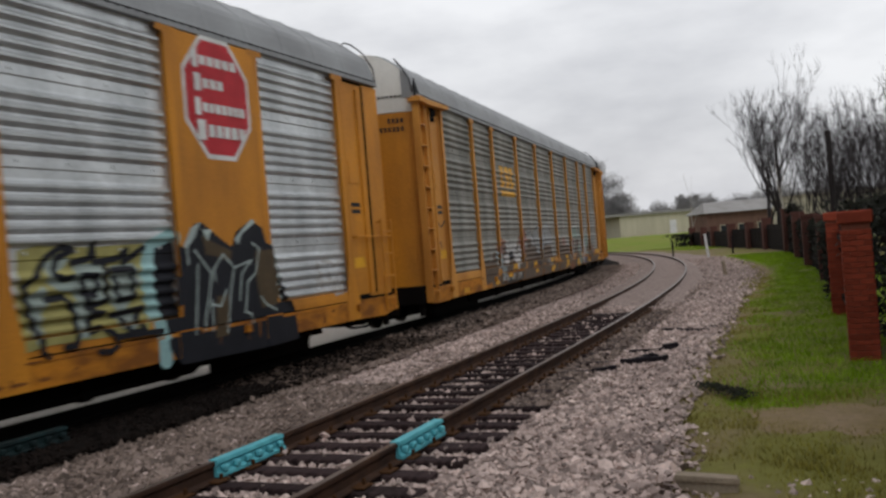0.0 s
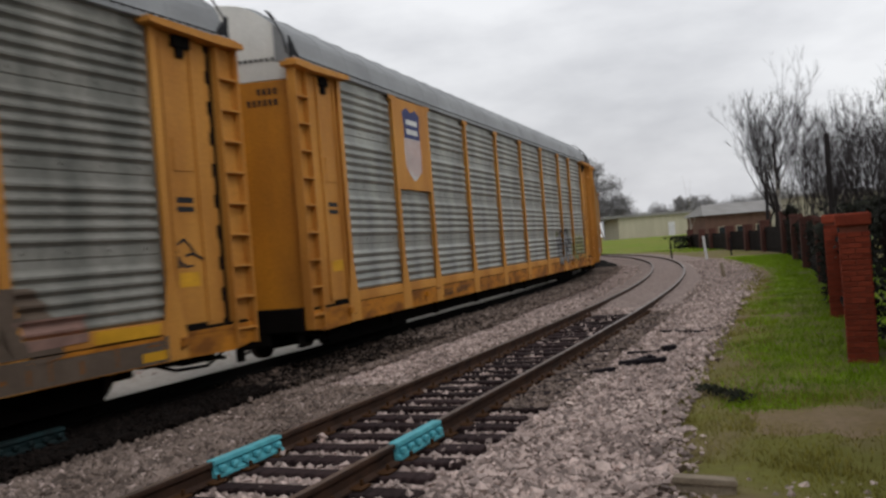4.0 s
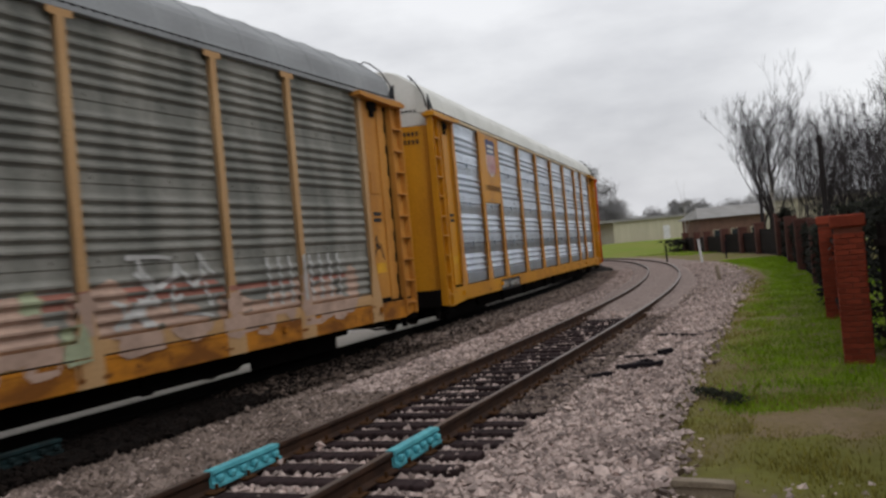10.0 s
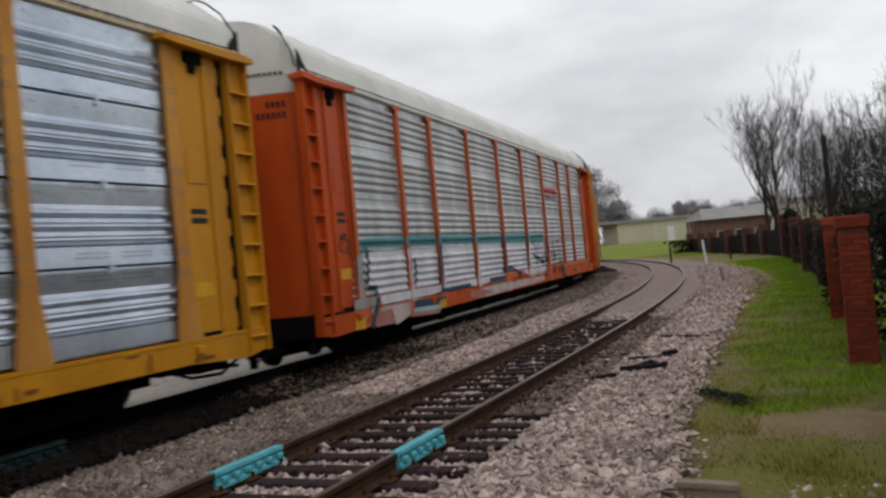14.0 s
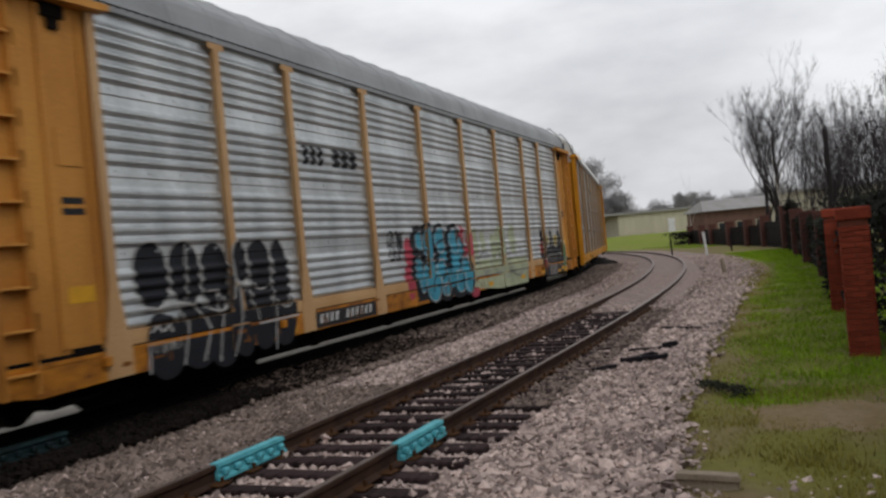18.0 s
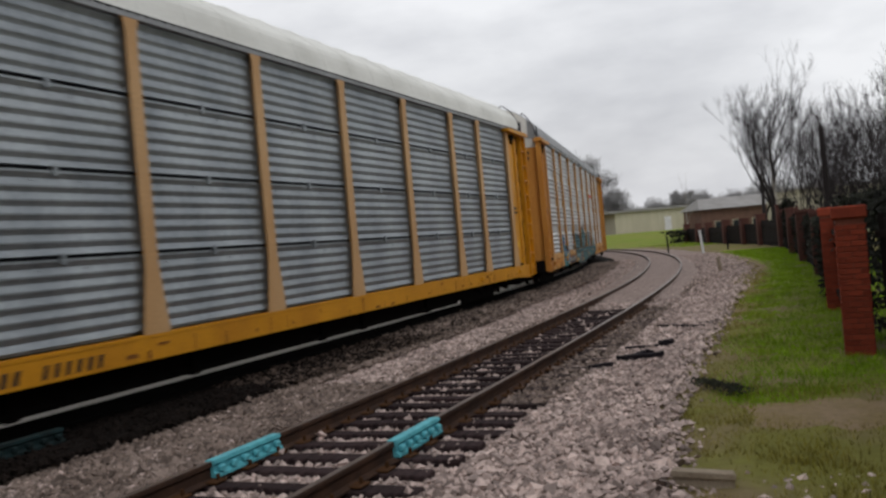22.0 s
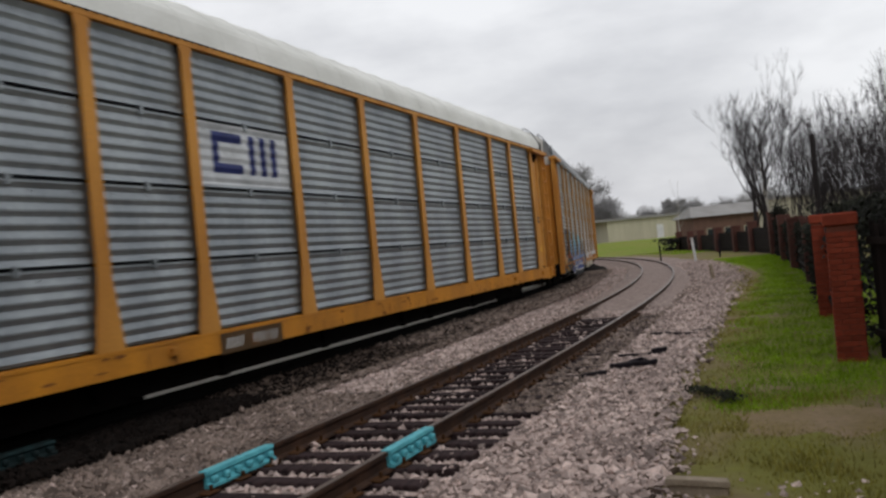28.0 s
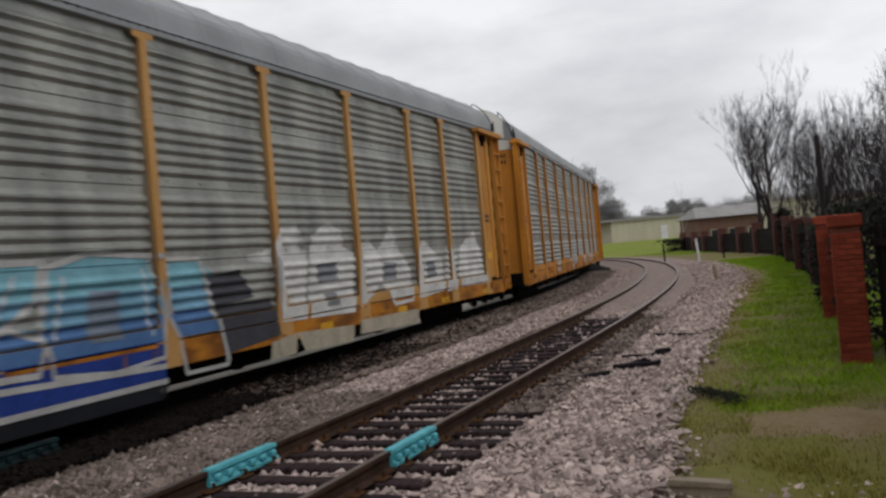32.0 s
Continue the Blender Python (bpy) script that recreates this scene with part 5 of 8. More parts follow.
sprayed(car, k, stroke([(4.81, 1.81), (5.18, 2.14), (6.07, 2.15), (6.46, 1.74)], 0.06) + stroke([(5.35, 1.61), (5.28, 1.40), (4.98, 1.11), (4.81, 0.88)], 0.06) + stroke([(6.92, 1.33), (7.41, 1.61), (7.46, 1.97), (7.25, 1.92)], 0.06) + stroke([(7.53, 1.72), (8.71, 2.02)], 0.06) + stroke([(4.45, 1.66), (4.52, 2.00), (4.67, 2.12), (4.82, 1.84)], 0.06) + stroke([(3.79, 1.23), (3.68, 1.01), (3.78, 0.84)], 0.06) + stroke([(4.21, 1.05), (4.42, 1.12), (4.49, 0.82), (4.25, 0.75)], 0.06), CHALK, "graffiti_line", "white outlines", 0.03)
sprayed(car, k, [[(2.65, 1.01), (3.19, 0.98), (3.18, 0.85), (2.64, 0.88)], [(10.52, 1.00), (11.65, 0.98), (11.62, 0.83), (10.50, 0.84)], [(2.84, 0.84), (3.40, 0.80), (3.35, 0.56), (2.83, 0.56)], [(5.31, 0.66), (5.81, 0.81), (5.85, 0.48), (5.37, 0.49)], [(8.34, 0.71), (8.76, 0.74), (8.73, 0.54), (8.25, 0.53)]], YEL_PAINT, "reflector", "yellow reflective plates", 0.05)
sprayed(car, k, [[(6.85, 1.16), (7.01, 1.27), (6.91, 0.92)], [(7.41, 0.81), (7.56, 0.78), (7.41, 0.50), (7.26, 0.52)]], DEEP_BLUE, "graffiti_patch", "deep blue slivers", 0.04)
sill_plate(car, k, -7.5, -4.75)
reflectors(car, k, 1)

# shield car, fairly clean
car, k = car_with(dict(paint=TAN, door=YELLOW, panel=GALV, roof=ROOF_GREY, tag_rear=BLACK_PAINT, label="yellow auto rack car with grey panels and a faded shield emblem"))
placard(car, -9.35, -7.3, 3.05, 5.06, TAN)
shield(car, -8.35, 3.25, 1.05, 1.65, True)
sprayed(car, k, ovals((6.38, 1.69, 0.51, 0.55), (6.31, 1.07, 0.35, 0.70), (6.70, 1.10, 0.56, 0.83), (6.89, 1.73, 0.42, 0.55), (7.22, 1.74, 0.43, 0.57), (7.18, 1.22, 0.40, 0.73), (7.83, 1.75, 0.66, 0.71), (7.59, 1.13, 0.41, 0.76), (7.87, 0.90, 0.28, 0.49), (8.38, 1.23, 0.78, 0.79), (8.38, 1.78, 0.48, 0.45)), SILVER, "graffiti_fill", "pale bubble letters", 0.005)
sprayed(car, k, rings(0.05, (6.38, 1.69, 0.51, 0.55), (6.31, 1.07, 0.35, 0.70), (6.70, 1.10, 0.56, 0.83), (6.89, 1.73, 0.42, 0.55), (7.22, 1.74, 0.43, 0.57), (7.18, 1.22, 0.40, 0.73), (7.83, 1.75, 0.66, 0.71), (7.59, 1.13, 0.41, 0.76), (8.38, 1.23, 0.78, 0.79), (8.38, 1.78, 0.48, 0.45)) + stroke([(7.72, 1.25), (7.96, 1.27)], 0.11) + stroke([(8.03, 2.11), (8.11, 1.81), (8.07, 1.52), (7.98, 1.24)], 0.11) + stroke([(7.10, 2.02), (7.36, 2.06)], 0.11) + stroke([(7.58, 1.84), (7.63, 1.65)], 0.045) + stroke([(7.71, 1.83), (7.75, 1.68)], 0.045) + stroke([(7.84, 1.80), (7.85, 1.65)], 0.045) + stroke([(8.26, 1.84), (8.28, 1.73)], 0.045) + stroke([(8.46, 1.85), (8.47, 1.72)], 0.045), INK, "graffiti_line", "black bubble outlines", 0.02)
sprayed(car, k, ovals((9.50, 1.50, 0.31, 0.89), (9.97, 1.42, 0.55, 1.00), (10.52, 1.38, 0.51, 1.04), (10.96, 1.44, 0.39, 0.98), (11.38, 1.37, 0.45, 1.10), (9.65, 0.99, 0.57, 0.49), (9.16, 1.17, 0.44, 0.71), (6.41, 1.92, 0.43, 0.25), (8.38, 1.95, 0.41, 0.22)), P("thin_lime_spray", (0.25, 0.25, 0.10)), "graffiti_fill", "thin lime letters", 0.004)
sprayed(car, k, rings(0.03, (9.16, 1.16, 0.46, 0.72), (9.65, 0.99, 0.57, 0.49), (10.05, 0.90, 0.27, 0.35), (10.32, 0.83, 0.30, 0.39), (10.62, 0.88, 0.29, 0.43), (10.96, 0.93, 0.30, 0.53), (11.31, 0.89, 0.41, 0.66)) + stroke([(9.74, 1.48), (9.74, 1.23)], 0.03) + stroke([(10.13, 1.62), (10.17, 1.45)], 0.03) + stroke([(10.42, 1.69), (10.31, 1.44)], 0.03) + stroke([(10.69, 1.59), (10.84, 1.60)], 0.03) + stroke([(9.37, 1.22), (9.51, 1.37)], 0.03), INK, "graffiti_line", "thin dark outlines", 0.016)
sprayed(car, k, rings(0.028, (9.57, 1.80, 0.28, 0.42), (9.99, 1.74, 0.52, 0.44), (10.57, 1.71, 0.49, 0.42), (11.00, 1.69, 0.38, 0.41), (11.39, 1.67, 0.42, 0.48)), CHALK, "graffiti_line", "thin white outlines", 0.022)
sill_plate(car, k, -7.1, -5.0, dark=False)

# shield car with black smudges, a blue block and a pink piece
car, k = car_with(dict(paint=TAN, door=YELLOW, panel=GALV_DIRTY, roof=ROOF_GREY, tag=PINK_PAINT, tag_rear=BLACK_PAINT, posts=FADED, label="yellow auto rack car with dirty panels, shield and pink graffiti"))
placard(car, -9.35, -7.3, 3.1, 5.06, TAN)
shield(car, -8.28, 3.3, 1.3, 1.72)
sprayed(car, k, stroke([(-10.37, 2.08), (-10.32, 1.65), (-10.50, 1.33)], 0.07) + stroke([(-10.17, 2.29), (-10.29, 1.44), (-10.13, 0.90)], 0.07) + stroke([(-9.98, 2.31), (-10.20, 1.00)], 0.07) + stroke([(-9.86, 2.33), (-9.96, 1.93), (-9.85, 1.40)], 0.07) + stroke([(-9.51, 2.33), (-9.60, 1.83), (-9.62, 0.83)], 0.07) + stroke([(-10.46, 2.21), (-10.13, 1.94)], 0.07) + stroke([(-10.29, 1.91), (-9.50, 1.96)], 0.07) + stroke([(-10.61, 1.71), (-10.38, 1.02)], 0.07) + stroke([(-9.76, 2.19), (-9.83, 1.04)], 0.07), P("smoky_black_spray", (0.045, 0.044, 0.042)), "graffiti_smudge", "smoky black drips", 0.004)
sprayed(car, k, stroke([(-8.34, 1.81), (-8.74, 1.81), (-8.81, 1.49), (-8.51, 1.32), (-8.53, 1.05), (-8.81, 0.96)], 0.26) + ovals((-8.26, 1.25, 0.46, 0.76), (-7.81, 1.45, 0.42, 0.83), (-7.49, 1.34, 0.37, 1.02), (-6.94, 1.41, 0.56, 1.06)), P("worn_silver_spray", (0.2, 0.195, 0.18)), "graffiti_fill", "worn silver bubble letters", 0.006)
sprayed(car, k, rings(0.05, (-8.26, 1.25, 0.46, 0.76), (-7.81, 1.45, 0.42, 0.83), (-7.49, 1.34, 0.37, 1.02), (-6.94, 1.41, 0.56, 1.06)) + stroke([(-8.22, 1.91), (-8.65, 1.95), (-8.90, 1.74), (-8.91, 1.50), (-8.66, 1.31), (-8.72, 1.12), (-8.92, 1.16), (-8.91, 0.94), (-8.58, 0.83), (-8.30, 1.00)], 0.06) + stroke([(-8.36, 1.69), (-8.61, 1.70), (-8.63, 1.53)], 0.06) + stroke([(-7.09, 1.81), (-6.97, 1.35), (-7.16, 0.98)], 0.06) + stroke([(-7.88, 1.58), (-7.81, 1.20)], 0.06) + stroke([(-8.28, 1.45), (-8.25, 1.09)], 0.06), P("soot_spray", (0.03, 0.029, 0.028)), "graffiti_line", "sooty black outlines", 0.02)
sprayed(car, k, [[(-6.47, 2.22), (-5.14, 2.20), (-5.31, 1.13), (-6.69, 1.01)]], mat("blue_block_spray", (0.022, 0.09, 0.16), 0.6, scale=2), "graffiti_block", "teal blue block", 0.004)
sprayed(car, k, [[(-5.22, 1.72), (-4.44, 1.66), (-4.62, 0.97), (-6.16, 0.94), (-5.31, 1.15)]], P("night_blue_spray", (0.05, 0.065, 0.13)), "graffiti_fill", "dark blue block", 0.006)
sprayed(car, k, [[(-4.05, 1.82), (-3.19, 1.97), (-3.26, 0.92), (-3.83, 0.85), (-3.82, 1.42), (-4.04, 1.51)], [(-3.79, 1.20), (-1.72, 1.20), (-1.79, 0.70), (-3.80, 0.74)], [(-1.54, 1.99), (-1.01, 1.97), (-1.31, 0.34), (-1.73, 0.36)]] + ovals((-3.00, 1.50, 0.57, 1.33), (-2.62, 1.48, 0.45, 1.29), (-2.25, 1.45, 0.47, 1.36), (-1.85, 1.59, 0.58, 1.28), (-1.32, 1.55, 0.62, 1.12)), P("worn_pink_spray", (0.40, 0.29, 0.23)), "graffiti_fill", "worn dusty pink letters", 0.005)
sprayed(car, k, rings(0.03, (-2.96, 1.84, 0.49, 0.58), (-2.92, 1.41, 0.47, 0.69), (-2.58, 1.85, 0.30, 0.58), (-2.21, 1.79, 0.38, 0.61), (-1.32, 1.49, 0.63, 1.04)) + stroke([(-3.13, 1.96), (-3.09, 1.66), (-3.18, 1.33), (-2.96, 1.15), (-2.94, 0.88)], 0.03) + stroke([(-2.66, 1.87), (-2.68, 1.26)], 0.03) + stroke([(-2.02, 1.92), (-2.02, 1.43)], 0.03) + stroke([(-4.06, 1.75), (-3.98, 1.87), (-3.19, 1.95)], 0.03) + stroke([(-2.11, 1.23), (-2.13, 0.93)], 0.03) + stroke([(-3.64, 1.26), (-3.60, 1.14)], 0.03) + stroke([(-3.33, 1.23), (-3.34, 0.93)], 0.03) + stroke([(-2.85, 1.14), (-2.90, 0.89)], 0.03) + stroke([(-1.44, 1.73), (-1.20, 1.73)], 0.03) + stroke([(-1.44, 1.26), (-1.27, 1.20)], 0.03), P("umber_line_spray", (0.09, 0.075, 0.07)), "graffiti_line", "thin dark outlines", 0.018)
sprayed(car, k, stroke([(-4.39, 1.69), (-4.25, 1.32), (-4.42, 1.05)], 0.11) + stroke([(-4.19, 1.67), (-4.37, 1.33)], 0.11) + stroke([(-4.08, 1.64), (-4.00, 1.40), (-3.71, 1.41)], 0.11) + stroke([(-3.70, 1.52), (-3.72, 1.32)], 0.11) + stroke([(-4.26, 1.27), (-3.80, 1.30)], 0.11) + stroke([(-4.05, 1.17), (-4.05, 0.82)], 0.11) + stroke([(-3.87, 1.17), (-3.90, 0.59)], 0.24), P("black_teal_spray", (0.02, 0.03, 0.032)), "graffiti_tag", "black green tag", 0.034)
sprayed(car, k, patches(-0.6, 11.5, 0.9, 1.35, 34, 46, 0.7), DUSTY_PINK, "graffiti_wash", "faint pink wash", 0.004)
sprayed(car, k, patches(-0.4, 4.4, 0.95, 1.6, 10, 47, 0.5), MINT, "graffiti_wash", "faint green wash", 0.04)
sprayed(car, k, [rect(-0.3, 11.3, 1.42, 1.5), rect(0.2, 7.0, 1.55, 1.62)], SALMON, "graffiti_wash", "rusty streak", 0.004)
sprayed(car, k, scribble(4.9, 6.9, 1.1, 2.0, 14, 0.07, 48) + bars(8.3, 10.9, 1.1, 1.9, 8, 0.75), CHALK, "graffiti_line", "faded white letters", 0.055)
sill_plate(car, k, -7.1, -4.95)

# bright new car
car, k = car_with(dict(kind="bright", paint=YELLOW_NEW, panel=GALV_BRIGHT, roof=ROOF_WHITE, eave=PALE_EAVE, slot=SLOT, posts=TAN, label="bright yellow auto rack car with shining aluminium panels"))
placard(car, -9.35, -7.3, 3.06, 5.06, YELLOW_NEW)
shield(car, -8.2, 3.84, 1.1, 1.12)
on_plate(car, bars(-9.05, -7.36, 3.42, 3.58, 15), P("faded_brown_lettering", (0.22, 0.10, 0.02)), -1.5580, "placard_marks", "small dark lettering")
sill_plate(car, k, -8.25, -5.75)
holes = []
for w0, w1 in zip(EDGES[:-1], EDGES[1:]):
    for kk in range(1, 5):
        for dz, drop in ((0.11, 1), (0.16, 1), (-0.10, 0), (-0.15, 0)):
            if kk < 4 or dz < 0:
                for m in range(3):
                    a = w0 + 0.28 + m * (w1 - w0 - 0.5) / 3
                    holes += bars(a + 0.3 * (dz % 0.1), a + 0.3 * (dz % 0.1) + (w1 - w0) * 0.2, Z0 + kk * SHEET + dz - 0.014, Z0 + kk * SHEET + dz + 0.014, 6, 0.62)
tagged(sprayed(car, k, holes, P("hole_shade", (0.16, 0.17, 0.2)), "perforation", "rows of small dark perforations", 0.003), kind="stuff")

# orange car with white blocks
car, k = car_with(dict(paint=ORANGE, panel=GALV_LIGHT, roof=ROOF_WHITE, posts=FADED_RED, tag=BLACK_PAINT, label="orange-red auto rack car with galvanised panels and white graffiti"))
sprayed(car, k, [[(-11.82, 2.17), (-9.49, 2.20), (-1.49, 2.18), (3.89, 2.19), (4.00, 1.88), (-1.56, 1.93), (-7.31, 1.98), (-11.31, 1.99), (-11.42, 1.90), (-11.87, 1.86)], [(-3.22, 0.85), (-1.86, 0.85), (-2.09, 0.52), (-3.54, 0.55)]], P("sea_teal_spray", (0.07, 0.24, 0.26)), "graffiti_edge", "teal band over the letters", 0.008)
sprayed(car, k, [[(-12.11, 1.82), (-11.57, 1.91), (-11.65, 0.81), (-12.35, 0.78)], [(-11.42, 1.90), (-11.05, 1.98), (-11.25, 0.76), (-11.62, 0.69)]], P("weathered_spray", (0.34, 0.33, 0.32)), "graffiti_wash", "grey wash", 0.003)
sprayed(car, k, [[(-11.35, 1.90), (-9.34, 1.92), (-9.48, 0.79), (-11.08, 0.80), (-11.19, 1.12), (-11.47, 1.20)], [(-9.22, 1.92), (-7.40, 1.94), (-7.54, 0.86), (-9.28, 0.77), (-9.43, 0.79)], [(-7.06, 1.97), (-4.50, 1.95), (-4.70, 0.82), (-7.36, 0.92)], [(-4.30, 1.94), (-1.70, 1.93), (-1.89, 0.95), (-3.20, 0.89), (-4.45, 0.76), (-4.57, 0.81)], [(-1.27, 1.93), (1.20, 1.90), (0.98, 0.83), (-0.10, 1.05), (-1.47, 1.18)], [(1.45, 1.89), (3.70, 1.88), (3.54, 0.79), (1.10, 0.76)]], P("bright_white_spray", (0.62, 0.62, 0.65)), "graffiti_fill", "white block letters", 0.012)
sprayed(car, k, [[(-11.09, 0.79), (-9.49, 0.75), (-9.60, 0.50), (-9.94, 0.42), (-10.43, 0.35), (-10.55, 0.68), (-11.21, 0.69)], [(-4.46, 0.72), (-1.89, 0.73), (3.38, 0.68), (3.11, 0.52), (-1.67, 0.49), (-4.06, 0.46)]], P("pinkish_white_spray", (0.52, 0.44, 0.42)), "graffiti_fill", "pinkish white letter feet", 0.014)
sprayed(car, k, [[(-11.36, 0.71), (-10.58, 0.69), (-10.48, 0.39), (-11.46, 0.41)], [(-5.34, 0.70), (-4.23, 0.70), (-3.03, 0.55), (-4.52, 0.46), (-5.27, 0.53)], [(-9.46, 0.52), (-7.63, 0.45), (-7.81, 0.36), (-9.55, 0.43)]], P("dull_rose_spray", (0.42, 0.19, 0.15)), "graffiti_patch", "dull rose patches", 0.018)
sprayed(car, k, stroke([(-11.35, 1.93), (-11.54, 1.21), (-11.13, 1.16)], 0.1) + stroke([(-7.54, 0.86), (-5.30, 0.87)], 0.1) + stroke([(-3.45, 0.91), (-1.84, 0.90)], 0.1) + stroke([(-1.56, 1.93), (-1.63, 1.13)], 0.1) + stroke([(-11.13, 1.16), (-11.35, 0.78), (-11.60, 0.46)], 0.15) + stroke([(-7.32, 1.94), (-7.46, 0.85)], 0.15) + stroke([(-1.79, 1.09), (-0.72, 1.14), (0.02, 0.88)], 0.15) + stroke([(-8.91, 1.63), (-8.98, 1.15)], 0.15) + stroke([(2.19, 1.45), (3.54, 1.16)], 0.15) + [[(-9.28, 0.77), (-7.23, 0.71), (-7.43, 0.58), (-9.38, 0.61)]], P("navy_teal_spray", (0.02, 0.06, 0.10)), "graffiti_line", "dark navy teal outlines", 0.03)
sprayed(car, k, [[(-9.38, 0.61), (-7.44, 0.54), (-7.63, 0.45), (-9.46, 0.52)]], PALE_TEAL, "graffiti_patch", "pale teal strip", 0.02)
sprayed(car, k, ovals((-7.52, 0.56, 0.46, 0.21)) + [[(-12.34, 0.67), (-11.92, 0.64), (-11.98, 0.43), (-12.40, 0.46)]], YEL_PAINT, "graffiti_patch", "yellow patch and plate", 0.04)
sprayed(car, k, scribble(1.6, 6.6, 0.7, 1.9, 26, 0.06, 52), INK, "graffiti_line", "black scrawl", 0.05)
sprayed(car, k, bars(4.6, 6.8, 3.68, 3.94, 9, 0.15), RED_PAINT, "emblem_marks", "red lettering bars", 0.005)
sprayed(car, k, [[(4.5, 3.5), (6.6, 3.5), (6.6, 3.56), (4.5, 3.62)]], BLUE_PAINT, "emblem_bar", "dark blue underline", 0.005)
sill_plate(car, k, 6.5, 7.1)

# blue and black pieces
car, k = car_with(dict(paint=TAN, door=TAN, panel=GALV_LIGHT, roof=ROOF_GREY, posts=FADED, label="yellow auto rack car with black, blue and green graffiti"))
sprayed(car, k, ovals((-11.16, 1.67, 0.72, 0.91), (-10.47, 1.66, 0.74, 0.92), (-9.78, 1.57, 0.76, 1.03), (-9.19, 1.75, 0.55, 0.70), (-8.62, 1.70, 0.73, 0.80), (-8.05, 1.52, 0.59, 1.14), (-11.06, 0.71, 0.80, 0.89), (-10.37, 0.77, 0.87, 0.94), (-9.79, 0.74, 0.82, 1.02), (-9.27, 0.86, 0.71, 1.11), (-8.71, 0.91, 0.77, 1.15), (-8.12, 0.94, 0.84, 1.24)), INK, "graffiti_fill", "glossy black oval letters", 0.005)
sprayed(car, k, rings(0.03, (-11.16, 1.67, 0.72, 0.91), (-10.47, 1.66, 0.74, 0.92), (-9.78, 1.57, 0.76, 1.03), (-9.19, 1.75, 0.55, 0.70), (-8.62, 1.70, 0.73, 0.80), (-8.05, 1.52, 0.59, 1.14)) + stroke([(-10.92, 1.33), (-10.66, 1.14), (-10.62, 0.88), (-10.76, 0.42)], 0.03) + stroke([(-10.42, 2.09), (-10.52, 1.30)], 0.03) + stroke([(-10.64, 1.27), (-10.32, 1.17), (-10.12, 0.82), (-10.32, 0.41)], 0.03) + stroke([(-10.07, 1.37), (-9.82, 1.37), (-9.62, 1.15)], 0.03) + stroke([(-9.82, 1.35), (-9.82, 0.97), (-9.96, 0.35)], 0.03) + stroke([(-9.35, 1.45), (-9.33, 0.91), (-9.60, 0.37)], 0.03) + stroke([(-9.35, 1.45), (-8.98, 1.41), (-8.88, 0.77)], 0.03) + stroke([(-8.36, 1.18), (-8.46, 0.32)], 0.03) + stroke([(-11.42, 0.82), (-11.46, 0.41)], 0.03) + stroke([(-11.32, 1.25), (-10.98, 1.15)], 0.03) + stroke([(-8.88, 0.77), (-7.72, 0.79)], 0.03), CHALK, "graffiti_line", "thin white outlines", 0.016)
sprayed(car, k, stroke([(-11.36, 0.93), (-11.24, 1.00), (-11.14, 0.92)], 0.03) + stroke([(-11.10, 0.92), (-11.00, 0.99), (-10.94, 0.90)], 0.03) + stroke([(-11.30, 0.78), (-11.28, 0.66)], 0.03) + stroke([(-11.18, 0.79), (-11.14, 0.64), (-11.06, 0.77)], 0.03) + stroke([(-11.02, 0.66), (-10.94, 0.77), (-10.88, 0.66)], 0.03) + stroke([(-10.80, 0.80), (-10.78, 0.67)], 0.03), CHALK, "graffiti_tag", "small white tag", 0.03)
sprayed(car, k, bars(-6.9, -6.1, 3.4, 3.75, 3, 0.35) + bars(-5.8, -4.75, 3.4, 3.75, 3, 0.25), BLACK_PAINT, "emblem", "black emblem bars", 0.005)
sprayed(car, k, word("BOM", -3.65, -2.85, 1.5, 2.15, 0.05), INK, "graffiti_tag", "black tag letters", 0.006)
sprayed(car, k, ovals((-2.60, 1.62, 0.48, 0.74), (-2.76, 0.98, 0.43, 0.79), (0.95, 1.97, 0.32, 0.54), (1.08, 1.56, 0.54, 0.28), (1.44, 1.71, 0.37, 0.64), (1.46, 0.44, 0.71, 0.26)), ROSE, "graffiti_patch", "rose red patches", 0.004)
sprayed(car, k, ovals((-2.02, 1.83, 0.89, 0.85), (-1.50, 1.87, 0.83, 0.90), (-0.72, 1.83, 0.94, 0.96), (0.25, 1.70, 1.20, 1.19), (0.72, 1.58, 0.67, 0.82), (-2.12, 1.09, 0.88, 1.10), (-1.40, 0.97, 1.38, 1.17), (-0.62, 0.93, 1.26, 1.10), (0.31, 0.98, 1.69, 1.19), (1.01, 0.89, 0.94, 1.00)) + [[(-2.52, 1.10), (1.20, 1.12), (1.12, 0.62), (-2.43, 0.52)]], INK, "graffiti_edge", "black letter shadow", 0.016)
sprayed(car, k, ovals((-1.98, 1.90, 0.38, 0.46), (-1.53, 1.81, 0.44, 0.75), (-2.13, 1.12, 0.42, 0.84), (-1.48, 0.93, 0.95, 0.96), (-0.70, 1.89, 0.64, 0.62), (-0.57, 1.50, 0.48, 0.45), (-0.78, 1.09, 0.63, 0.65), (-0.71, 0.68, 0.51, 0.32), (-0.20, 0.95, 0.45, 0.54), (0.21, 1.84, 0.55, 0.66), (0.26, 1.29, 0.62, 1.03), (0.70, 1.65, 0.33, 0.54), (0.31, 0.81, 0.68, 0.55), (0.97, 0.93, 0.72, 0.91)), AQUA, "graffiti_fill", "aqua blue bubble letters", 0.028)
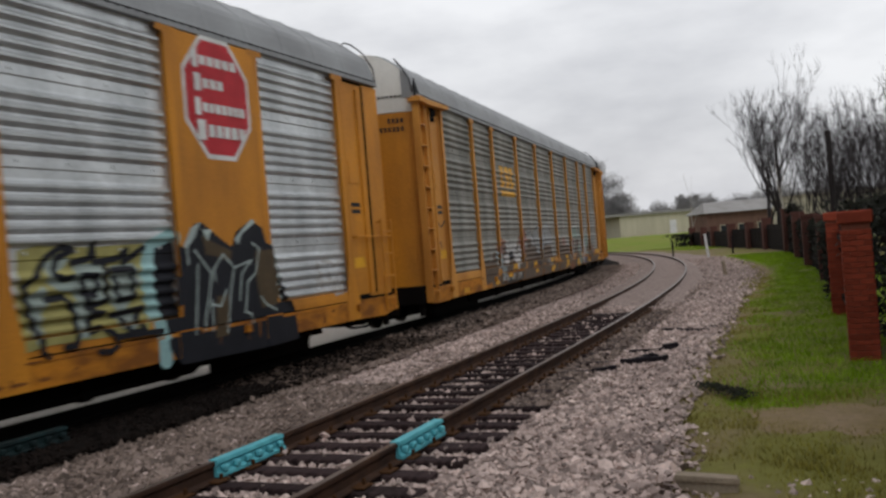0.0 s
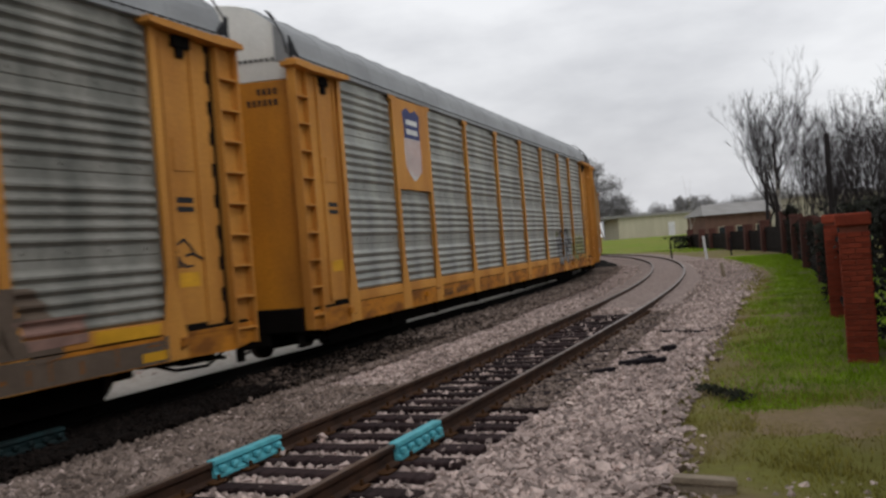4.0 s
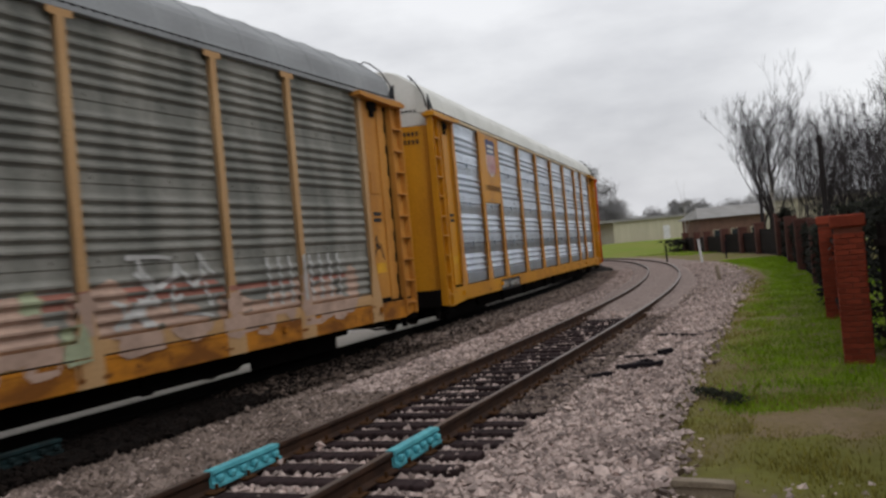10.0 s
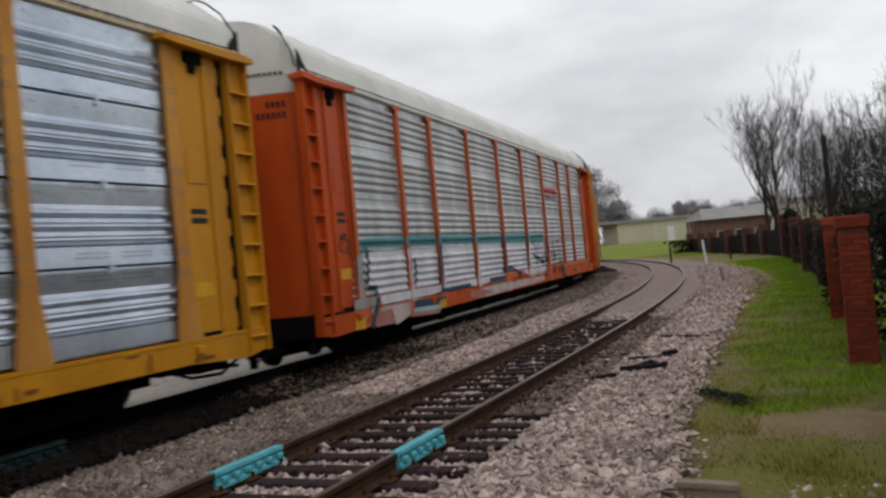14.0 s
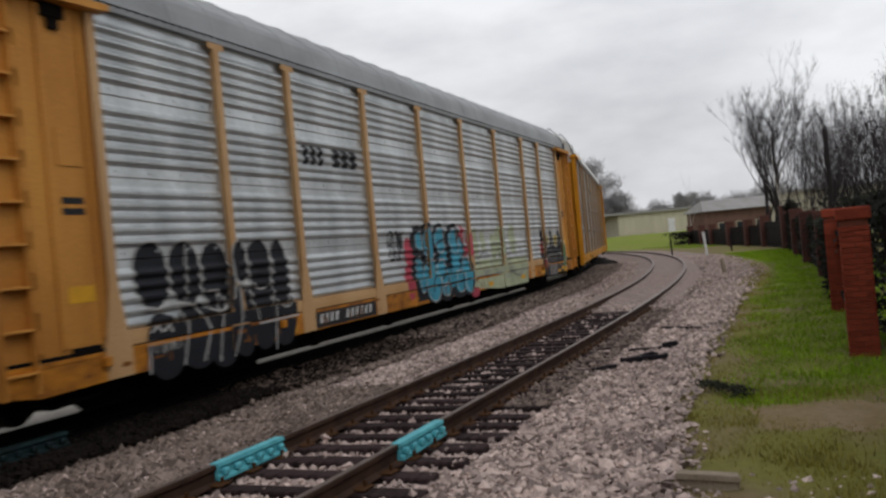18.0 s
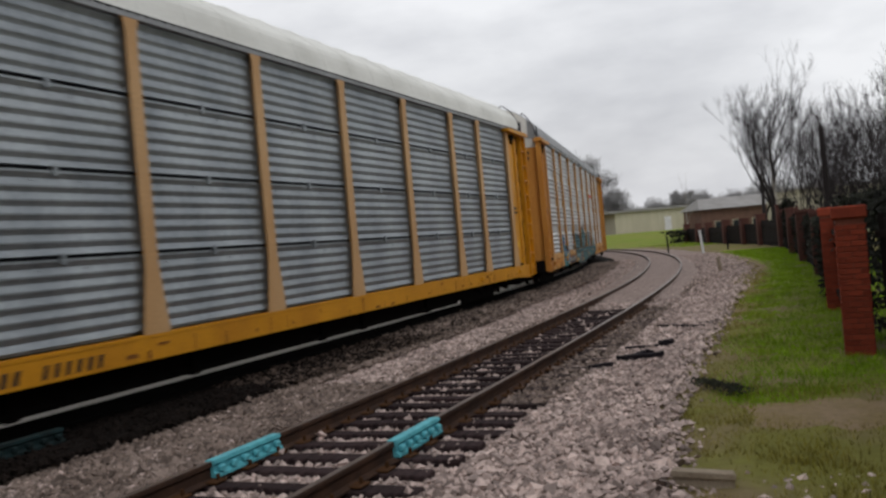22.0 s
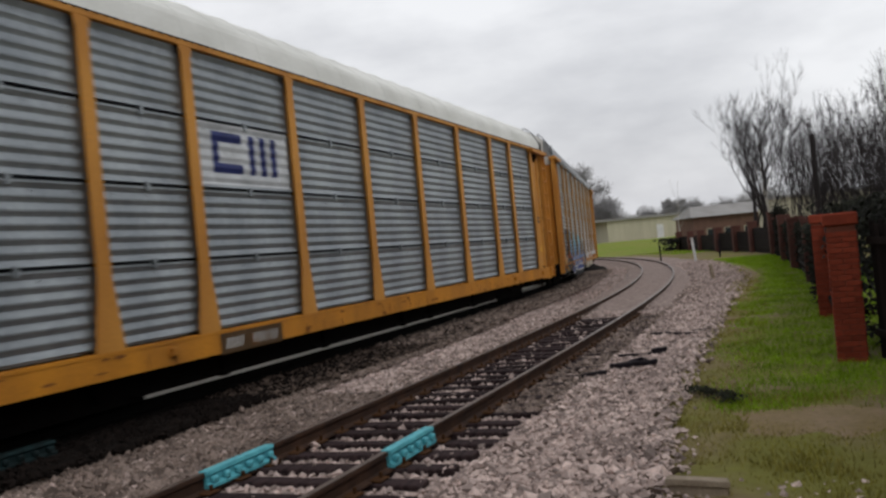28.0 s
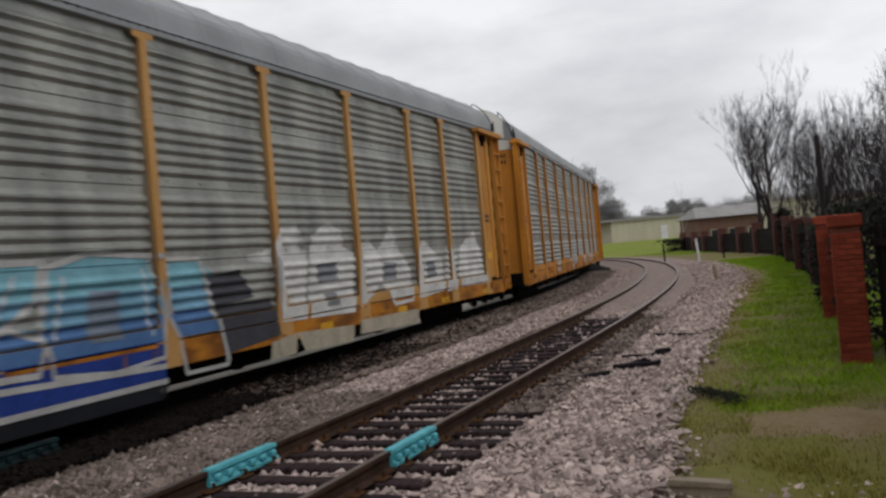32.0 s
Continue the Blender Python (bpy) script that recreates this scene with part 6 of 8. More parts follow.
sprayed(car, k, rings(0.025, (-1.98, 1.90, 0.38, 0.46), (-1.53, 1.81, 0.44, 0.75), (-2.13, 1.12, 0.42, 0.84), (-1.48, 0.93, 0.95, 0.96), (-0.70, 1.89, 0.64, 0.62), (-0.78, 1.09, 0.63, 0.65), (-0.71, 0.68, 0.51, 0.32), (0.21, 1.84, 0.55, 0.66), (0.70, 1.65, 0.33, 0.54), (0.31, 0.81, 0.68, 0.55), (0.97, 0.93, 0.72, 0.91)), CHALK, "graffiti_shine", "pale letter edges", 0.042)
sprayed(car, k, ovals((-1.69, 0.99, 0.40, 0.61)), AQUA, "graffiti_fill", "aqua inner bubble", 0.05)
sprayed(car, k, stroke([(-1.02, 1.74), (-0.68, 1.86), (-0.39, 1.90)], 0.05) + stroke([(-1.89, 1.61), (-1.80, 1.48), (-1.90, 1.37)], 0.05) + stroke([(-1.51, 0.69), (-1.44, 0.96), (-1.34, 1.02)], 0.05) + stroke([(-0.91, 0.95), (-0.64, 1.04), (-0.31, 1.05)], 0.05) + stroke([(0.59, 1.08), (0.51, 0.76)], 0.05) + stroke([(-2.28, 0.81), (-1.55, 0.82), (-0.46, 0.79), (1.15, 0.83)], 0.05) + stroke([(-1.90, 1.39), (-1.74, 1.82)], 0.05) + stroke([(-0.69, 1.45), (-0.54, 1.37)], 0.05) + stroke([(-0.09, 1.79), (-0.02, 1.08)], 0.05) + stroke([(-0.32, 1.73), (-0.27, 1.34), (-0.10, 0.93)], 0.05), INK, "graffiti_line", "black letter lines", 0.06)
sprayed(car, k, [[(1.59, 1.30), (6.86, 1.17), (6.74, 0.64), (1.44, 0.88)], [(1.32, 0.85), (6.76, 0.72), (6.68, 0.35), (3.72, 0.37), (1.32, 0.55)]] + ovals((1.96, 1.77, 0.45, 0.80), (2.62, 1.78, 0.37, 0.65), (3.55, 1.59, 0.56, 0.79), (4.17, 1.72, 0.85, 0.93), (5.47, 1.77, 0.69, 0.89)), MINT, "graffiti_fill", "pale green letters", 0.005)
sprayed(car, k, rings(0.04, (1.95, 1.68, 0.46, 0.98), (2.60, 1.18, 1.00, 0.55), (3.60, 1.29, 0.75, 0.89), (4.38, 1.23, 0.82, 1.14), (5.61, 1.15, 1.42, 0.99)) + stroke([(1.59, 0.86), (3.80, 0.82), (6.78, 0.76)], 0.03) + stroke([(2.20, 0.84), (2.74, 1.07)], 0.03) + stroke([(4.64, 1.00), (5.03, 0.75)], 0.03), SILVER, "graffiti_line", "grey letter lines", 0.02)
sprayed(car, k, [[(9.49, 1.81), (9.97, 1.83), (9.93, 1.44), (9.50, 1.48)], [(10.69, 1.79), (11.18, 1.79), (11.13, 1.41), (10.74, 1.37)]], P("mustard_spray", (0.42, 0.33, 0.06)), "graffiti_haze", "mustard yellow haze", 0.003)
sprayed(car, k, [[(8.84, 1.98), (9.04, 2.05), (9.29, 1.95), (9.41, 1.64), (9.27, 0.39), (8.68, 0.46)], [(9.41, 1.64), (9.55, 1.41), (9.83, 1.36), (9.99, 1.46), (9.86, 0.37), (9.27, 0.39)], [(9.99, 1.46), (10.16, 1.91), (10.37, 2.07), (10.57, 1.89), (10.74, 1.34), (10.61, 0.35), (9.86, 0.37)], [(10.74, 1.34), (11.13, 1.36), (11.09, 0.50), (10.61, 0.35)], [(11.13, 1.36), (11.26, 1.81), (11.51, 2.03), (11.76, 1.84), (11.83, 1.51), (11.68, 0.40), (11.08, 0.45)]], INK, "graffiti_fill", "black bubble letters", 0.006)
sprayed(car, k, ovals((8.93, 1.38, 0.37, 0.50), (9.12, 0.85, 0.38, 0.38)), BRICK_SPRAY, "graffiti_fill", "rust red bubbles", 0.016)
sprayed(car, k, [[(11.83, 1.51), (12.10, 1.33), (12.10, 0.89), (12.02, 0.60), (11.68, 0.40)]], GREEN_SPRAY, "graffiti_fill", "dark green bubble", 0.018)
sprayed(car, k, [[(9.64, 0.77), (10.56, 0.75), (10.52, 0.39), (9.49, 0.39)]], P("ash_spray", (0.16, 0.15, 0.14)), "graffiti_wash", "ash grey drips on the sill", 0.02)
sprayed(car, k, stroke([(8.81, 1.73), (8.91, 1.97), (9.14, 2.05), (9.34, 1.91), (9.43, 1.59), (9.40, 1.51)], 0.045) + stroke([(9.99, 1.46), (10.13, 1.91), (10.37, 2.07), (10.57, 1.89), (10.74, 1.37)], 0.045) + stroke([(11.13, 1.41), (11.27, 1.86), (11.52, 2.06), (11.76, 1.86), (11.84, 1.54)], 0.045) + stroke([(11.56, 1.50), (11.84, 1.56), (12.10, 1.38), (12.12, 0.88), (11.99, 0.57)], 0.045) + stroke([(9.10, 1.62), (9.21, 1.27), (9.44, 1.44)], 0.045) + stroke([(8.98, 1.00), (9.23, 1.00), (9.34, 0.73)], 0.045) + stroke([(9.55, 1.41), (9.68, 1.03), (9.71, 0.87)], 0.028) + stroke([(9.88, 1.28), (9.72, 0.94)], 0.028) + stroke([(10.01, 1.13), (10.10, 0.86)], 0.028) + stroke([(10.01, 1.39), (10.23, 1.20), (10.35, 0.85)], 0.028) + stroke([(10.49, 1.22), (10.55, 0.87)], 0.028) + stroke([(10.73, 1.29), (10.92, 0.87)], 0.028) + stroke([(11.11, 1.21), (11.33, 1.21), (11.14, 0.90)], 0.028) + stroke([(11.39, 1.07), (11.62, 1.13), (11.74, 0.82), (11.52, 0.64), (11.43, 0.81)], 0.028) + stroke([(9.70, 0.78), (9.58, 0.42)], 0.028) + stroke([(9.96, 0.77), (9.89, 0.41)], 0.028) + stroke([(10.40, 0.80), (10.23, 0.39)], 0.028) + stroke([(10.60, 0.79), (10.52, 0.39)], 0.028) + stroke([(10.98, 0.77), (10.99, 0.56)], 0.028) + stroke([(11.26, 0.73), (11.19, 0.43)], 0.028) + rings(0.03, (10.38, 1.57, 0.25, 0.28)), CHALK, "graffiti_line", "white outlines", 0.04)
sprayed(car, k, [[(10.67, 0.54), (11.09, 0.53), (11.09, 0.42), (10.66, 0.44)], [(11.68, 0.60), (12.06, 0.59), (12.03, 0.40), (11.66, 0.42)]], YEL_PAINT, "reflector", "yellow reflective plates", 0.05)
sill_plate(car, k, -7.1, -4.65)
reflectors(car, k, 2)

# clean grey car
car, k = car_with(dict(kind="new", bare_end=True, paint=YELLOW_NEW, panel=GALV_GREY, roof=ROOF_WHITE, eave=ROOF_GREY, posts=FADED, label="yellow auto rack car with clean dull grey panels"))
end_strip(car, 0.3, 1.37, 5.06, 5.19, BLUE_PAINT, "end_bar", "navy bar across the white end")
end_strip(car, 0.45, 1.15, 3.33, 3.46, SLOT_DARK, "door_slot", "dark slot in the end door")
sill_plate(car, k, -7.4, -5.2, dark=False)

# spiky teal piece
car, k = car_with(dict(paint=TAN, panel=GALV_LIGHT, roof=ROOF_GREY, tag_rear=BLACK_PAINT, posts=WARM_POST, label="yellow auto rack car with spiky teal graffiti"))
sprayed(car, k, [[(-8.92, 1.39), (-8.47, 1.31), (-7.23, 1.21), (-7.11, 1.12), (-7.18, 0.57), (-7.52, 0.46), (-8.57, 0.43), (-9.02, 0.47)]] + ovals((-8.77, 1.37, 0.67, 0.62), (-8.41, 1.40, 0.45, 0.58), (-8.09, 1.33, 0.48, 0.59)), SKY_BLUE, "graffiti_fill", "sky blue letter forms", 0.004)
sprayed(car, k, [[(-8.97, 0.90), (-8.58, 1.00), (-8.49, 0.44), (-9.02, 0.47)], [(-8.39, 0.62), (-7.78, 0.62), (-7.62, 0.42), (-8.33, 0.41)]] + stroke([(-8.70, 1.36), (-8.61, 1.10), (-8.60, 0.53)], 0.16), TEAL, "graffiti_fill", "dark teal patches", 0.012)
sprayed(car, k, [[(-8.05, 0.95), (-7.55, 0.95), (-7.63, 0.72), (-8.00, 0.69)], [(-8.03, 0.76), (-7.43, 0.77), (-7.54, 0.68), (-7.96, 0.65)]] + ovals((-7.49, 1.29, 0.34, 0.14)), YEL_PAINT, "graffiti_patch", "yellow patches", 0.02)
sprayed(car, k, rings(0.05, (-8.44, 1.46, 0.25, 0.41), (-8.08, 1.39, 0.39, 0.50)) + ovals((-8.41, 1.39, 0.13, 0.21), (-8.16, 1.36, 0.17, 0.21)) + stroke([(-8.09, 1.00), (-7.63, 1.11), (-7.33, 1.01)], 0.07) + stroke([(-7.54, 1.07), (-7.47, 0.66)], 0.07) + stroke([(-8.47, 1.34), (-8.39, 0.94)], 0.07) + stroke([(-7.71, 1.19), (-7.28, 1.22)], 0.07) + stroke([(-7.31, 1.08), (-7.17, 0.63)], 0.07), DEEP_BLUE, "graffiti_line", "dark blue outlines", 0.026)
sprayed(car, k, stroke([(-8.75, 1.27), (-8.63, 0.94)], 0.04) + stroke([(-7.87, 0.66), (-7.38, 0.77)], 0.04) + stroke([(-8.50, 1.09), (-8.43, 0.92)], 0.04), PALE_TEAL, "graffiti_shine", "pale highlights", 0.036)
sprayed(car, k, [[(-4.78, 2.02), (-4.61, 1.88), (-4.34, 1.61), (-4.48, 1.39), (-4.80, 1.61)], [(-4.04, 2.27), (-3.79, 2.00), (-3.49, 1.72), (-3.57, 1.60), (-4.08, 1.59), (-4.18, 1.95)], [(-5.01, 1.20), (-4.42, 1.16), (-4.01, 1.00), (-4.36, 0.84), (-4.66, 0.95), (-4.99, 1.04)], [(-2.75, 2.09), (-2.61, 2.06), (-2.66, 1.58), (-2.90, 1.66)], [(-2.44, 2.06), (-2.31, 2.05), (-2.33, 1.57), (-2.53, 1.54)], [(-1.86, 1.88), (-1.64, 1.90), (-1.63, 1.60), (-1.92, 1.55)], [(-1.14, 2.20), (-0.98, 1.85), (-0.64, 1.55), (-1.25, 1.62)], [(0.60, 2.33), (0.73, 2.29), (0.81, 1.87), (0.44, 1.88)], [(1.84, 2.16), (1.99, 2.16), (1.90, 1.80), (1.70, 1.81)], [(2.37, 2.20), (2.54, 2.18), (2.45, 1.78), (2.23, 1.79)], [(2.97, 1.94), (3.84, 1.66), (2.89, 1.60)], [(5.15, 1.75), (5.90, 1.92), (5.69, 1.69), (4.84, 1.58)]], INK, "graffiti_edge", "black spiky horns", 0.005)
sprayed(car, k, [[(-4.47, 1.47), (-3.91, 1.62), (-2.95, 1.69), (-1.63, 1.60), (-1.61, 0.21), (-3.43, 0.37), (-4.42, 0.50), (-4.46, 0.87), (-4.01, 1.00), (-4.47, 1.16)], [(-1.63, 1.60), (-1.27, 1.89), (-0.53, 1.73), (0.03, 2.00), (0.73, 1.95), (1.23, 1.66), (1.23, 0.38), (-0.67, 0.26), (-1.68, 0.22)], [(1.23, 1.66), (1.86, 1.80), (2.67, 1.61), (3.83, 1.61), (4.25, 1.33), (5.64, 1.50), (6.29, 1.24), (6.41, 0.60), (5.35, 0.44), (3.30, 0.46), (1.23, 0.36)]], INK, "graffiti_edge", "black letter shadow", 0.009)
sprayed(car, k, [[(-4.37, 1.44), (-3.91, 1.57), (-2.96, 1.65), (-2.74, 1.49), (-3.09, 1.26), (-2.94, 1.06), (-4.00, 1.06), (-4.31, 1.18)], [(-3.97, 0.95), (-2.96, 0.97), (-1.83, 0.94), (-1.95, 0.32), (-3.43, 0.42), (-4.26, 0.54), (-4.26, 0.80)], [(-2.94, 1.41), (-2.34, 1.50), (-1.72, 1.50), (-1.82, 1.01), (-2.82, 1.05)], [(-1.43, 1.49), (-0.54, 1.66), (0.01, 1.89), (0.62, 1.88), (1.11, 1.55), (1.11, 1.12), (-0.35, 1.00), (-1.44, 1.05)], [(-1.46, 0.98), (-0.20, 0.92), (1.09, 1.03), (1.05, 0.46), (-0.66, 0.33), (-1.51, 0.32)], [(1.42, 1.62), (2.55, 1.56), (3.69, 1.55), (3.94, 1.08), (2.74, 0.98), (1.39, 1.07)], [(1.37, 0.98), (2.94, 0.90), (4.04, 0.99), (3.99, 0.53), (3.08, 0.52), (1.31, 0.45)], [(4.29, 1.28), (5.62, 1.44), (6.13, 1.20), (6.22, 0.66), (4.25, 0.53)]], P("deep_teal_spray", (0.055, 0.15, 0.16)), "graffiti_fill", "deep teal angular letters", 0.016)
sprayed(car, k, stroke([(-3.93, 2.12), (-3.61, 1.69)], 0.05) + stroke([(-3.56, 1.66), (-3.19, 1.73)], 0.05) + stroke([(-3.74, 1.28), (-3.65, 1.12)], 0.05) + stroke([(-3.04, 1.20), (-2.90, 0.97)], 0.05) + stroke([(-2.81, 1.09), (-2.45, 0.93)], 0.05) + stroke([(-3.78, 0.72), (-2.87, 0.74)], 0.05) + stroke([(-1.35, 1.52), (-1.06, 1.43)], 0.05) + stroke([(-1.01, 2.06), (-0.70, 1.66)], 0.05) + stroke([(-0.73, 1.13), (-0.71, 0.85)], 0.05) + stroke([(0.05, 1.67), (0.03, 1.34)], 0.05) + stroke([(0.74, 1.57), (1.22, 1.62)], 0.05) + stroke([(1.38, 1.46), (1.39, 1.07)], 0.05) + stroke([(1.70, 1.09), (1.71, 0.73)], 0.05) + stroke([(1.73, 1.69), (2.36, 1.70)], 0.05) + stroke([(4.57, 1.54), (5.36, 1.51)], 0.05) + stroke([(5.63, 1.46), (5.59, 0.80)], 0.05) + stroke([(3.25, 1.21), (3.42, 0.94)], 0.05) + stroke([(3.87, 0.82), (3.57, 0.58)], 0.05) + stroke([(-2.13, 1.20), (-2.18, 0.91)], 0.05) + stroke([(-0.38, 0.86), (0.14, 0.89)], 0.05) + stroke([(2.96, 1.90), (3.37, 1.67)], 0.05), PALE_TEAL, "graffiti_line", "pale teal highlights", 0.03)
sprayed(car, k, stroke([(-3.34, 1.56), (-3.01, 1.35), (-3.32, 1.00)], 0.05) + stroke([(-1.09, 1.30), (-0.48, 1.19), (-1.06, 0.67)], 0.05) + stroke([(-0.16, 1.09), (0.45, 0.68)], 0.05) + stroke([(-2.64, 1.33), (-2.62, 0.75)], 0.05) + stroke([(-3.98, 0.88), (-2.46, 0.86)], 0.05) + stroke([(1.98, 1.43), (2.48, 0.83)], 0.05) + stroke([(5.00, 1.20), (5.12, 0.64)], 0.05), INK, "graffiti_line", "black letter lines", 0.036)
sprayed(car, k, [[(-5.03, 1.40), (-4.63, 1.40), (-4.50, 1.25), (-4.91, 1.25)], [(-2.22, 0.74), (-1.97, 0.72), (-2.07, 0.40), (-2.29, 0.36)], [(0.78, 1.34), (1.06, 1.32), (1.06, 1.05), (0.77, 1.11)], [(3.10, 1.55), (3.46, 1.58), (3.78, 0.96), (3.44, 1.02)], [(-2.04, 1.78), (-1.87, 1.81), (-1.94, 1.58), (-2.12, 1.62)]], PINK_PAINT, "graffiti_patch", "pink flecks", 0.044)
sprayed(car, k, [[(-3.97, 0.59), (-3.49, 0.58), (-3.51, 0.46), (-3.99, 0.47)], [(-1.47, 0.54), (-1.01, 0.53), (-1.04, 0.40), (-1.49, 0.42)], [(1.60, 0.66), (2.07, 0.66), (2.04, 0.54), (1.57, 0.54)]], YEL_PAINT, "reflector", "yellow reflective plates", 0.05)
sprayed(car, k, scribble(-5.6, -4.8, 0.9, 1.6, 10, 0.06, 81), CHALK, "graffiti_tag", "white tag", 0.006)
sprayed(car, k, bars(4.6, 7.0, 3.62, 3.8, 8, 0.15), RED_PAINT, "emblem_marks", "red lettering bars", 0.005)
sill_plate(car, k, -6.95, -4.7, letter=CHALK)
reflectors(car, k, 3)

# tan car with a dark blue emblem
car, k = car_with(dict(kind="new", paint=TAN, door=TAN, panel=GALV_GREY, roof=ROOF_WHITE, eave=TAN, sill=YELLOW, tag=BLACK_PAINT, label="tan auto rack car with grey panels and dark blue emblem"))
sprayed(car, k, [rect(-7.1, -4.55, 3.06, 4.06)], P("pale_emblem_field", (0.55, 0.57, 0.58)), "emblem_field", "pale emblem field", 0.004)
sprayed(car, k, [rect(-6.75, -5.95, 3.74, 3.9), rect(-6.75, -6.58, 3.41, 3.74), rect(-6.75, -5.95, 3.25, 3.41), rect(-5.75, -5.58, 3.25, 3.9), rect(-5.42, -5.25, 3.25, 3.9), rect(-5.09, -4.92, 3.25, 3.9)], BLUE_PAINT, "emblem", "dark blue bent bars", 0.012)
sill_plate(car, k, -7.1, -5.35, dark=False, letter=CHALK)
sprayed(car, k, [rect(-7.1, -5.35, 0.48, 0.79)], mat("brown_number_board", (0.09, 0.05, 0.02), 0.7), "number_board", "dark brown number board", 0.002)

# blue and white lettered car
car, k = car_with(dict(paint=TAN, door=YELLOW, panel=GALV, roof=ROOF_GREY, tag=BLACK_PAINT, posts=WARM_POST, label="yellow auto rack car with blue and white graffiti"))
sprayed(car, k, [[(-11.20, 2.16), (-10.90, 2.03), (-10.50, 2.19), (-10.32, 1.73), (-10.48, 0.85), (-11.34, 0.79)]], P("smoky_grey_spray", (0.12, 0.12, 0.105)), "graffiti_fill", "smoky grey block letters", 0.006)
sprayed(car, k, [[(-10.33, 2.19), (-9.43, 2.26), (-8.16, 2.14), (-8.26, 0.69), (-8.41, 0.31), (-10.51, 0.59), (-10.39, 1.38), (-9.91, 1.57), (-9.90, 1.94)], [(-6.75, 2.20), (-5.83, 2.18), (-6.08, 1.65), (-6.53, 0.95), (-6.70, 1.20), (-6.50, 1.80)], [(-7.59, 0.21), (-7.22, 0.49), (-4.57, 0.30), (-1.55, 0.24), (-1.65, 0.05), (-4.61, 0.07), (-7.27, 0.13)], [(-10.75, 1.98), (-10.67, 2.17), (-10.43, 2.27), (-10.15, 2.18), (-10.01, 2.06), (-10.39, 2.12), (-10.58, 1.97)]], INK, "graffiti_edge", "black letter backing", 0.008)
sprayed(car, k, stroke([(-10.90, 2.03), (-10.73, 2.15), (-10.49, 2.28), (-10.32, 2.28), (-10.01, 2.09), (-9.76, 2.27), (-9.50, 2.27), (-9.09, 2.13), (-8.93, 2.28), (-8.63, 2.25)], 0.05), CHALK, "graffiti_line", "thin white edge", 0.02)
sprayed(car, k, word("RIPYRO", -10.39, -8.45, 0.93, 1.24, 0.06), BRICK_SPRAY, "graffiti_tag", "rust red tag letters", 0.028)
sprayed(car, k, scribble(-9.73, -8.58, 1.48, 1.70, 5, 0.05, 92), BRICK_SPRAY, "graffiti_tag", "rust red scrawl", 0.028)
tall = [[(-8.14, 2.11), (-7.27, 2.09), (-6.68, 2.01), (-6.59, 1.56), (-6.97, 1.30), (-6.35, 0.68), (-7.21, 0.50), (-7.34, 0.97), (-7.43, 0.69), (-7.63, 0.27), (-8.37, 0.31)], [(-6.22, 0.85), (-5.91, 1.64), (-5.67, 2.05), (-5.29, 2.14), (-4.93, 2.00), (-4.78, 1.38), (-4.50, 0.64), (-5.17, 0.64), (-5.32, 0.89), (-5.69, 0.89), (-5.85, 0.66)], [(-4.66, 2.02), (-3.44, 1.99), (-3.61, 1.53), (-4.03, 1.26), (-3.54, 1.08), (-3.69, 0.70), (-4.56, 0.71), (-4.41, 1.15), (-4.39, 1.64)], [(-3.38, 1.92), (-2.69, 2.09), (-1.65, 1.99), (-1.50, 1.34), (-1.57, 0.61), (-2.50, 0.54), (-3.47, 0.64), (-3.57, 1.31)], [(-1.28, 1.94), (-0.57, 1.92), (-0.42, 1.19), (-0.22, 0.66), (-0.19, 0.31), (-1.14, 0.32), (-1.23, 0.83), (-1.44, 1.17)]]
clip = lambda polys, a, b: [[(u, min(max(z, a), b)) for u, z in p] for p in polys if max(z for _, z in p) > a + .02 and min(z for _, z in p) < b - .02]
sprayed(car, k, [[(-7.28, 0.73), (-6.21, 0.91), (-4.45, 0.91), (-1.50, 0.89), (-1.60, 0.29), (-4.56, 0.34), (-7.03, 0.41)], [(-8.32, 0.86), (-7.41, 0.81), (-7.63, 0.27), (-8.36, 0.31)]], DEEP_BLUE, "graffiti_fill", "deep blue letter shade", 0.011)
sprayed(car, k, [rect(-13.5, -7.9, 0.43, 0.79), rect(-7.9, -4.0, 0.45, 0.62)], P("sooty_sill_spray", (0.03, 0.027, 0.022)), "graffiti_wash", "sooty black wash on the sill", 0.004)
sprayed(car, k, clip(tall, 1.55, 2.4), P("dusk_aqua_spray", (0.22, 0.46, 0.54)), "graffiti_fill", "aqua letter tops", 0.014)
sprayed(car, k, clip(tall, 1.2, 1.55), P("mid_blue_spray", (0.19, 0.38, 0.52)), "graffiti_fill", "mid blue letter middles", 0.014)
sprayed(car, k, clip(tall, 0.84, 1.2), P("dusk_blue_spray", (0.09, 0.19, 0.40)), "graffiti_fill", "dusky blue letter feet", 0.014)
for letter in tall:
    sprayed(car, k, stroke(letter + letter[:1], 0.06), CHALK, "graffiti_line", "white letter outline", 0.026)
sprayed(car, k, [[(-7.21, 0.55), (-4.50, 0.67), (-1.57, 0.61), (-1.60, 0.29), (-4.56, 0.34), (-7.03, 0.41)], [(-8.32, 0.65), (-7.52, 0.68), (-7.62, 0.35), (-8.32, 0.38)]], DEEP_BLUE, "graffiti_fill", "deep blue letter feet", 0.022)
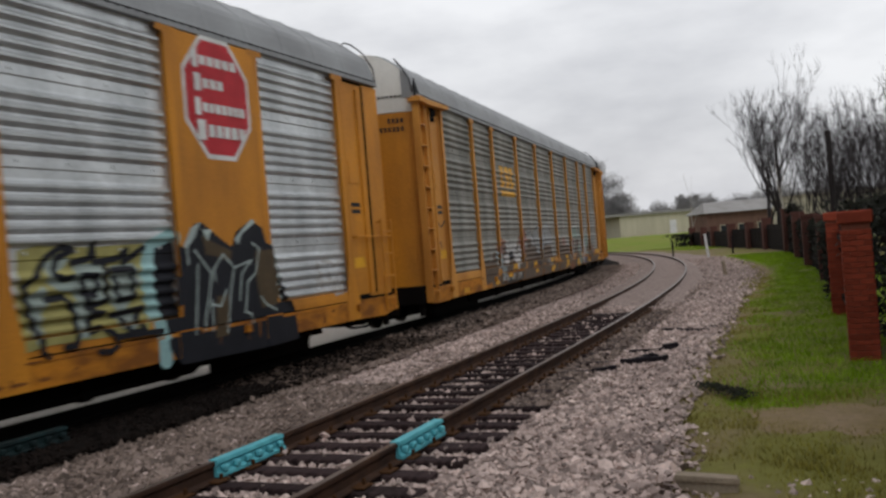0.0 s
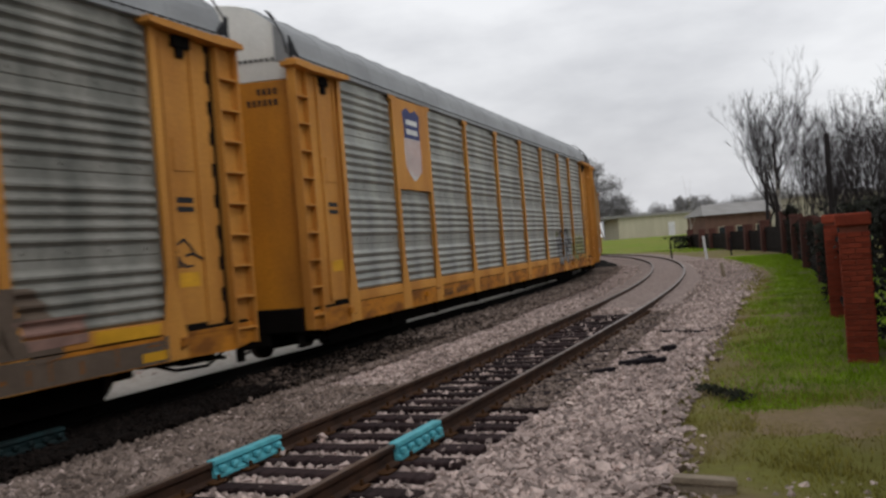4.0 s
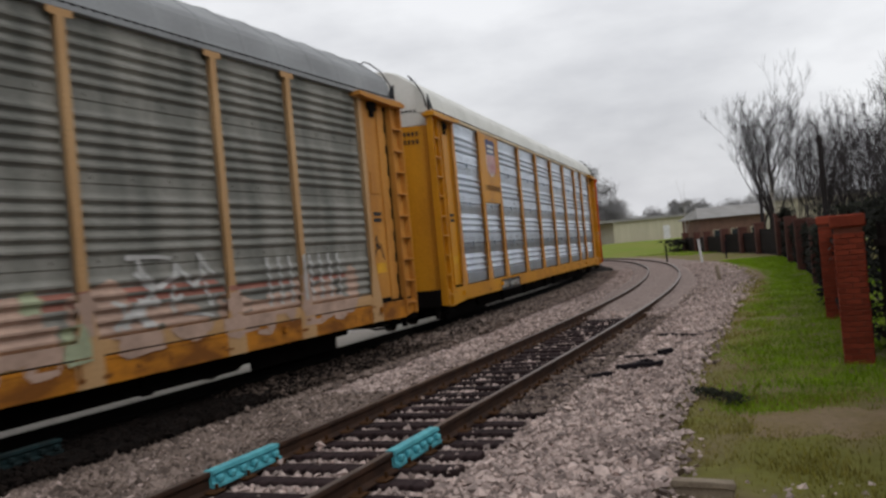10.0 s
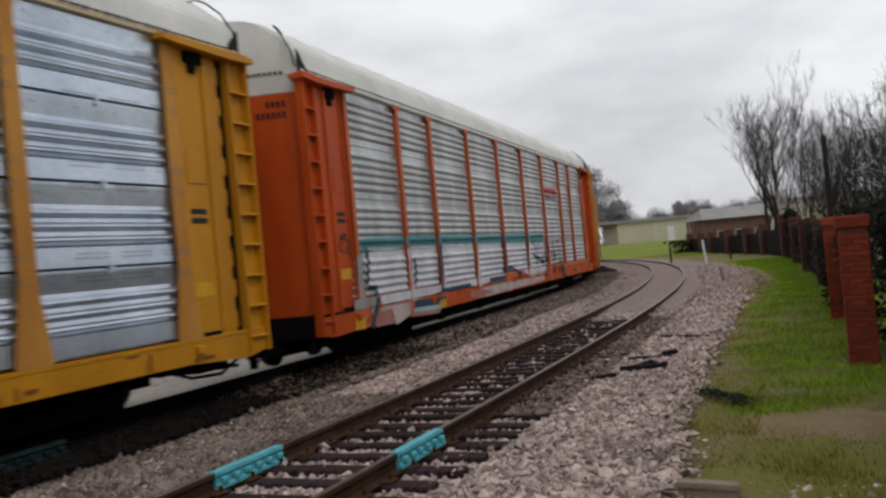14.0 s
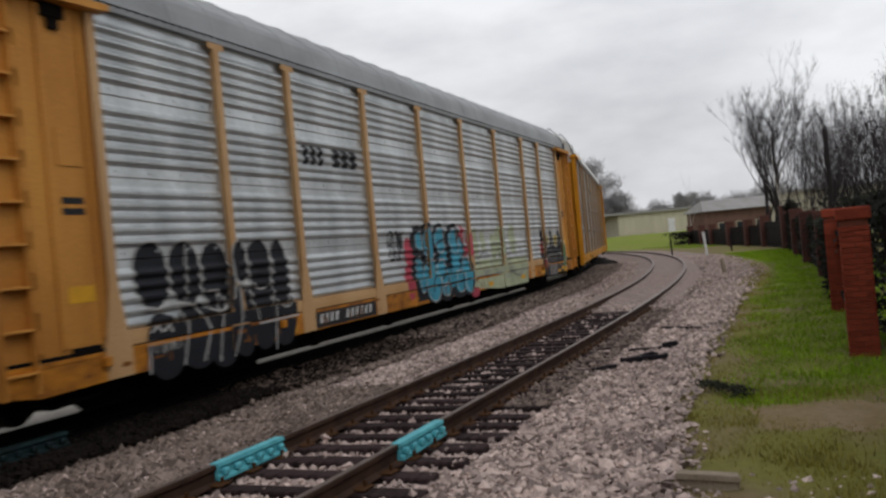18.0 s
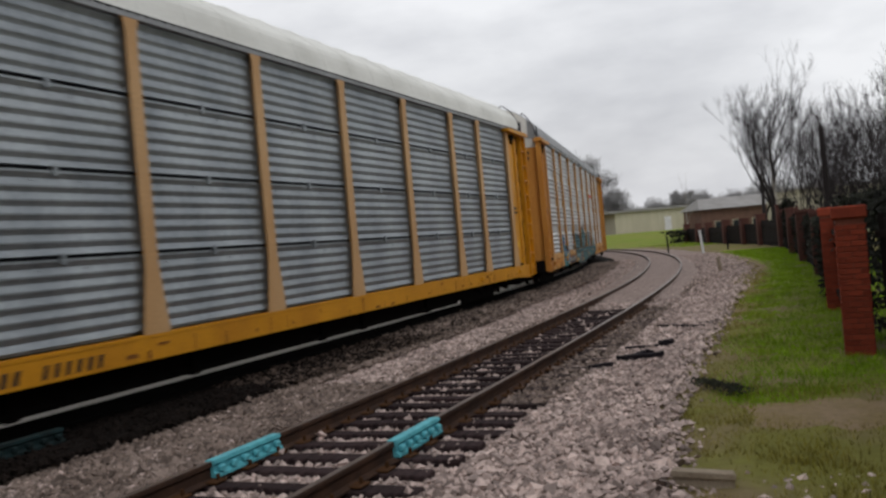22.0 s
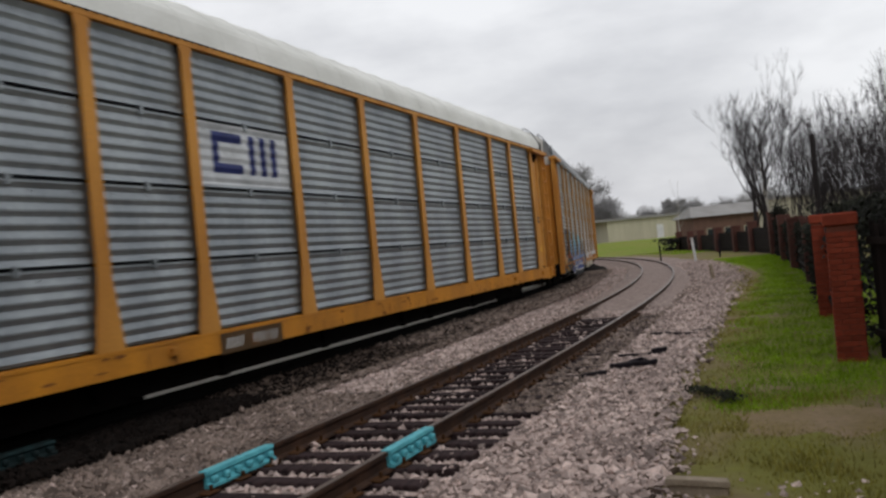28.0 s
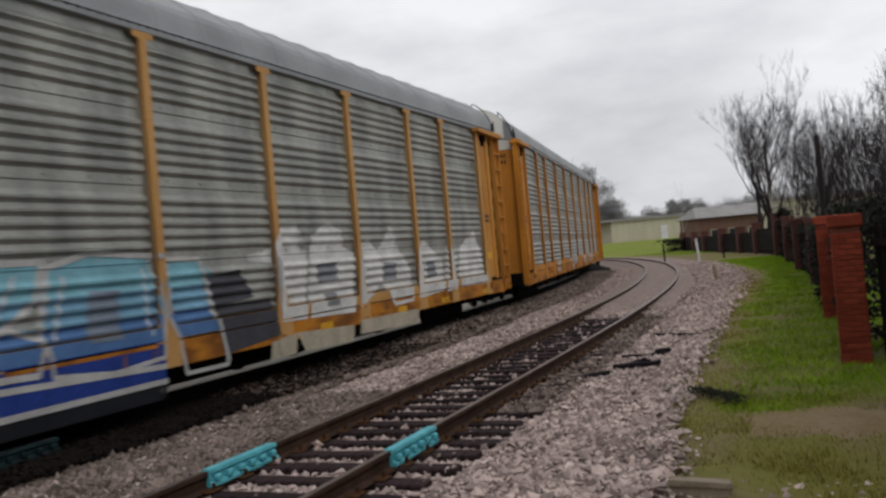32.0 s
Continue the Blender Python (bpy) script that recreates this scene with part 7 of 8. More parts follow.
sprayed(car, k, stroke([(-8.14, 2.11), (-7.36, 2.10), (-6.68, 2.01), (-6.59, 1.56), (-6.97, 1.30)], 0.075) + stroke([(-8.14, 2.11), (-8.28, 0.64), (-8.37, 0.31), (-7.63, 0.27), (-7.40, 0.86)], 0.075) + stroke([(-7.33, 1.03), (-7.19, 0.54), (-6.27, 0.52), (-4.51, 0.61), (-1.59, 0.49)], 0.075) + stroke([(-7.05, 1.26), (-6.44, 0.72)], 0.075) + stroke([(-6.24, 0.85), (-5.91, 1.64), (-5.67, 2.05), (-5.29, 2.14), (-4.87, 1.96)], 0.075) + stroke([(-4.74, 1.99), (-3.44, 1.99), (-3.61, 1.53), (-4.27, 1.14), (-4.42, 0.73), (-3.69, 0.70)], 0.075) + stroke([(-3.53, 1.30), (-3.38, 1.92), (-2.70, 2.07), (-1.46, 1.99)], 0.075) + stroke([(-1.28, 1.94), (-0.57, 1.92), (-0.17, 0.39)], 0.075) + stroke([(-7.03, 0.41), (-4.57, 0.30), (-1.60, 0.29)], 0.075), CHALK, "graffiti_line", "white letter edges", 0.03)
sprayed(car, k, [[(-7.80, 1.88), (-7.39, 1.86), (-7.40, 1.72), (-7.80, 1.63)], [(-2.79, 1.60), (-2.28, 1.58), (-2.32, 0.95), (-2.89, 0.96)], [(-5.62, 1.31), (-5.25, 1.31), (-5.22, 1.08), (-5.62, 1.08)]], P("slate_spray", (0.2, 0.24, 0.3)), "graffiti_patch", "slate blue letter holes", 0.036)
sprayed(car, k, stroke([(-8.06, 1.59), (-7.76, 1.85)], 0.05) + stroke([(-5.71, 1.83), (-5.44, 2.01), (-5.21, 1.87)], 0.05) + stroke([(-3.85, 1.83), (-4.15, 1.41)], 0.05) + stroke([(-3.16, 1.80), (-3.38, 1.07)], 0.05) + stroke([(-1.78, 1.83), (-1.78, 0.95)], 0.05) + stroke([(-8.07, 0.94), (-8.09, 0.50)], 0.05), P("snow_spray", (0.55, 0.57, 0.6)), "graffiti_shine", "snowy shine strokes", 0.044)
sprayed(car, k, [[(-0.42, 1.19), (1.19, 1.19), (1.29, 0.58), (-0.16, 0.46)], [(-0.54, 1.62), (0.36, 1.72), (0.72, 1.26), (-0.38, 1.19)]], P("dark_grey_spray", (0.06, 0.06, 0.07)), "graffiti_fill", "dark grey shapes", 0.03)
sprayed(car, k, [[(0.64, 1.93), (1.31, 2.02), (1.59, 2.38), (2.20, 2.42), (2.20, 2.01), (2.49, 1.93), (2.18, 0.75), (1.38, 0.77), (1.53, 1.77), (0.70, 1.83)], [(2.67, 2.23), (3.28, 2.47), (3.81, 2.29), (3.84, 1.98), (4.29, 1.85), (3.96, 0.70), (2.29, 0.75)], [(4.44, 1.97), (4.86, 2.12), (5.31, 1.87), (6.01, 2.41), (6.29, 1.93), (6.85, 1.39), (6.78, 0.68), (5.76, 0.66), (5.38, 1.19), (4.23, 0.76)], [(7.31, 1.91), (7.82, 2.04), (8.79, 1.51), (8.72, 0.80), (7.09, 0.71)], [(9.19, 1.88), (9.79, 1.57), (9.51, 0.76), (8.81, 0.75)], [(10.01, 1.77), (11.24, 2.25), (11.61, 1.63), (11.92, 0.78), (9.78, 0.79)]], P("white_roller_paint", (0.66, 0.65, 0.62)), "graffiti_fill", "white block letters", 0.006)
sprayed(car, k, [[(2.75, 1.69), (3.49, 1.71), (3.48, 1.36), (2.72, 1.35)], [(5.50, 1.61), (6.10, 1.59), (6.08, 1.24), (5.39, 1.23)], [(7.81, 1.54), (8.29, 1.52), (8.34, 1.15), (7.75, 1.13)], [(2.93, 1.15), (3.38, 1.14), (3.36, 0.90), (2.91, 0.91)]], P("mid_grey_spray", (0.22, 0.23, 0.24)), "graffiti_patch", "grey letter holes", 0.03)
sprayed(car, k, [[(1.82, 0.55), (3.90, 0.46), (3.81, 0.15), (2.04, 0.20)], [(4.16, 0.52), (7.02, 0.49), (6.92, 0.18), (4.08, 0.25)], [(1.02, 0.48), (1.82, 0.55), (1.73, 0.20), (0.95, 0.20)]], P("pale_sill_spray", (0.48, 0.42, 0.32)), "graffiti_wash", "cream wash on the sill", 0.004)
sill_plate(car, k, -6.6, -4.2, dark=False, letter=CHALK)
reflectors(car, k, 4)

for tone in (GALV, GALV_DIRTY):
    car, k = car_with(dict(paint=YELLOW, panel=tone, roof=ROOF_GREY, label="yellow auto rack car with weathered grey ribbed panels"))
    sprayed(car, k, patches(-6, 10, 0.7, 1.6, 16, 99, 0.7), CHALK, "graffiti_wash", "faint white patches", 0.005)


# ---- beyond the track: fence, trees, houses ----
def brick_pillar(x, y, z, turn, w, h, bricks):
    ob = tagged(new("brick_pillar"), "square red brick fence pillar with a flat brick cap", "pillar", "pillars of the fence")
    ob.matrix_basis = pose(x, y, z, 0, 0, turn)
    i = 0.012 if bricks else 0.0
    core = piece("pillar_core", box_mesh("pillar_core", -w / 2 + i, w / 2 - i, -w / 2 + i, w / 2 - i, 0, h - 0.18), MORTAR if bricks else BRICK_FAR, ob)
    piece("pillar_cap", box_mesh("pillar_cap", -w / 2 - 0.035, w / 2 + 0.035, -w / 2 - 0.035, w / 2 + 0.035, h - 0.18, h, 0.02), BRICK if bricks else BRICK_FAR, ob)
    if bricks:
        bw, bh = w / 2 - 0.010, 0.066
        me = shared(("brick", w), lambda: box_mesh("brick", -bw / 2, bw / 2, -0.02, 0.02, 0, bh, 0.005))
        half = shared(("halfbrick", w), lambda: box_mesh("brick", -bw / 4, bw / 4, -0.02, 0.02, 0, bh, 0.005))
        rows = int((h - 0.19) / 0.077)
        for r in range(rows):
            for side in range(4):
                m = pose(0, 0, 0.006 + r * 0.077, 0, 0, side * 90)
                if r % 2 == 0:
                    for k in (-1, 1):
                        piece("brick", me, BRICK, ob, m @ pose(k * w / 4, -w / 2 + 0.016, 0))
                else:
                    piece("brick", me, BRICK, ob, m @ pose(0, -w / 2 + 0.016, 0))
                    for k in (-1, 1):
                        piece("brick", half, BRICK, ob, m @ pose(k * (w / 2 - bw / 4 - 0.004), -w / 2 + 0.016, 0))
    return ob


PILLARS = [(5.81, 12.25, 2.05), (8.26, 18.1, 2.08), (12.35, 28.2, 2.1), (15.7, 37.2, 2.2), (19.0, 46.4, 2.4), (22.15, 55.8, 2.75), (24.1, 64.7, 2.3), (24.9, 70.5, 2.1), (25.4, 76.5, 2.1), (26.5, 85.0, 2.0), (27.6, 92.0, 2.0), (28.1, 98.0, 2.05)]


def fence_panel(a, b, h):
    """Close-boarded black fence between two pillars."""
    (x0, y0), (x1, y1) = a, b
    d = math.hypot(x1 - x0, y1 - y0)
    ob = tagged(new("fence_panel"), "black close-boarded fence panel between brick pillars", "fence", "panels of the fence")
    ob.matrix_basis = pose(x0, y0, -0.05, 0, 0, math.degrees(math.atan2(y1 - y0, x1 - x0)))
    for z in (0.35, h - 0.35):
        piece("fence_rail", box_mesh("fence_rail", 0.25, d - 0.25, 0.02, 0.07, z, z + 0.09), FENCE, ob)
    n = int((d - 0.5) / 0.16)
    boards = [shared(("board", round(h, 1), k), lambda: box_mesh("board", -0.074, 0.074, -0.012, 0.012, 0.03, h - 0.06 * k, 0.004)) for k in range(2)]
    for i in range(n):
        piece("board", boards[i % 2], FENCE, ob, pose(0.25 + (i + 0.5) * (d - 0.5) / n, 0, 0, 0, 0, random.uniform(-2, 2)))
    return ob


for k, (x, y, h) in enumerate(PILLARS):
    nx, ny = PILLARS[min(k + 1, len(PILLARS) - 1)][:2]
    px, py = PILLARS[max(k - 1, 0)][:2]
    turn = math.degrees(math.atan2(ny - py, nx - px)) + 90
    brick_pillar(x, y, -0.06, turn if k > 1 else -24, 0.39 if k == 0 else 0.52 if k == 1 else 0.44 if k < 3 else 0.62, h + 0.06, k < 2)
for (a, b) in zip(PILLARS[:-1], PILLARS[1:]):
    fence_panel(a[:2], b[:2], min(a[2], b[2]) - (0.12 if a[1] < 55 else 0.45))
fence_panel((5.3, 4.6), (6.16, 12.3), 1.98)


def branches(rng, base, direction, length, radius, depth, out, spread=0.5, lift=0.25, kids=(3, 5), twig=0.004):
    """Tapered limbs: (start, end, radius at start, radius at end)."""
    p, d = Vector(base), Vector(direction).normalized()
    segs = 4 if depth > 2 else 3
    for i in range(segs):
        r0, r1 = radius * (1 - 0.55 * i / segs), radius * (1 - 0.55 * (i + 1) / segs)
        d = (d + Vector((rng.uniform(-1, 1), rng.uniform(-1, 1), rng.uniform(-0.3, 0.6))) * 0.13).normalized()
        q = p + d * (length / segs)
        out.append((p.copy(), q.copy(), r0, r1, depth))
        if depth > 0 and i >= 1:
            for _ in range(rng.randint(*kids) if i == segs - 1 else rng.randint(1, 2)):
                side = Vector((rng.uniform(-1, 1), rng.uniform(-1, 1), rng.uniform(-0.2, 0.8))).normalized()
                nd = (d * (1 - spread) + side * spread + Vector((0, 0, lift))).normalized()
                branches(rng, q if i == segs - 1 else p.lerp(q, rng.random()), nd, length * rng.uniform(0.48, 0.72), max(r1 * 0.62, twig), depth - 1, out, spread, lift, kids, twig)
        p = q


def limbs_mesh(name, segs, sides):
    verts, faces = [], []
    for a, b, r0, r1, _ in segs:
        d = (b - a).normalized()
        u = d.orthogonal().normalized()
        v = d.cross(u)
        k = len(verts)
        for i in range(sides):
            an = 2 * math.pi * i / sides
            o = u * math.cos(an) + v * math.sin(an)
            verts += [tuple(a + o * r0), tuple(b + o * r1)]
        for i in range(sides):
            j = (i + 1) % sides
            faces.append((k + 2 * i, k + 2 * j, k + 2 * j + 1, k + 2 * i + 1))
    return mesh_of(name, verts, faces, True)


def bare_tree(x, y, z, height, radius, seed, label, stems=1, lean=0.0, depth=4, spread=0.45, lift=0.25, kids=(3, 4), twig=0.006, pods=0.0):
    rng = random.Random(seed)
    segs = []
    for s in range(stems):
        an = 2 * math.pi * s / stems + rng.random()
        tilt = lean * rng.uniform(0.6, 1.2)
        branches(rng, (0.12 * math.cos(an) * (stems > 1), 0.12 * math.sin(an) * (stems > 1), 0), (math.cos(an) * tilt, math.sin(an) * tilt, 1), height * rng.uniform(0.42, 0.55), radius, depth, segs, spread, lift, kids, twig)
    ob = tagged(new("tree"), label, "tree")
    ob.matrix_basis = pose(x, y, z)
    thick = [s for s in segs if s[4] >= depth - 1]
    thin = [s for s in segs if s[4] < depth - 1]
    piece("trunk", limbs_mesh("trunk", thick, 7), BARK, ob, label="dark grey bark")
    piece("crown", limbs_mesh("crown", thin, 3), TWIG, ob, label="leafless crown of fine twigs")
    if pods:
        tips = [s for s in segs if s[4] == 0]
        spots = [tuple(s[1] + Vector((rng.gauss(0, .03), rng.gauss(0, .03), rng.gauss(0, .03)))) for s in tips if rng.random() < pods]
        pod = scatter_stones("seed_head_mass", spots, 0.022, BARK, "", seed)
        pod.parent = ob
        pod["kind"] = "stuff"
        pod["label"] = "dry brown seed heads"
        del pod["category"]
    return ob


bare_tree(25.2, 65.8, -0.1, 11.4, 0.2, 5, "tall leafless tree with a fan of upright limbs", stems=3, lean=0.22, depth=4, spread=0.42, lift=0.22, kids=(3, 4), twig=0.010)
for k, (x, y, h) in enumerate([(17.9, 40.0, 6.0), (17.0, 36.8, 5.7), (16.1, 34.0, 5.5), (16.9, 32.5, 6.1), (15.6, 29.8, 5.6), (16.3, 28.6, 6.2), (14.9, 26.0, 5.9), (22.8, 54.0, 8.0), (20.9, 47.6, 7.4), (15.7, 31.0, 5.7), (16.7, 34.2, 6.0), (14.7, 27.7, 5.2)]):
    bare_tree(x, y, -0.1, h * 0.98, 0.055, 20 + k, "leafless many-stemmed shrub tree behind the fence", stems=5, lean=0.34, depth=3, spread=0.42, lift=0.26, kids=(2, 4), twig=0.006, pods=0.4)


def far_thicket(x, y, z, w, h, seed, label, n=3000):
    rng = random.Random(seed)
    segs = []
    clumps = [(rng.uniform(-0.36, 0.36) * w, rng.uniform(-0.2, 0.2) * w, h * rng.uniform(0.25, 0.66), rng.uniform(0.22, 0.32) * w) for _ in range(15)]
    for i in range(n):
        cx, cy, cz, cr = rng.choice(clumps)
        p = Vector((cx, cy, cz)) + Vector((rng.gauss(0, 1), rng.gauss(0, 1), rng.gauss(0, 0.7))).normalized() * cr * rng.random() ** 0.5
        q = p + Vector((rng.uniform(-1, 1), rng.uniform(-1, 1), rng.uniform(-0.3, 1.2))) * 0.06 * h
        segs.append((p, q, 0.05, 0.025, 0))
    stems = []
    for cx, cy, cz, cr in clumps:
        stems.append((Vector((cx * 0.2, cy * 0.2, 0)), Vector((cx, cy, cz)), 0.12, 0.04, 1))
    ob = tagged(new("tree"), label, "tree", "far bare trees")
    ob.matrix_basis = pose(x, y, z)
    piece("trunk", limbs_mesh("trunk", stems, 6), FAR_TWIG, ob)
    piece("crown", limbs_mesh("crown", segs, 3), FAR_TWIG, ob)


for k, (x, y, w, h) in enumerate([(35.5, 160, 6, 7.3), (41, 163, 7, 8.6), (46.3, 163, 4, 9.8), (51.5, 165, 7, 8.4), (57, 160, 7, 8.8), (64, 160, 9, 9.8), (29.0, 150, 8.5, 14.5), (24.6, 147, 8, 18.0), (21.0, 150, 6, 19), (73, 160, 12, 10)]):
    far_thicket(x, y, 1.0, w, h, 60 + k, "distant leafless tree, haze put into its pale grey")


def cream_building():
    ob = tagged(new("warehouse"), "long low cream-sided building with a grey roof", "building")
    ob.matrix_basis = pose(26.9, 131, 0, 0, 0, -2)
    piece("wall", box_mesh("wall", 0, 17.4, 0, 14, 0.6, 4.6), CREAM, ob)
    bm = prism(bmesh.new(), [(-2.2, 4.6), (17.7, 4.6), (17.7, 4.95), (-2.2, 4.95)], -0.4, 14.4)
    part("roof", bm, SHINGLE, ob, "flat grey roof edge")
    piece("door", box_mesh("door", 7.4, 8.4, -0.05, 0.02, 1.2, 3.5, 0.01), POST_WHITE, ob, label="white door")


cream_building()


def brick_house():
    ob = tagged(new("house"), "low brown brick house with a grey shingle roof", "house")
    ob.matrix_basis = pose(29.6, 97, 0, 0, 0, 0)
    piece("wall", box_mesh("wall", 0, 12, 0, 7, -0.1, 3.5), HOUSE_BRICK, ob)
    bm = bmesh.new()
    a = [bm.verts.new(c) for c in ((-0.4, -0.5, 3.45), (12.4, -0.5, 3.45), (12.4, 7.5, 3.45), (-0.4, 7.5, 3.45), (0.6, 3.0, 4.75), (11.4, 3.0, 4.75))]
    for f in ((0, 1, 5, 4), (1, 2, 5), (2, 3, 4, 5), (3, 0, 4), (3, 2, 1, 0)):
        bm.faces.new([a[i] for i in f])
    part("roof", bm, SHINGLE, ob, "hipped grey shingle roof")
    for x in (1.4, 3.4, 5.6, 8.6):
        w = piece("window", box_mesh("window", x, x + 0.8, -0.06, 0.02, 1.2, 2.1, 0.01), CREAM, ob)
        piece("pane", box_mesh("pane", x + 0.07, x + 0.73, -0.075, -0.055, 1.27, 2.03), GLASS, w)


brick_house()


def garden_wall():
    ob = tagged(new("garage"), "long beige low building behind the bare trees", "building")
    ob.matrix_basis = pose(33.2, 80, 0, 0, 0, 0)
    piece("wall", box_mesh("wall", 0, 30, 0, 7, -0.1, 4.25), CREAM, ob)
    piece("roof", box_mesh("roof", -0.3, 30.3, -0.3, 7.3, 4.25, 4.5), SHINGLE, ob)


garden_wall()


def lawn_bank():
    """Mown bank beyond the bend, a hand above the ground sheet."""
    xs, ys = np.arange(12, 46.1, 1.0), np.arange(84, 129.1, 1.5)
    n = len(xs)
    verts = [(float(x), float(y), terrain(float(x), float(y)) + (0.06 if 0 < i < n - 1 and 0 < j < len(ys) - 1 else -0.2) + 0.06 * noise.noise((x * 0.8, y * 0.8, 6))) for j, y in enumerate(ys) for i, x in enumerate(xs)]
    faces = [(j * n + i, j * n + i + 1, (j + 1) * n + i + 1, (j + 1) * n + i) for j in range(len(ys) - 1) for i in range(n - 1)]
    tagged(piece("lawn_bank", mesh_of("lawn_bank", verts, faces, True), LAWN), "green mown grass bank before the cream building", "ground", kind="structure")


lawn_bank()


def pale_sapling(x, y, h, seed):
    rng = random.Random(seed)
    segs = []
    branches(rng, (0, 0, 0), (0.03, 0, 1), h, 0.06, 1, segs, 0.4, 0.3, (2, 3), 0.012)
    ob = tagged(new("tree"), "slender pale-barked sapling by the fence", "tree")
    ob.matrix_basis = pose(x, y, -0.1)
    piece("trunk", limbs_mesh("trunk", segs, 6), PALE_BARK, ob)


pale_sapling(28.6, 99.0, 5.0, 3)
pale_sapling(22.7, 57.5, 4.0, 4)
# marker post, poles, scrap and a block by the track
ob = tagged(new("marker_post"), "thin white leaning marker post beside the track", "post")
ob.matrix_basis = pose(17.43, 57.4, -0.06, 0, -5, 0)
piece("post", box_mesh("post", -0.075, 0.075, -0.04, 0.04, 0, 1.75, 0.01), POST_WHITE, ob)
piece("plate", box_mesh("plate", -0.14, 0.14, -0.06, -0.04, 1.6, 2.0, 0.01), BRICK_FAR, ob, label="dull grey plate at its top")


def upright_post(x, y, h, r, label, material, head=False):
    ob = tagged(new("pole"), label, "pole")
    ob.matrix_basis = pose(x, y, -0.15)
    part("shaft", rod(bmesh.new(), (0, 0, 0), (0, 0, h), r, 10, r * 0.85), material, ob)
    if head:
        part("head", boxed(-0.14, 0.14, -0.1, 0.1, h, h + 0.2, 0.03), material, ob, "small dark lamp head")


upright_post(13.55, 30.0, 5.1, 0.11, "thick dark wooden post behind the fence", BARK)
upright_post(25.0, 64.0, 7.9, 0.085, "thin dark lamp pole behind the fence", BARK, True)


def leaf_mass(name, line, h, w, n, size, material, label, seed, category="hedge"):
    """Leaves heaped along a line of (x, y)."""
    rng = random.Random(seed)
    verts, faces = [], []
    for i in range(n):
        f = rng.random() * (len(line) - 1)
        k = int(f)
        a, b = line[k], line[min(k + 1, len(line) - 1)]
        t = f - k
        hh = h * (0.86 + 0.16 * noise.noise((f * 3.1, seed, 0)))
        x, y = a[0] + (b[0] - a[0]) * t + rng.gauss(0, w / 3), a[1] + (b[1] - a[1]) * t + rng.gauss(0, w / 3)
        z = hh * (1 - rng.random() ** 2.2)
        u = Vector((rng.uniform(-1, 1), rng.uniform(-1, 1), rng.uniform(-1, 1))).normalized() * size * rng.uniform(0.6, 1.3)
        v = u.orthogonal().normalized() * size * 0.55
        p = Vector((x, y, z))
        q = len(verts)
        verts += [tuple(p - u), tuple(p + v), tuple(p + u), tuple(p - v)]
        faces.append((q, q + 1, q + 2, q + 3))
    return tagged(piece(name, mesh_of(name, verts, faces), material), label, category, kind="stuff")


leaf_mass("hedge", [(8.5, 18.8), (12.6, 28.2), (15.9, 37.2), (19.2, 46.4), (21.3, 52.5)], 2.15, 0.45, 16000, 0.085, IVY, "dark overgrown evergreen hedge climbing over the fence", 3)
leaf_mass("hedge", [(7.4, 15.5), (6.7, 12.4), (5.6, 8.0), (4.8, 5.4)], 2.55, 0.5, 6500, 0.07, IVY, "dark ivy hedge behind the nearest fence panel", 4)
# Unseen leaf screen, added to darken light and reflections on the train.
leaf_mass("hedge", [(8.4, 11.2), (6.9, 6.6), (5.0, 0.0), (1.6, -8.0), (-4.0, -20.0), (-10.0, -34.0)], 5.8, 1.3, 11000, 0.34, IVY, "unseen tall leaf screen added beyond the near fence to shade the train", 8)
leaf_mass("bush", [(20.9, 51.6), (21.3, 52.6)], 3.2, 0.6, 1200, 0.10, IVY, "dark round bush above the fence", 5, "bush")
leaf_mass("bush", [(28.0, 97.5), (27.0, 99.5)], 1.5, 2.0, 500, 0.2, IVY, "dark low bush at the fence's end", 6, "bush")


# ---- loose stones, grass ----
def stone_spots(n, s0, s1, lat0, lat1, z, seed, ties=False, power=1.6, edge=None):
    rng = np.random.default_rng(seed)
    s = s0 + (s1 - s0) * rng.random(n) ** power
    lat = rng.uniform(lat0, lat1, n)
    zz = z + rng.normal(0, 0.014, n)
    if ties:
        phase = (s - 3.0) % 0.5
        on = (np.abs(lat - 0.2) < 1.4) & ((phase < 0.14) | (phase > 0.36))
        keep = ~on | (rng.random(n) < 0.012)
        keep &= np.abs(np.abs(lat) - 0.753) > 0.10
        zz = np.where(on, zz + 0.05, zz)
        s, lat, zz = s[keep], lat[keep], zz[keep]
    if edge is not None:
        reach = np.interp(s, [-30, 8.5, 10.5, 13, 18, 27, 33, 40], [3.5, 3.45, 3.15, 2.95, 2.85, 2.8, 3.3, 3.85]) + rng.normal(0, edge, len(s))
        s, lat, zz = s[lat < reach], lat[lat < reach], zz[lat < reach]
    x, y, _ = along(s, lat)
    return np.stack([x, y, zz], -1)


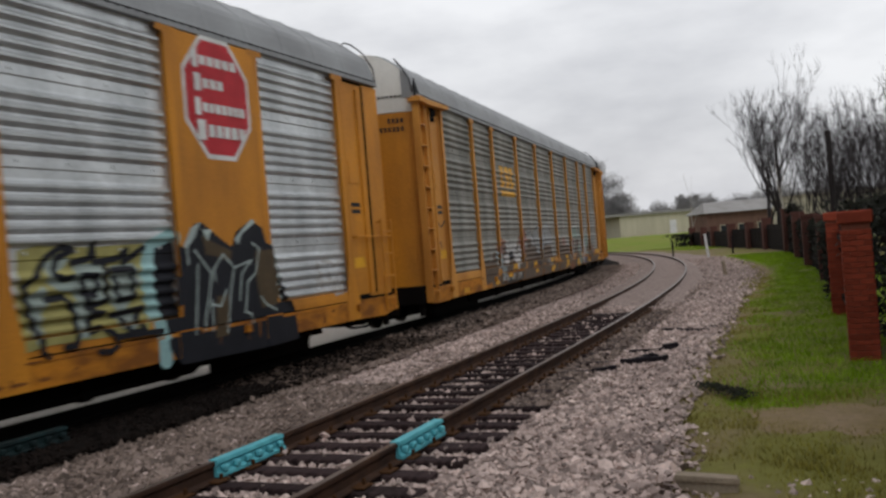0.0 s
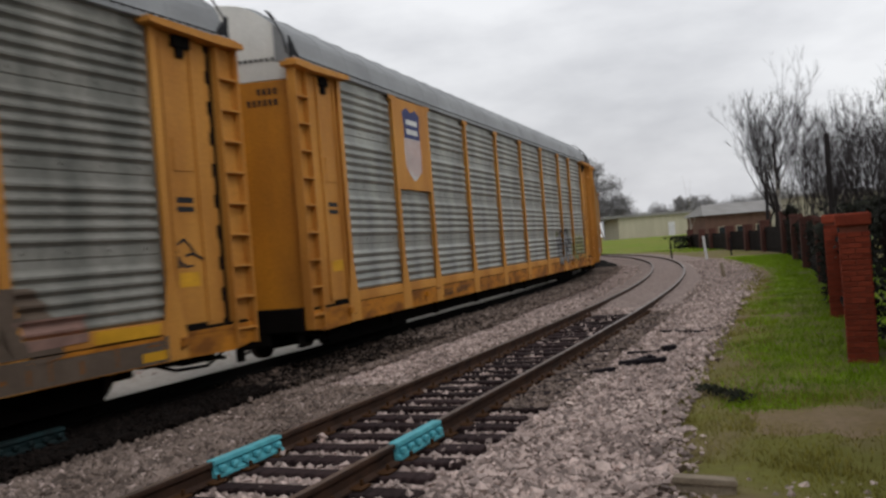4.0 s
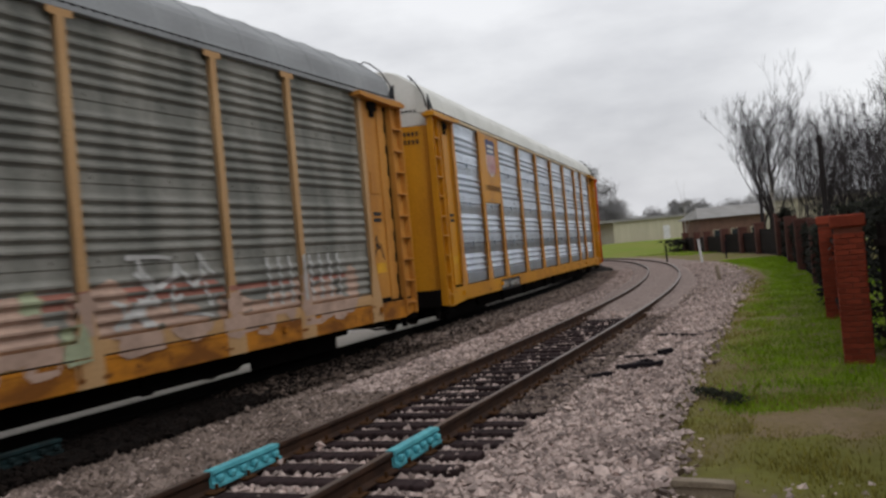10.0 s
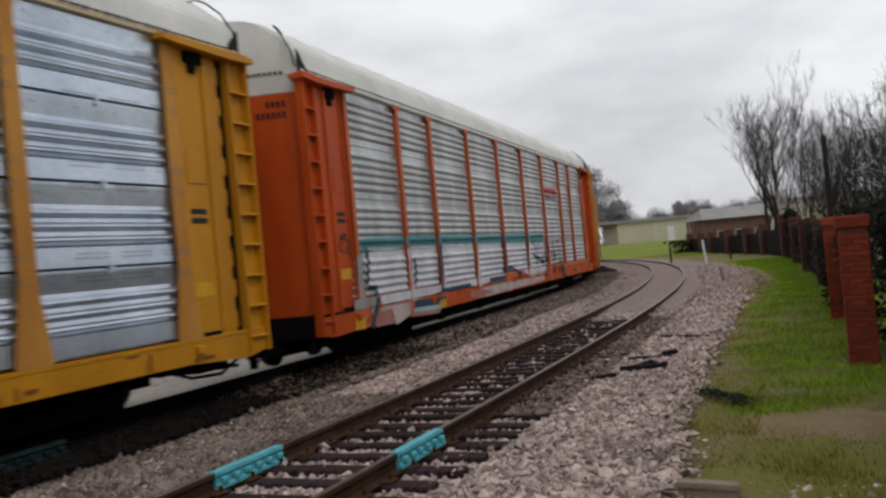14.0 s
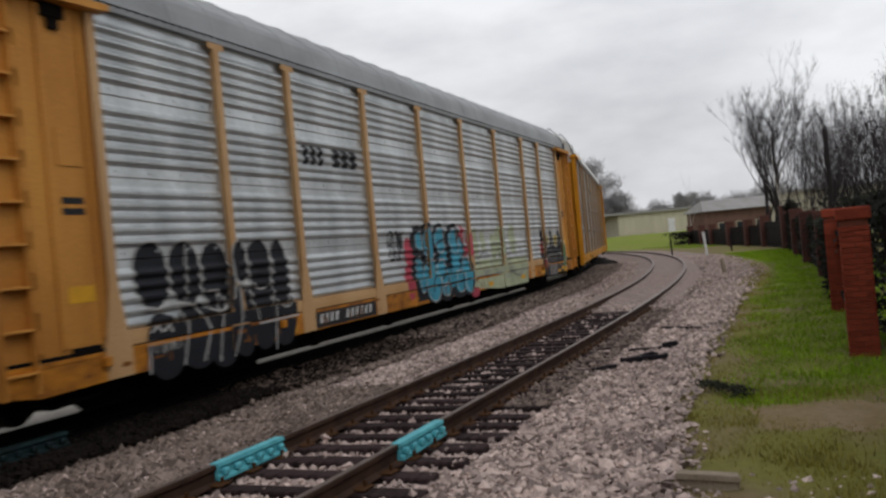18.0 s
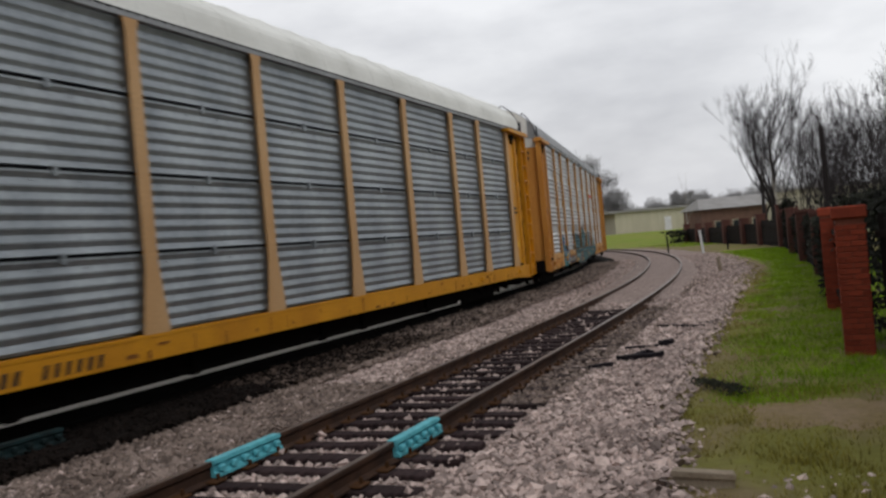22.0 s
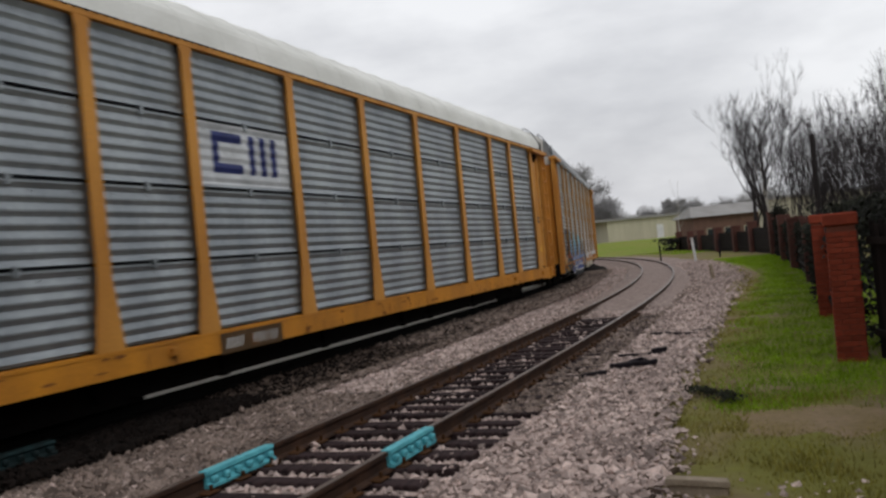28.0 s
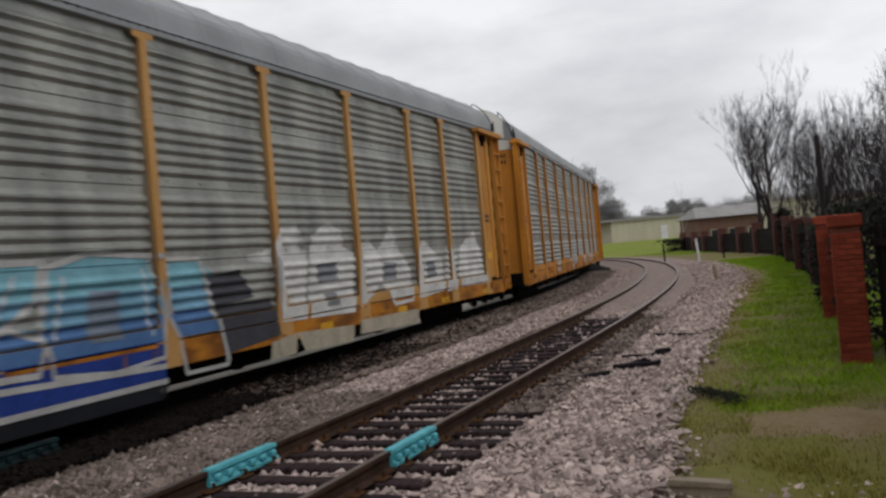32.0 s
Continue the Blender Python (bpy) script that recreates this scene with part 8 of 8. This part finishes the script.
scatter_stones("loose_stones", np.concatenate([stone_spots(27000, 5, 30, -2.8, -1.3, 0.0, 1), stone_spots(30000, 5, 30, -1.3, 1.7, -0.05, 2, True), stone_spots(36000, 4.5, 30, 1.55, 3.7, 0.0, 3, edge=0.14),
    stone_spots(350, 4.5, 9.3, 3.4, 5.0, -0.05, 15, power=1.0), stone_spots(9000, 24, 60, -3.0, 3.9, 0.02, 5, False, 1.2, edge=0.2)]), 0.034, STONE, "loose pinkish grey crushed stones", 11)
scatter_stones("near_stones", np.concatenate([stone_spots(5000, -12, 5, -2.8, -1.3, 0.0, 31, False, 1.0), stone_spots(5000, -12, 5, -1.3, 1.7, -0.05, 32, True, 1.0), stone_spots(6000, -12, 5, 1.55, 3.4, 0.0, 33, False, 1.0)]), 0.034, STONE, "loose pinkish grey crushed stones", 34)
scatter_stones("brown_stones", stone_spots(9000, 13, 50, -4.25, -2.75, 0.12, 35, False, 1.0), 0.036, STONE_BROWN, "brown-stained crushed stones on the ballast shoulder", 36)
scatter_stones("oily_stones", stone_spots(13000, 4, 24, -4.2, -2.8, 0.115, 6, False, 1.2), 0.03, STONE_DARK, "oily crushed stones beside the train, blackened for its shade", 12)
scatter_stones("dusty_stones", np.concatenate([stone_spots(30000, 2, 13.5, -2.95, -1.15, 0.02, 41, False, 1.1), stone_spots(7000, 19, 55, -4.2, -2.5, 0.14, 42, False, 1.0), stone_spots(2500, 12, 24, -3.1, -2.5, 0.07, 46, False, 1.0), stone_spots(5000, 12, 34, 0.9, 1.9, -0.01, 43, False, 1.3), stone_spots(5000, 3, 30, -1.9, -0.85, 0.0, 44, True, 1.3)]), 0.036, STONE_DUSTY_DIM, "dusty brown crushed stones near the rails, darkened for near-left dimness", 45)
scatter_stones("far_stones", stone_spots(5000, 5, 40, -11, -7.2, 0.0, 8), 0.04, STONE, "pale crushed stones beyond the train", 13)


def grass(name, n, area, h, material, label, seed, keep):
    rng = random.Random(seed)
    verts, faces = [], []
    made = 0
    while made < n:
        s = area[0] + (area[1] - area[0]) * rng.random() ** 1.5
        lat = rng.uniform(area[2], area[3])
        if rng.random() > keep(s, lat):
            made += 0.2
            continue
        x, y, _ = along(s, lat)
        x, y = float(x), float(y)
        g = 1.0 + max(s - 15, 0) * 0.035
        hh = h * rng.uniform(0.5, 1.25) * (1 + 0.5 * noise.noise((x * 0.9, y * 0.9, 5)))
        a = rng.uniform(0, 6.28)
        w = 0.006 * g * rng.uniform(0.7, 1.5)
        dx, dy = math.cos(a) * w, math.sin(a) * w
        lx, ly = rng.gauss(0, 0.4) * hh, rng.gauss(0, 0.4) * hh
        q = len(verts)
        verts += [(x - dx, y - dy, -0.06), (x + dx, y + dy, -0.06), (x + lx, y + ly, -0.04 + hh)]
        faces.append((q, q + 1, q + 2))
        made += 1
    return tagged(piece(name, mesh_of(name, verts, faces), material), label, "grass", kind="stuff")


def lush(s, lat):
    edge = verge(s) + 0.32 + 0.35 * noise.noise((s * 0.5, 3, 3)) + 0.3 * noise.noise((s * 1.7, lat, 3)) + max(0, 13.0 - s) * 0.2
    v = (lat - edge) / 0.5
    return min(max(v, 0), 1) * min(max((s - 12.0 + 1.3 * noise.noise((s * 0.7, lat * 1.3, 2)) + 0.7 * noise.noise((s * 2, lat * 3.1, 2))) / 1.2, 0.03), 1)


def sparse(s, lat):
    v = 0.30 + 0.9 * noise.noise((s * 0.9, lat * 0.9, 8))
    bare = math.hypot((s - 11.8) / 0.8, (lat - 4.7) / 1.0) < 0.8 + 0.35 * noise.noise((s * 2, lat * 2, 1))
    return (0.12 if bare else min(max(v, 0.04), 0.7)) * min(max((lat - 2.9) / 0.7, 0.05), 1)


grass("grass", 125000, (11.8, 62, 2.7, 9.0), 0.06, GRASS, "bright green spring grass along the fence", 21, lush)
grass("scrub", 14000, (11, 45, 2.6, 3.9), 0.05, GRASS_DRY, "thin brown scrub between gravel and grass", 24, lambda s, lat: 0.35 + 0.6 * noise.noise((s * 1.1, lat * 2, 4)))
grass("sparse_grass", 70000, (5.5, 13.2, 3.1, 8.5), 0.035, GRASS_DRY, "sparse olive grass on packed soil", 22, sparse)
grass("far_grass", 9000, (84, 100, 6, 24), 0.10, GRASS, "green grass bank beyond the bend", 23, lambda s, lat: 1.0)


# ---- rail joints and fastenings ----
def joint_bar(s0, s1, lat, top, material, label):
    length = s1 - s0
    ob = tagged(new("joint_bar"), label, "rail joint", "joint bars")
    x, y, h = along((s0 + s1) / 2, lat)
    ob.matrix_basis = pose(float(x), float(y), top, 0, 0, 90 - math.degrees(float(h)))
    L2 = length / 2
    bm = prism(bmesh.new(), [(0.040, 0.012), (-0.060, 0.012), (-0.066, -0.02), (-0.045, -0.045), (-0.045, -0.10), (-0.085, -0.125), (-0.085, -0.15), (-0.015, -0.15), (-0.013, -0.04), (0.040, 0.006)], -L2, L2)
    bmesh.ops.transform(bm, verts=bm.verts, matrix=Matrix(((0, 1, 0, 0), (1, 0, 0, 0), (0, 0, 1, 0), (0, 0, 0, 1))))
    bmesh.ops.recalc_face_normals(bm, faces=bm.faces)
    part("bar", bm, material, ob)
    for k in range(6):
        xx = -L2 + length * (k + 0.5) / 6
        part("bolt", boxed(xx - 0.035, xx + 0.035, -0.105, -0.045, -0.105, -0.045, 0.012), material, ob)


joint_bar(8.55, 9.65, -0.753, RAIL_NEAR, CYAN, "cyan-painted rail joint bar on the siding rail")
joint_bar(9.35, 10.4, 0.753, RAIL_NEAR, CYAN, "cyan-painted rail joint bar on the siding rail")
joint_bar(8.3, 9.5, -3.62, 0.28, CYAN_DARK, "dark cyan joint bar lying on the black ballast")


def tie_plates():
    me = box_mesh("tie_plate", -0.09, 0.09, -0.17, 0.17, 0.0, 0.018, 0.004)
    sp = box_mesh("spike", -0.014, 0.014, -0.014, 0.014, 0.0, 0.055, 0.003)
    for k in range(60):
        s = 3.0 + k * 0.5
        for lat in (-0.753, 0.753):
            ob = piece("tie_plate", me, SPIKE, None, frame_at(s, lat, 0.008), "rusty steel tie plate under the rail")
            tagged(ob, category="tie plate", group="tie plates")
            for dy in (-0.11, 0.11):
                piece("spike", sp, SPIKE, ob, pose(0.03, dy, 0.016))


tie_plates()


# ---- scrap by the track ----
def scrap(x, y, parts_, turn, label):
    ob = tagged(new("scrap_timber"), label, "scrap", "scrap by the track")
    ob.matrix_basis = pose(x, y, 0.0, 0, 0, turn)
    for k, (a, b, w, h, rot, tilt) in enumerate(parts_):
        bm = boxed(-w / 2, w / 2, -h / 2, h / 2, 0, h, h * 0.15)
        bmesh.ops.subdivide_edges(bm, edges=[e for e in bm.edges if e.calc_length() > w * 0.6], cuts=5)
        for v in bm.verts:
            v.co += 0.25 * h * Vector((0, noise.noise((v.co.x * 6 + k, 1, x)), noise.noise((v.co.x * 5, k, y))))
        part("chunk", bm, TAR, ob, at=pose(a, b, 0.01 * k, 0, tilt, rot))


scrap(2.35, 12.75, [(-0.15, 0.0, 0.42, 0.07, 5, 0)], 20, "black scrap of sleeper timber on the gravel")
scrap(2.95, 13.35, [(0, 0, 0.55, 0.11, 20, 0), (-0.25, -0.12, 0.4, 0.09, -30, 0), (0.2, 0.15, 0.45, 0.08, 60, 6), (0.05, -0.2, 0.5, 0.07, 5, 0)], 15, "heap of black broken sleeper scraps")
scrap(3.3, 14.4, [(0, 0, 0.75, 0.06, 0, 0), (0.35, 0.05, 0.3, 0.09, 25, 0)], 5, "black stick of scrap timber on gravel")
scrap(4.55, 16.9, [(0, 0, 1.0, 0.06, 0, 0), (-0.3, 0.03, 0.35, 0.05, 12, 0)], -40, "long thin black scrap timber on gravel")
scrap(5.15, 17.2, [(0, 0, 0.4, 0.04, 0, 0)], 10, "short black stick on gravel")
leaf_mass("weed_clump", [(3.05, 10.75), (3.2, 10.3), (3.3, 9.85)], 0.09, 0.2, 520, 0.024, WEED, "blackened weeds at the gravel's edge", 7, "weeds")

ob = tagged(new("concrete_block"), "pale hollow block half sunk in the gravel", "block")
ob.matrix_basis = pose(1.88, 6.72, -0.05, 0, 4, -18)
part("block", boxed(-0.23, 0.23, -0.07, 0.07, 0, 0.13, 0.012), CONCRETE, ob)
part("rim", boxed(-0.24, 0.24, -0.09, -0.072, 0.09, 0.14, 0.005), CONCRETE, ob, "paler chipped rim")
ob = tagged(new("stake"), "short pale stake in the verge gravel", "stake")
ob.matrix_basis = pose(11.2, 34.8, -0.05, 0, -8, 20)
part("stake", boxed(-0.07, 0.07, -0.05, 0.05, 0, 0.65, 0.015), CONCRETE, ob)
for x, y in ((16.6, 63.0), (20.6, 62.0)):
    ob = tagged(new("signal_stand"), "small dark track-side stand", "stand")
    ob.matrix_basis = pose(x, y, -0.08)
    part("stand", boxed(-0.05, 0.05, -0.05, 0.05, 0, 1.3, 0.01), TAR, ob)


def dirt_patch():
    verts, faces = [(float(along(11.7, 4.75)[0]), float(along(11.7, 4.75)[1]), 0.0)], []
    n = 40
    for ring, f in ((1, 0.55), (2, 1.0)):
        for i in range(n):
            a = 2 * math.pi * i / n
            k = f * (1 + 0.3 * noise.noise((math.cos(a) * 1.7, math.sin(a) * 1.7, 3)) + 0.2 * noise.noise((math.cos(a) * 5, math.sin(a) * 5, 8)))
            x, y, _ = along(11.6 + 0.75 * k * math.sin(a), 4.65 + 1.0 * k * math.cos(a))
            verts.append((float(x), float(y), -0.02 if ring == 1 else -0.05))
    for i in range(n):
        j = (i + 1) % n
        faces += [(0, 1 + i, 1 + j), (1 + i, 1 + n + i, 1 + n + j, 1 + j)]
    tagged(piece("dirt_patch", mesh_of("dirt_patch", verts, faces, True), DIRT), "bare brown packed dirt patch in the grass", "ground", kind="structure")


dirt_patch()


# ---- motion ----
SPEED = 8.5835
DRIFT_T = [0, 1.5, 3, 5, 8, 11, 14, 17, 19, 21, 23, 25, 27.5, 30.5, 32]
DRIFT_M = [-1.9, -1.62, -1.42, -1.26, -1.2, -1.27, -1.58, -2.2, -2.67, -3.22, -3.8, -4.38, -5.28, -6.22, -6.68]
TRX, TRY = LX - np.cos(HEAD) * SPACING, LY + np.sin(HEAD) * SPACING
TRS = np.concatenate([[0], np.cumsum(np.hypot(np.diff(TRX), np.diff(TRY)))])
TRS -= TRS[I0]


def car_centre(n, t):
    return 6.249 + n * CAR_PITCH - SPEED * t + float(np.interp(t, DRIFT_T, DRIFT_M))


def car_pose(n, t):
    s = car_centre(n, t)
    ax, ay = np.interp(s - CHORD, TRS, TRX), np.interp(s - CHORD, TRS, TRY)
    bx, by = np.interp(s + CHORD, TRS, TRX), np.interp(s + CHORD, TRS, TRY)
    return pose(float(ax + bx) / 2, float(ay + by) / 2, RAIL_TRAIN + 0.004, 0, 0, math.degrees(math.atan2(by - ay, bx - ax)))


def motions():
    ticks = [k * 0.5 for k in range(65)]
    for n, car in enumerate(CARS):
        walk(car, [(t, car_pose(n, t)) for t in ticks])
        # wheels turn while their car is near
        near = [k / 15 for k in range(481) if -25 < car_centre(n, k / 15) < 75]
        times = sorted({0.0, 32.0, *near})
        turn, rows, last = 0.0, [], None
        for t in times:
            if last is not None and t - last < 0.07:
                turn -= math.degrees((car_centre(n, last) - car_centre(n, t)) / 0.42)
            rows.append((t, turn))
            last = t
        for truck in [o for o in car.children if o.name.startswith("truck")]:
            for ws in [o for o in truck.children if o.name.startswith("wheelset")]:
                x = ws.matrix_basis.translation.x
                walk(ws, [(t, pose(x, 0, 0.42, 0, a, 0)) for t, a in rows])


motions()
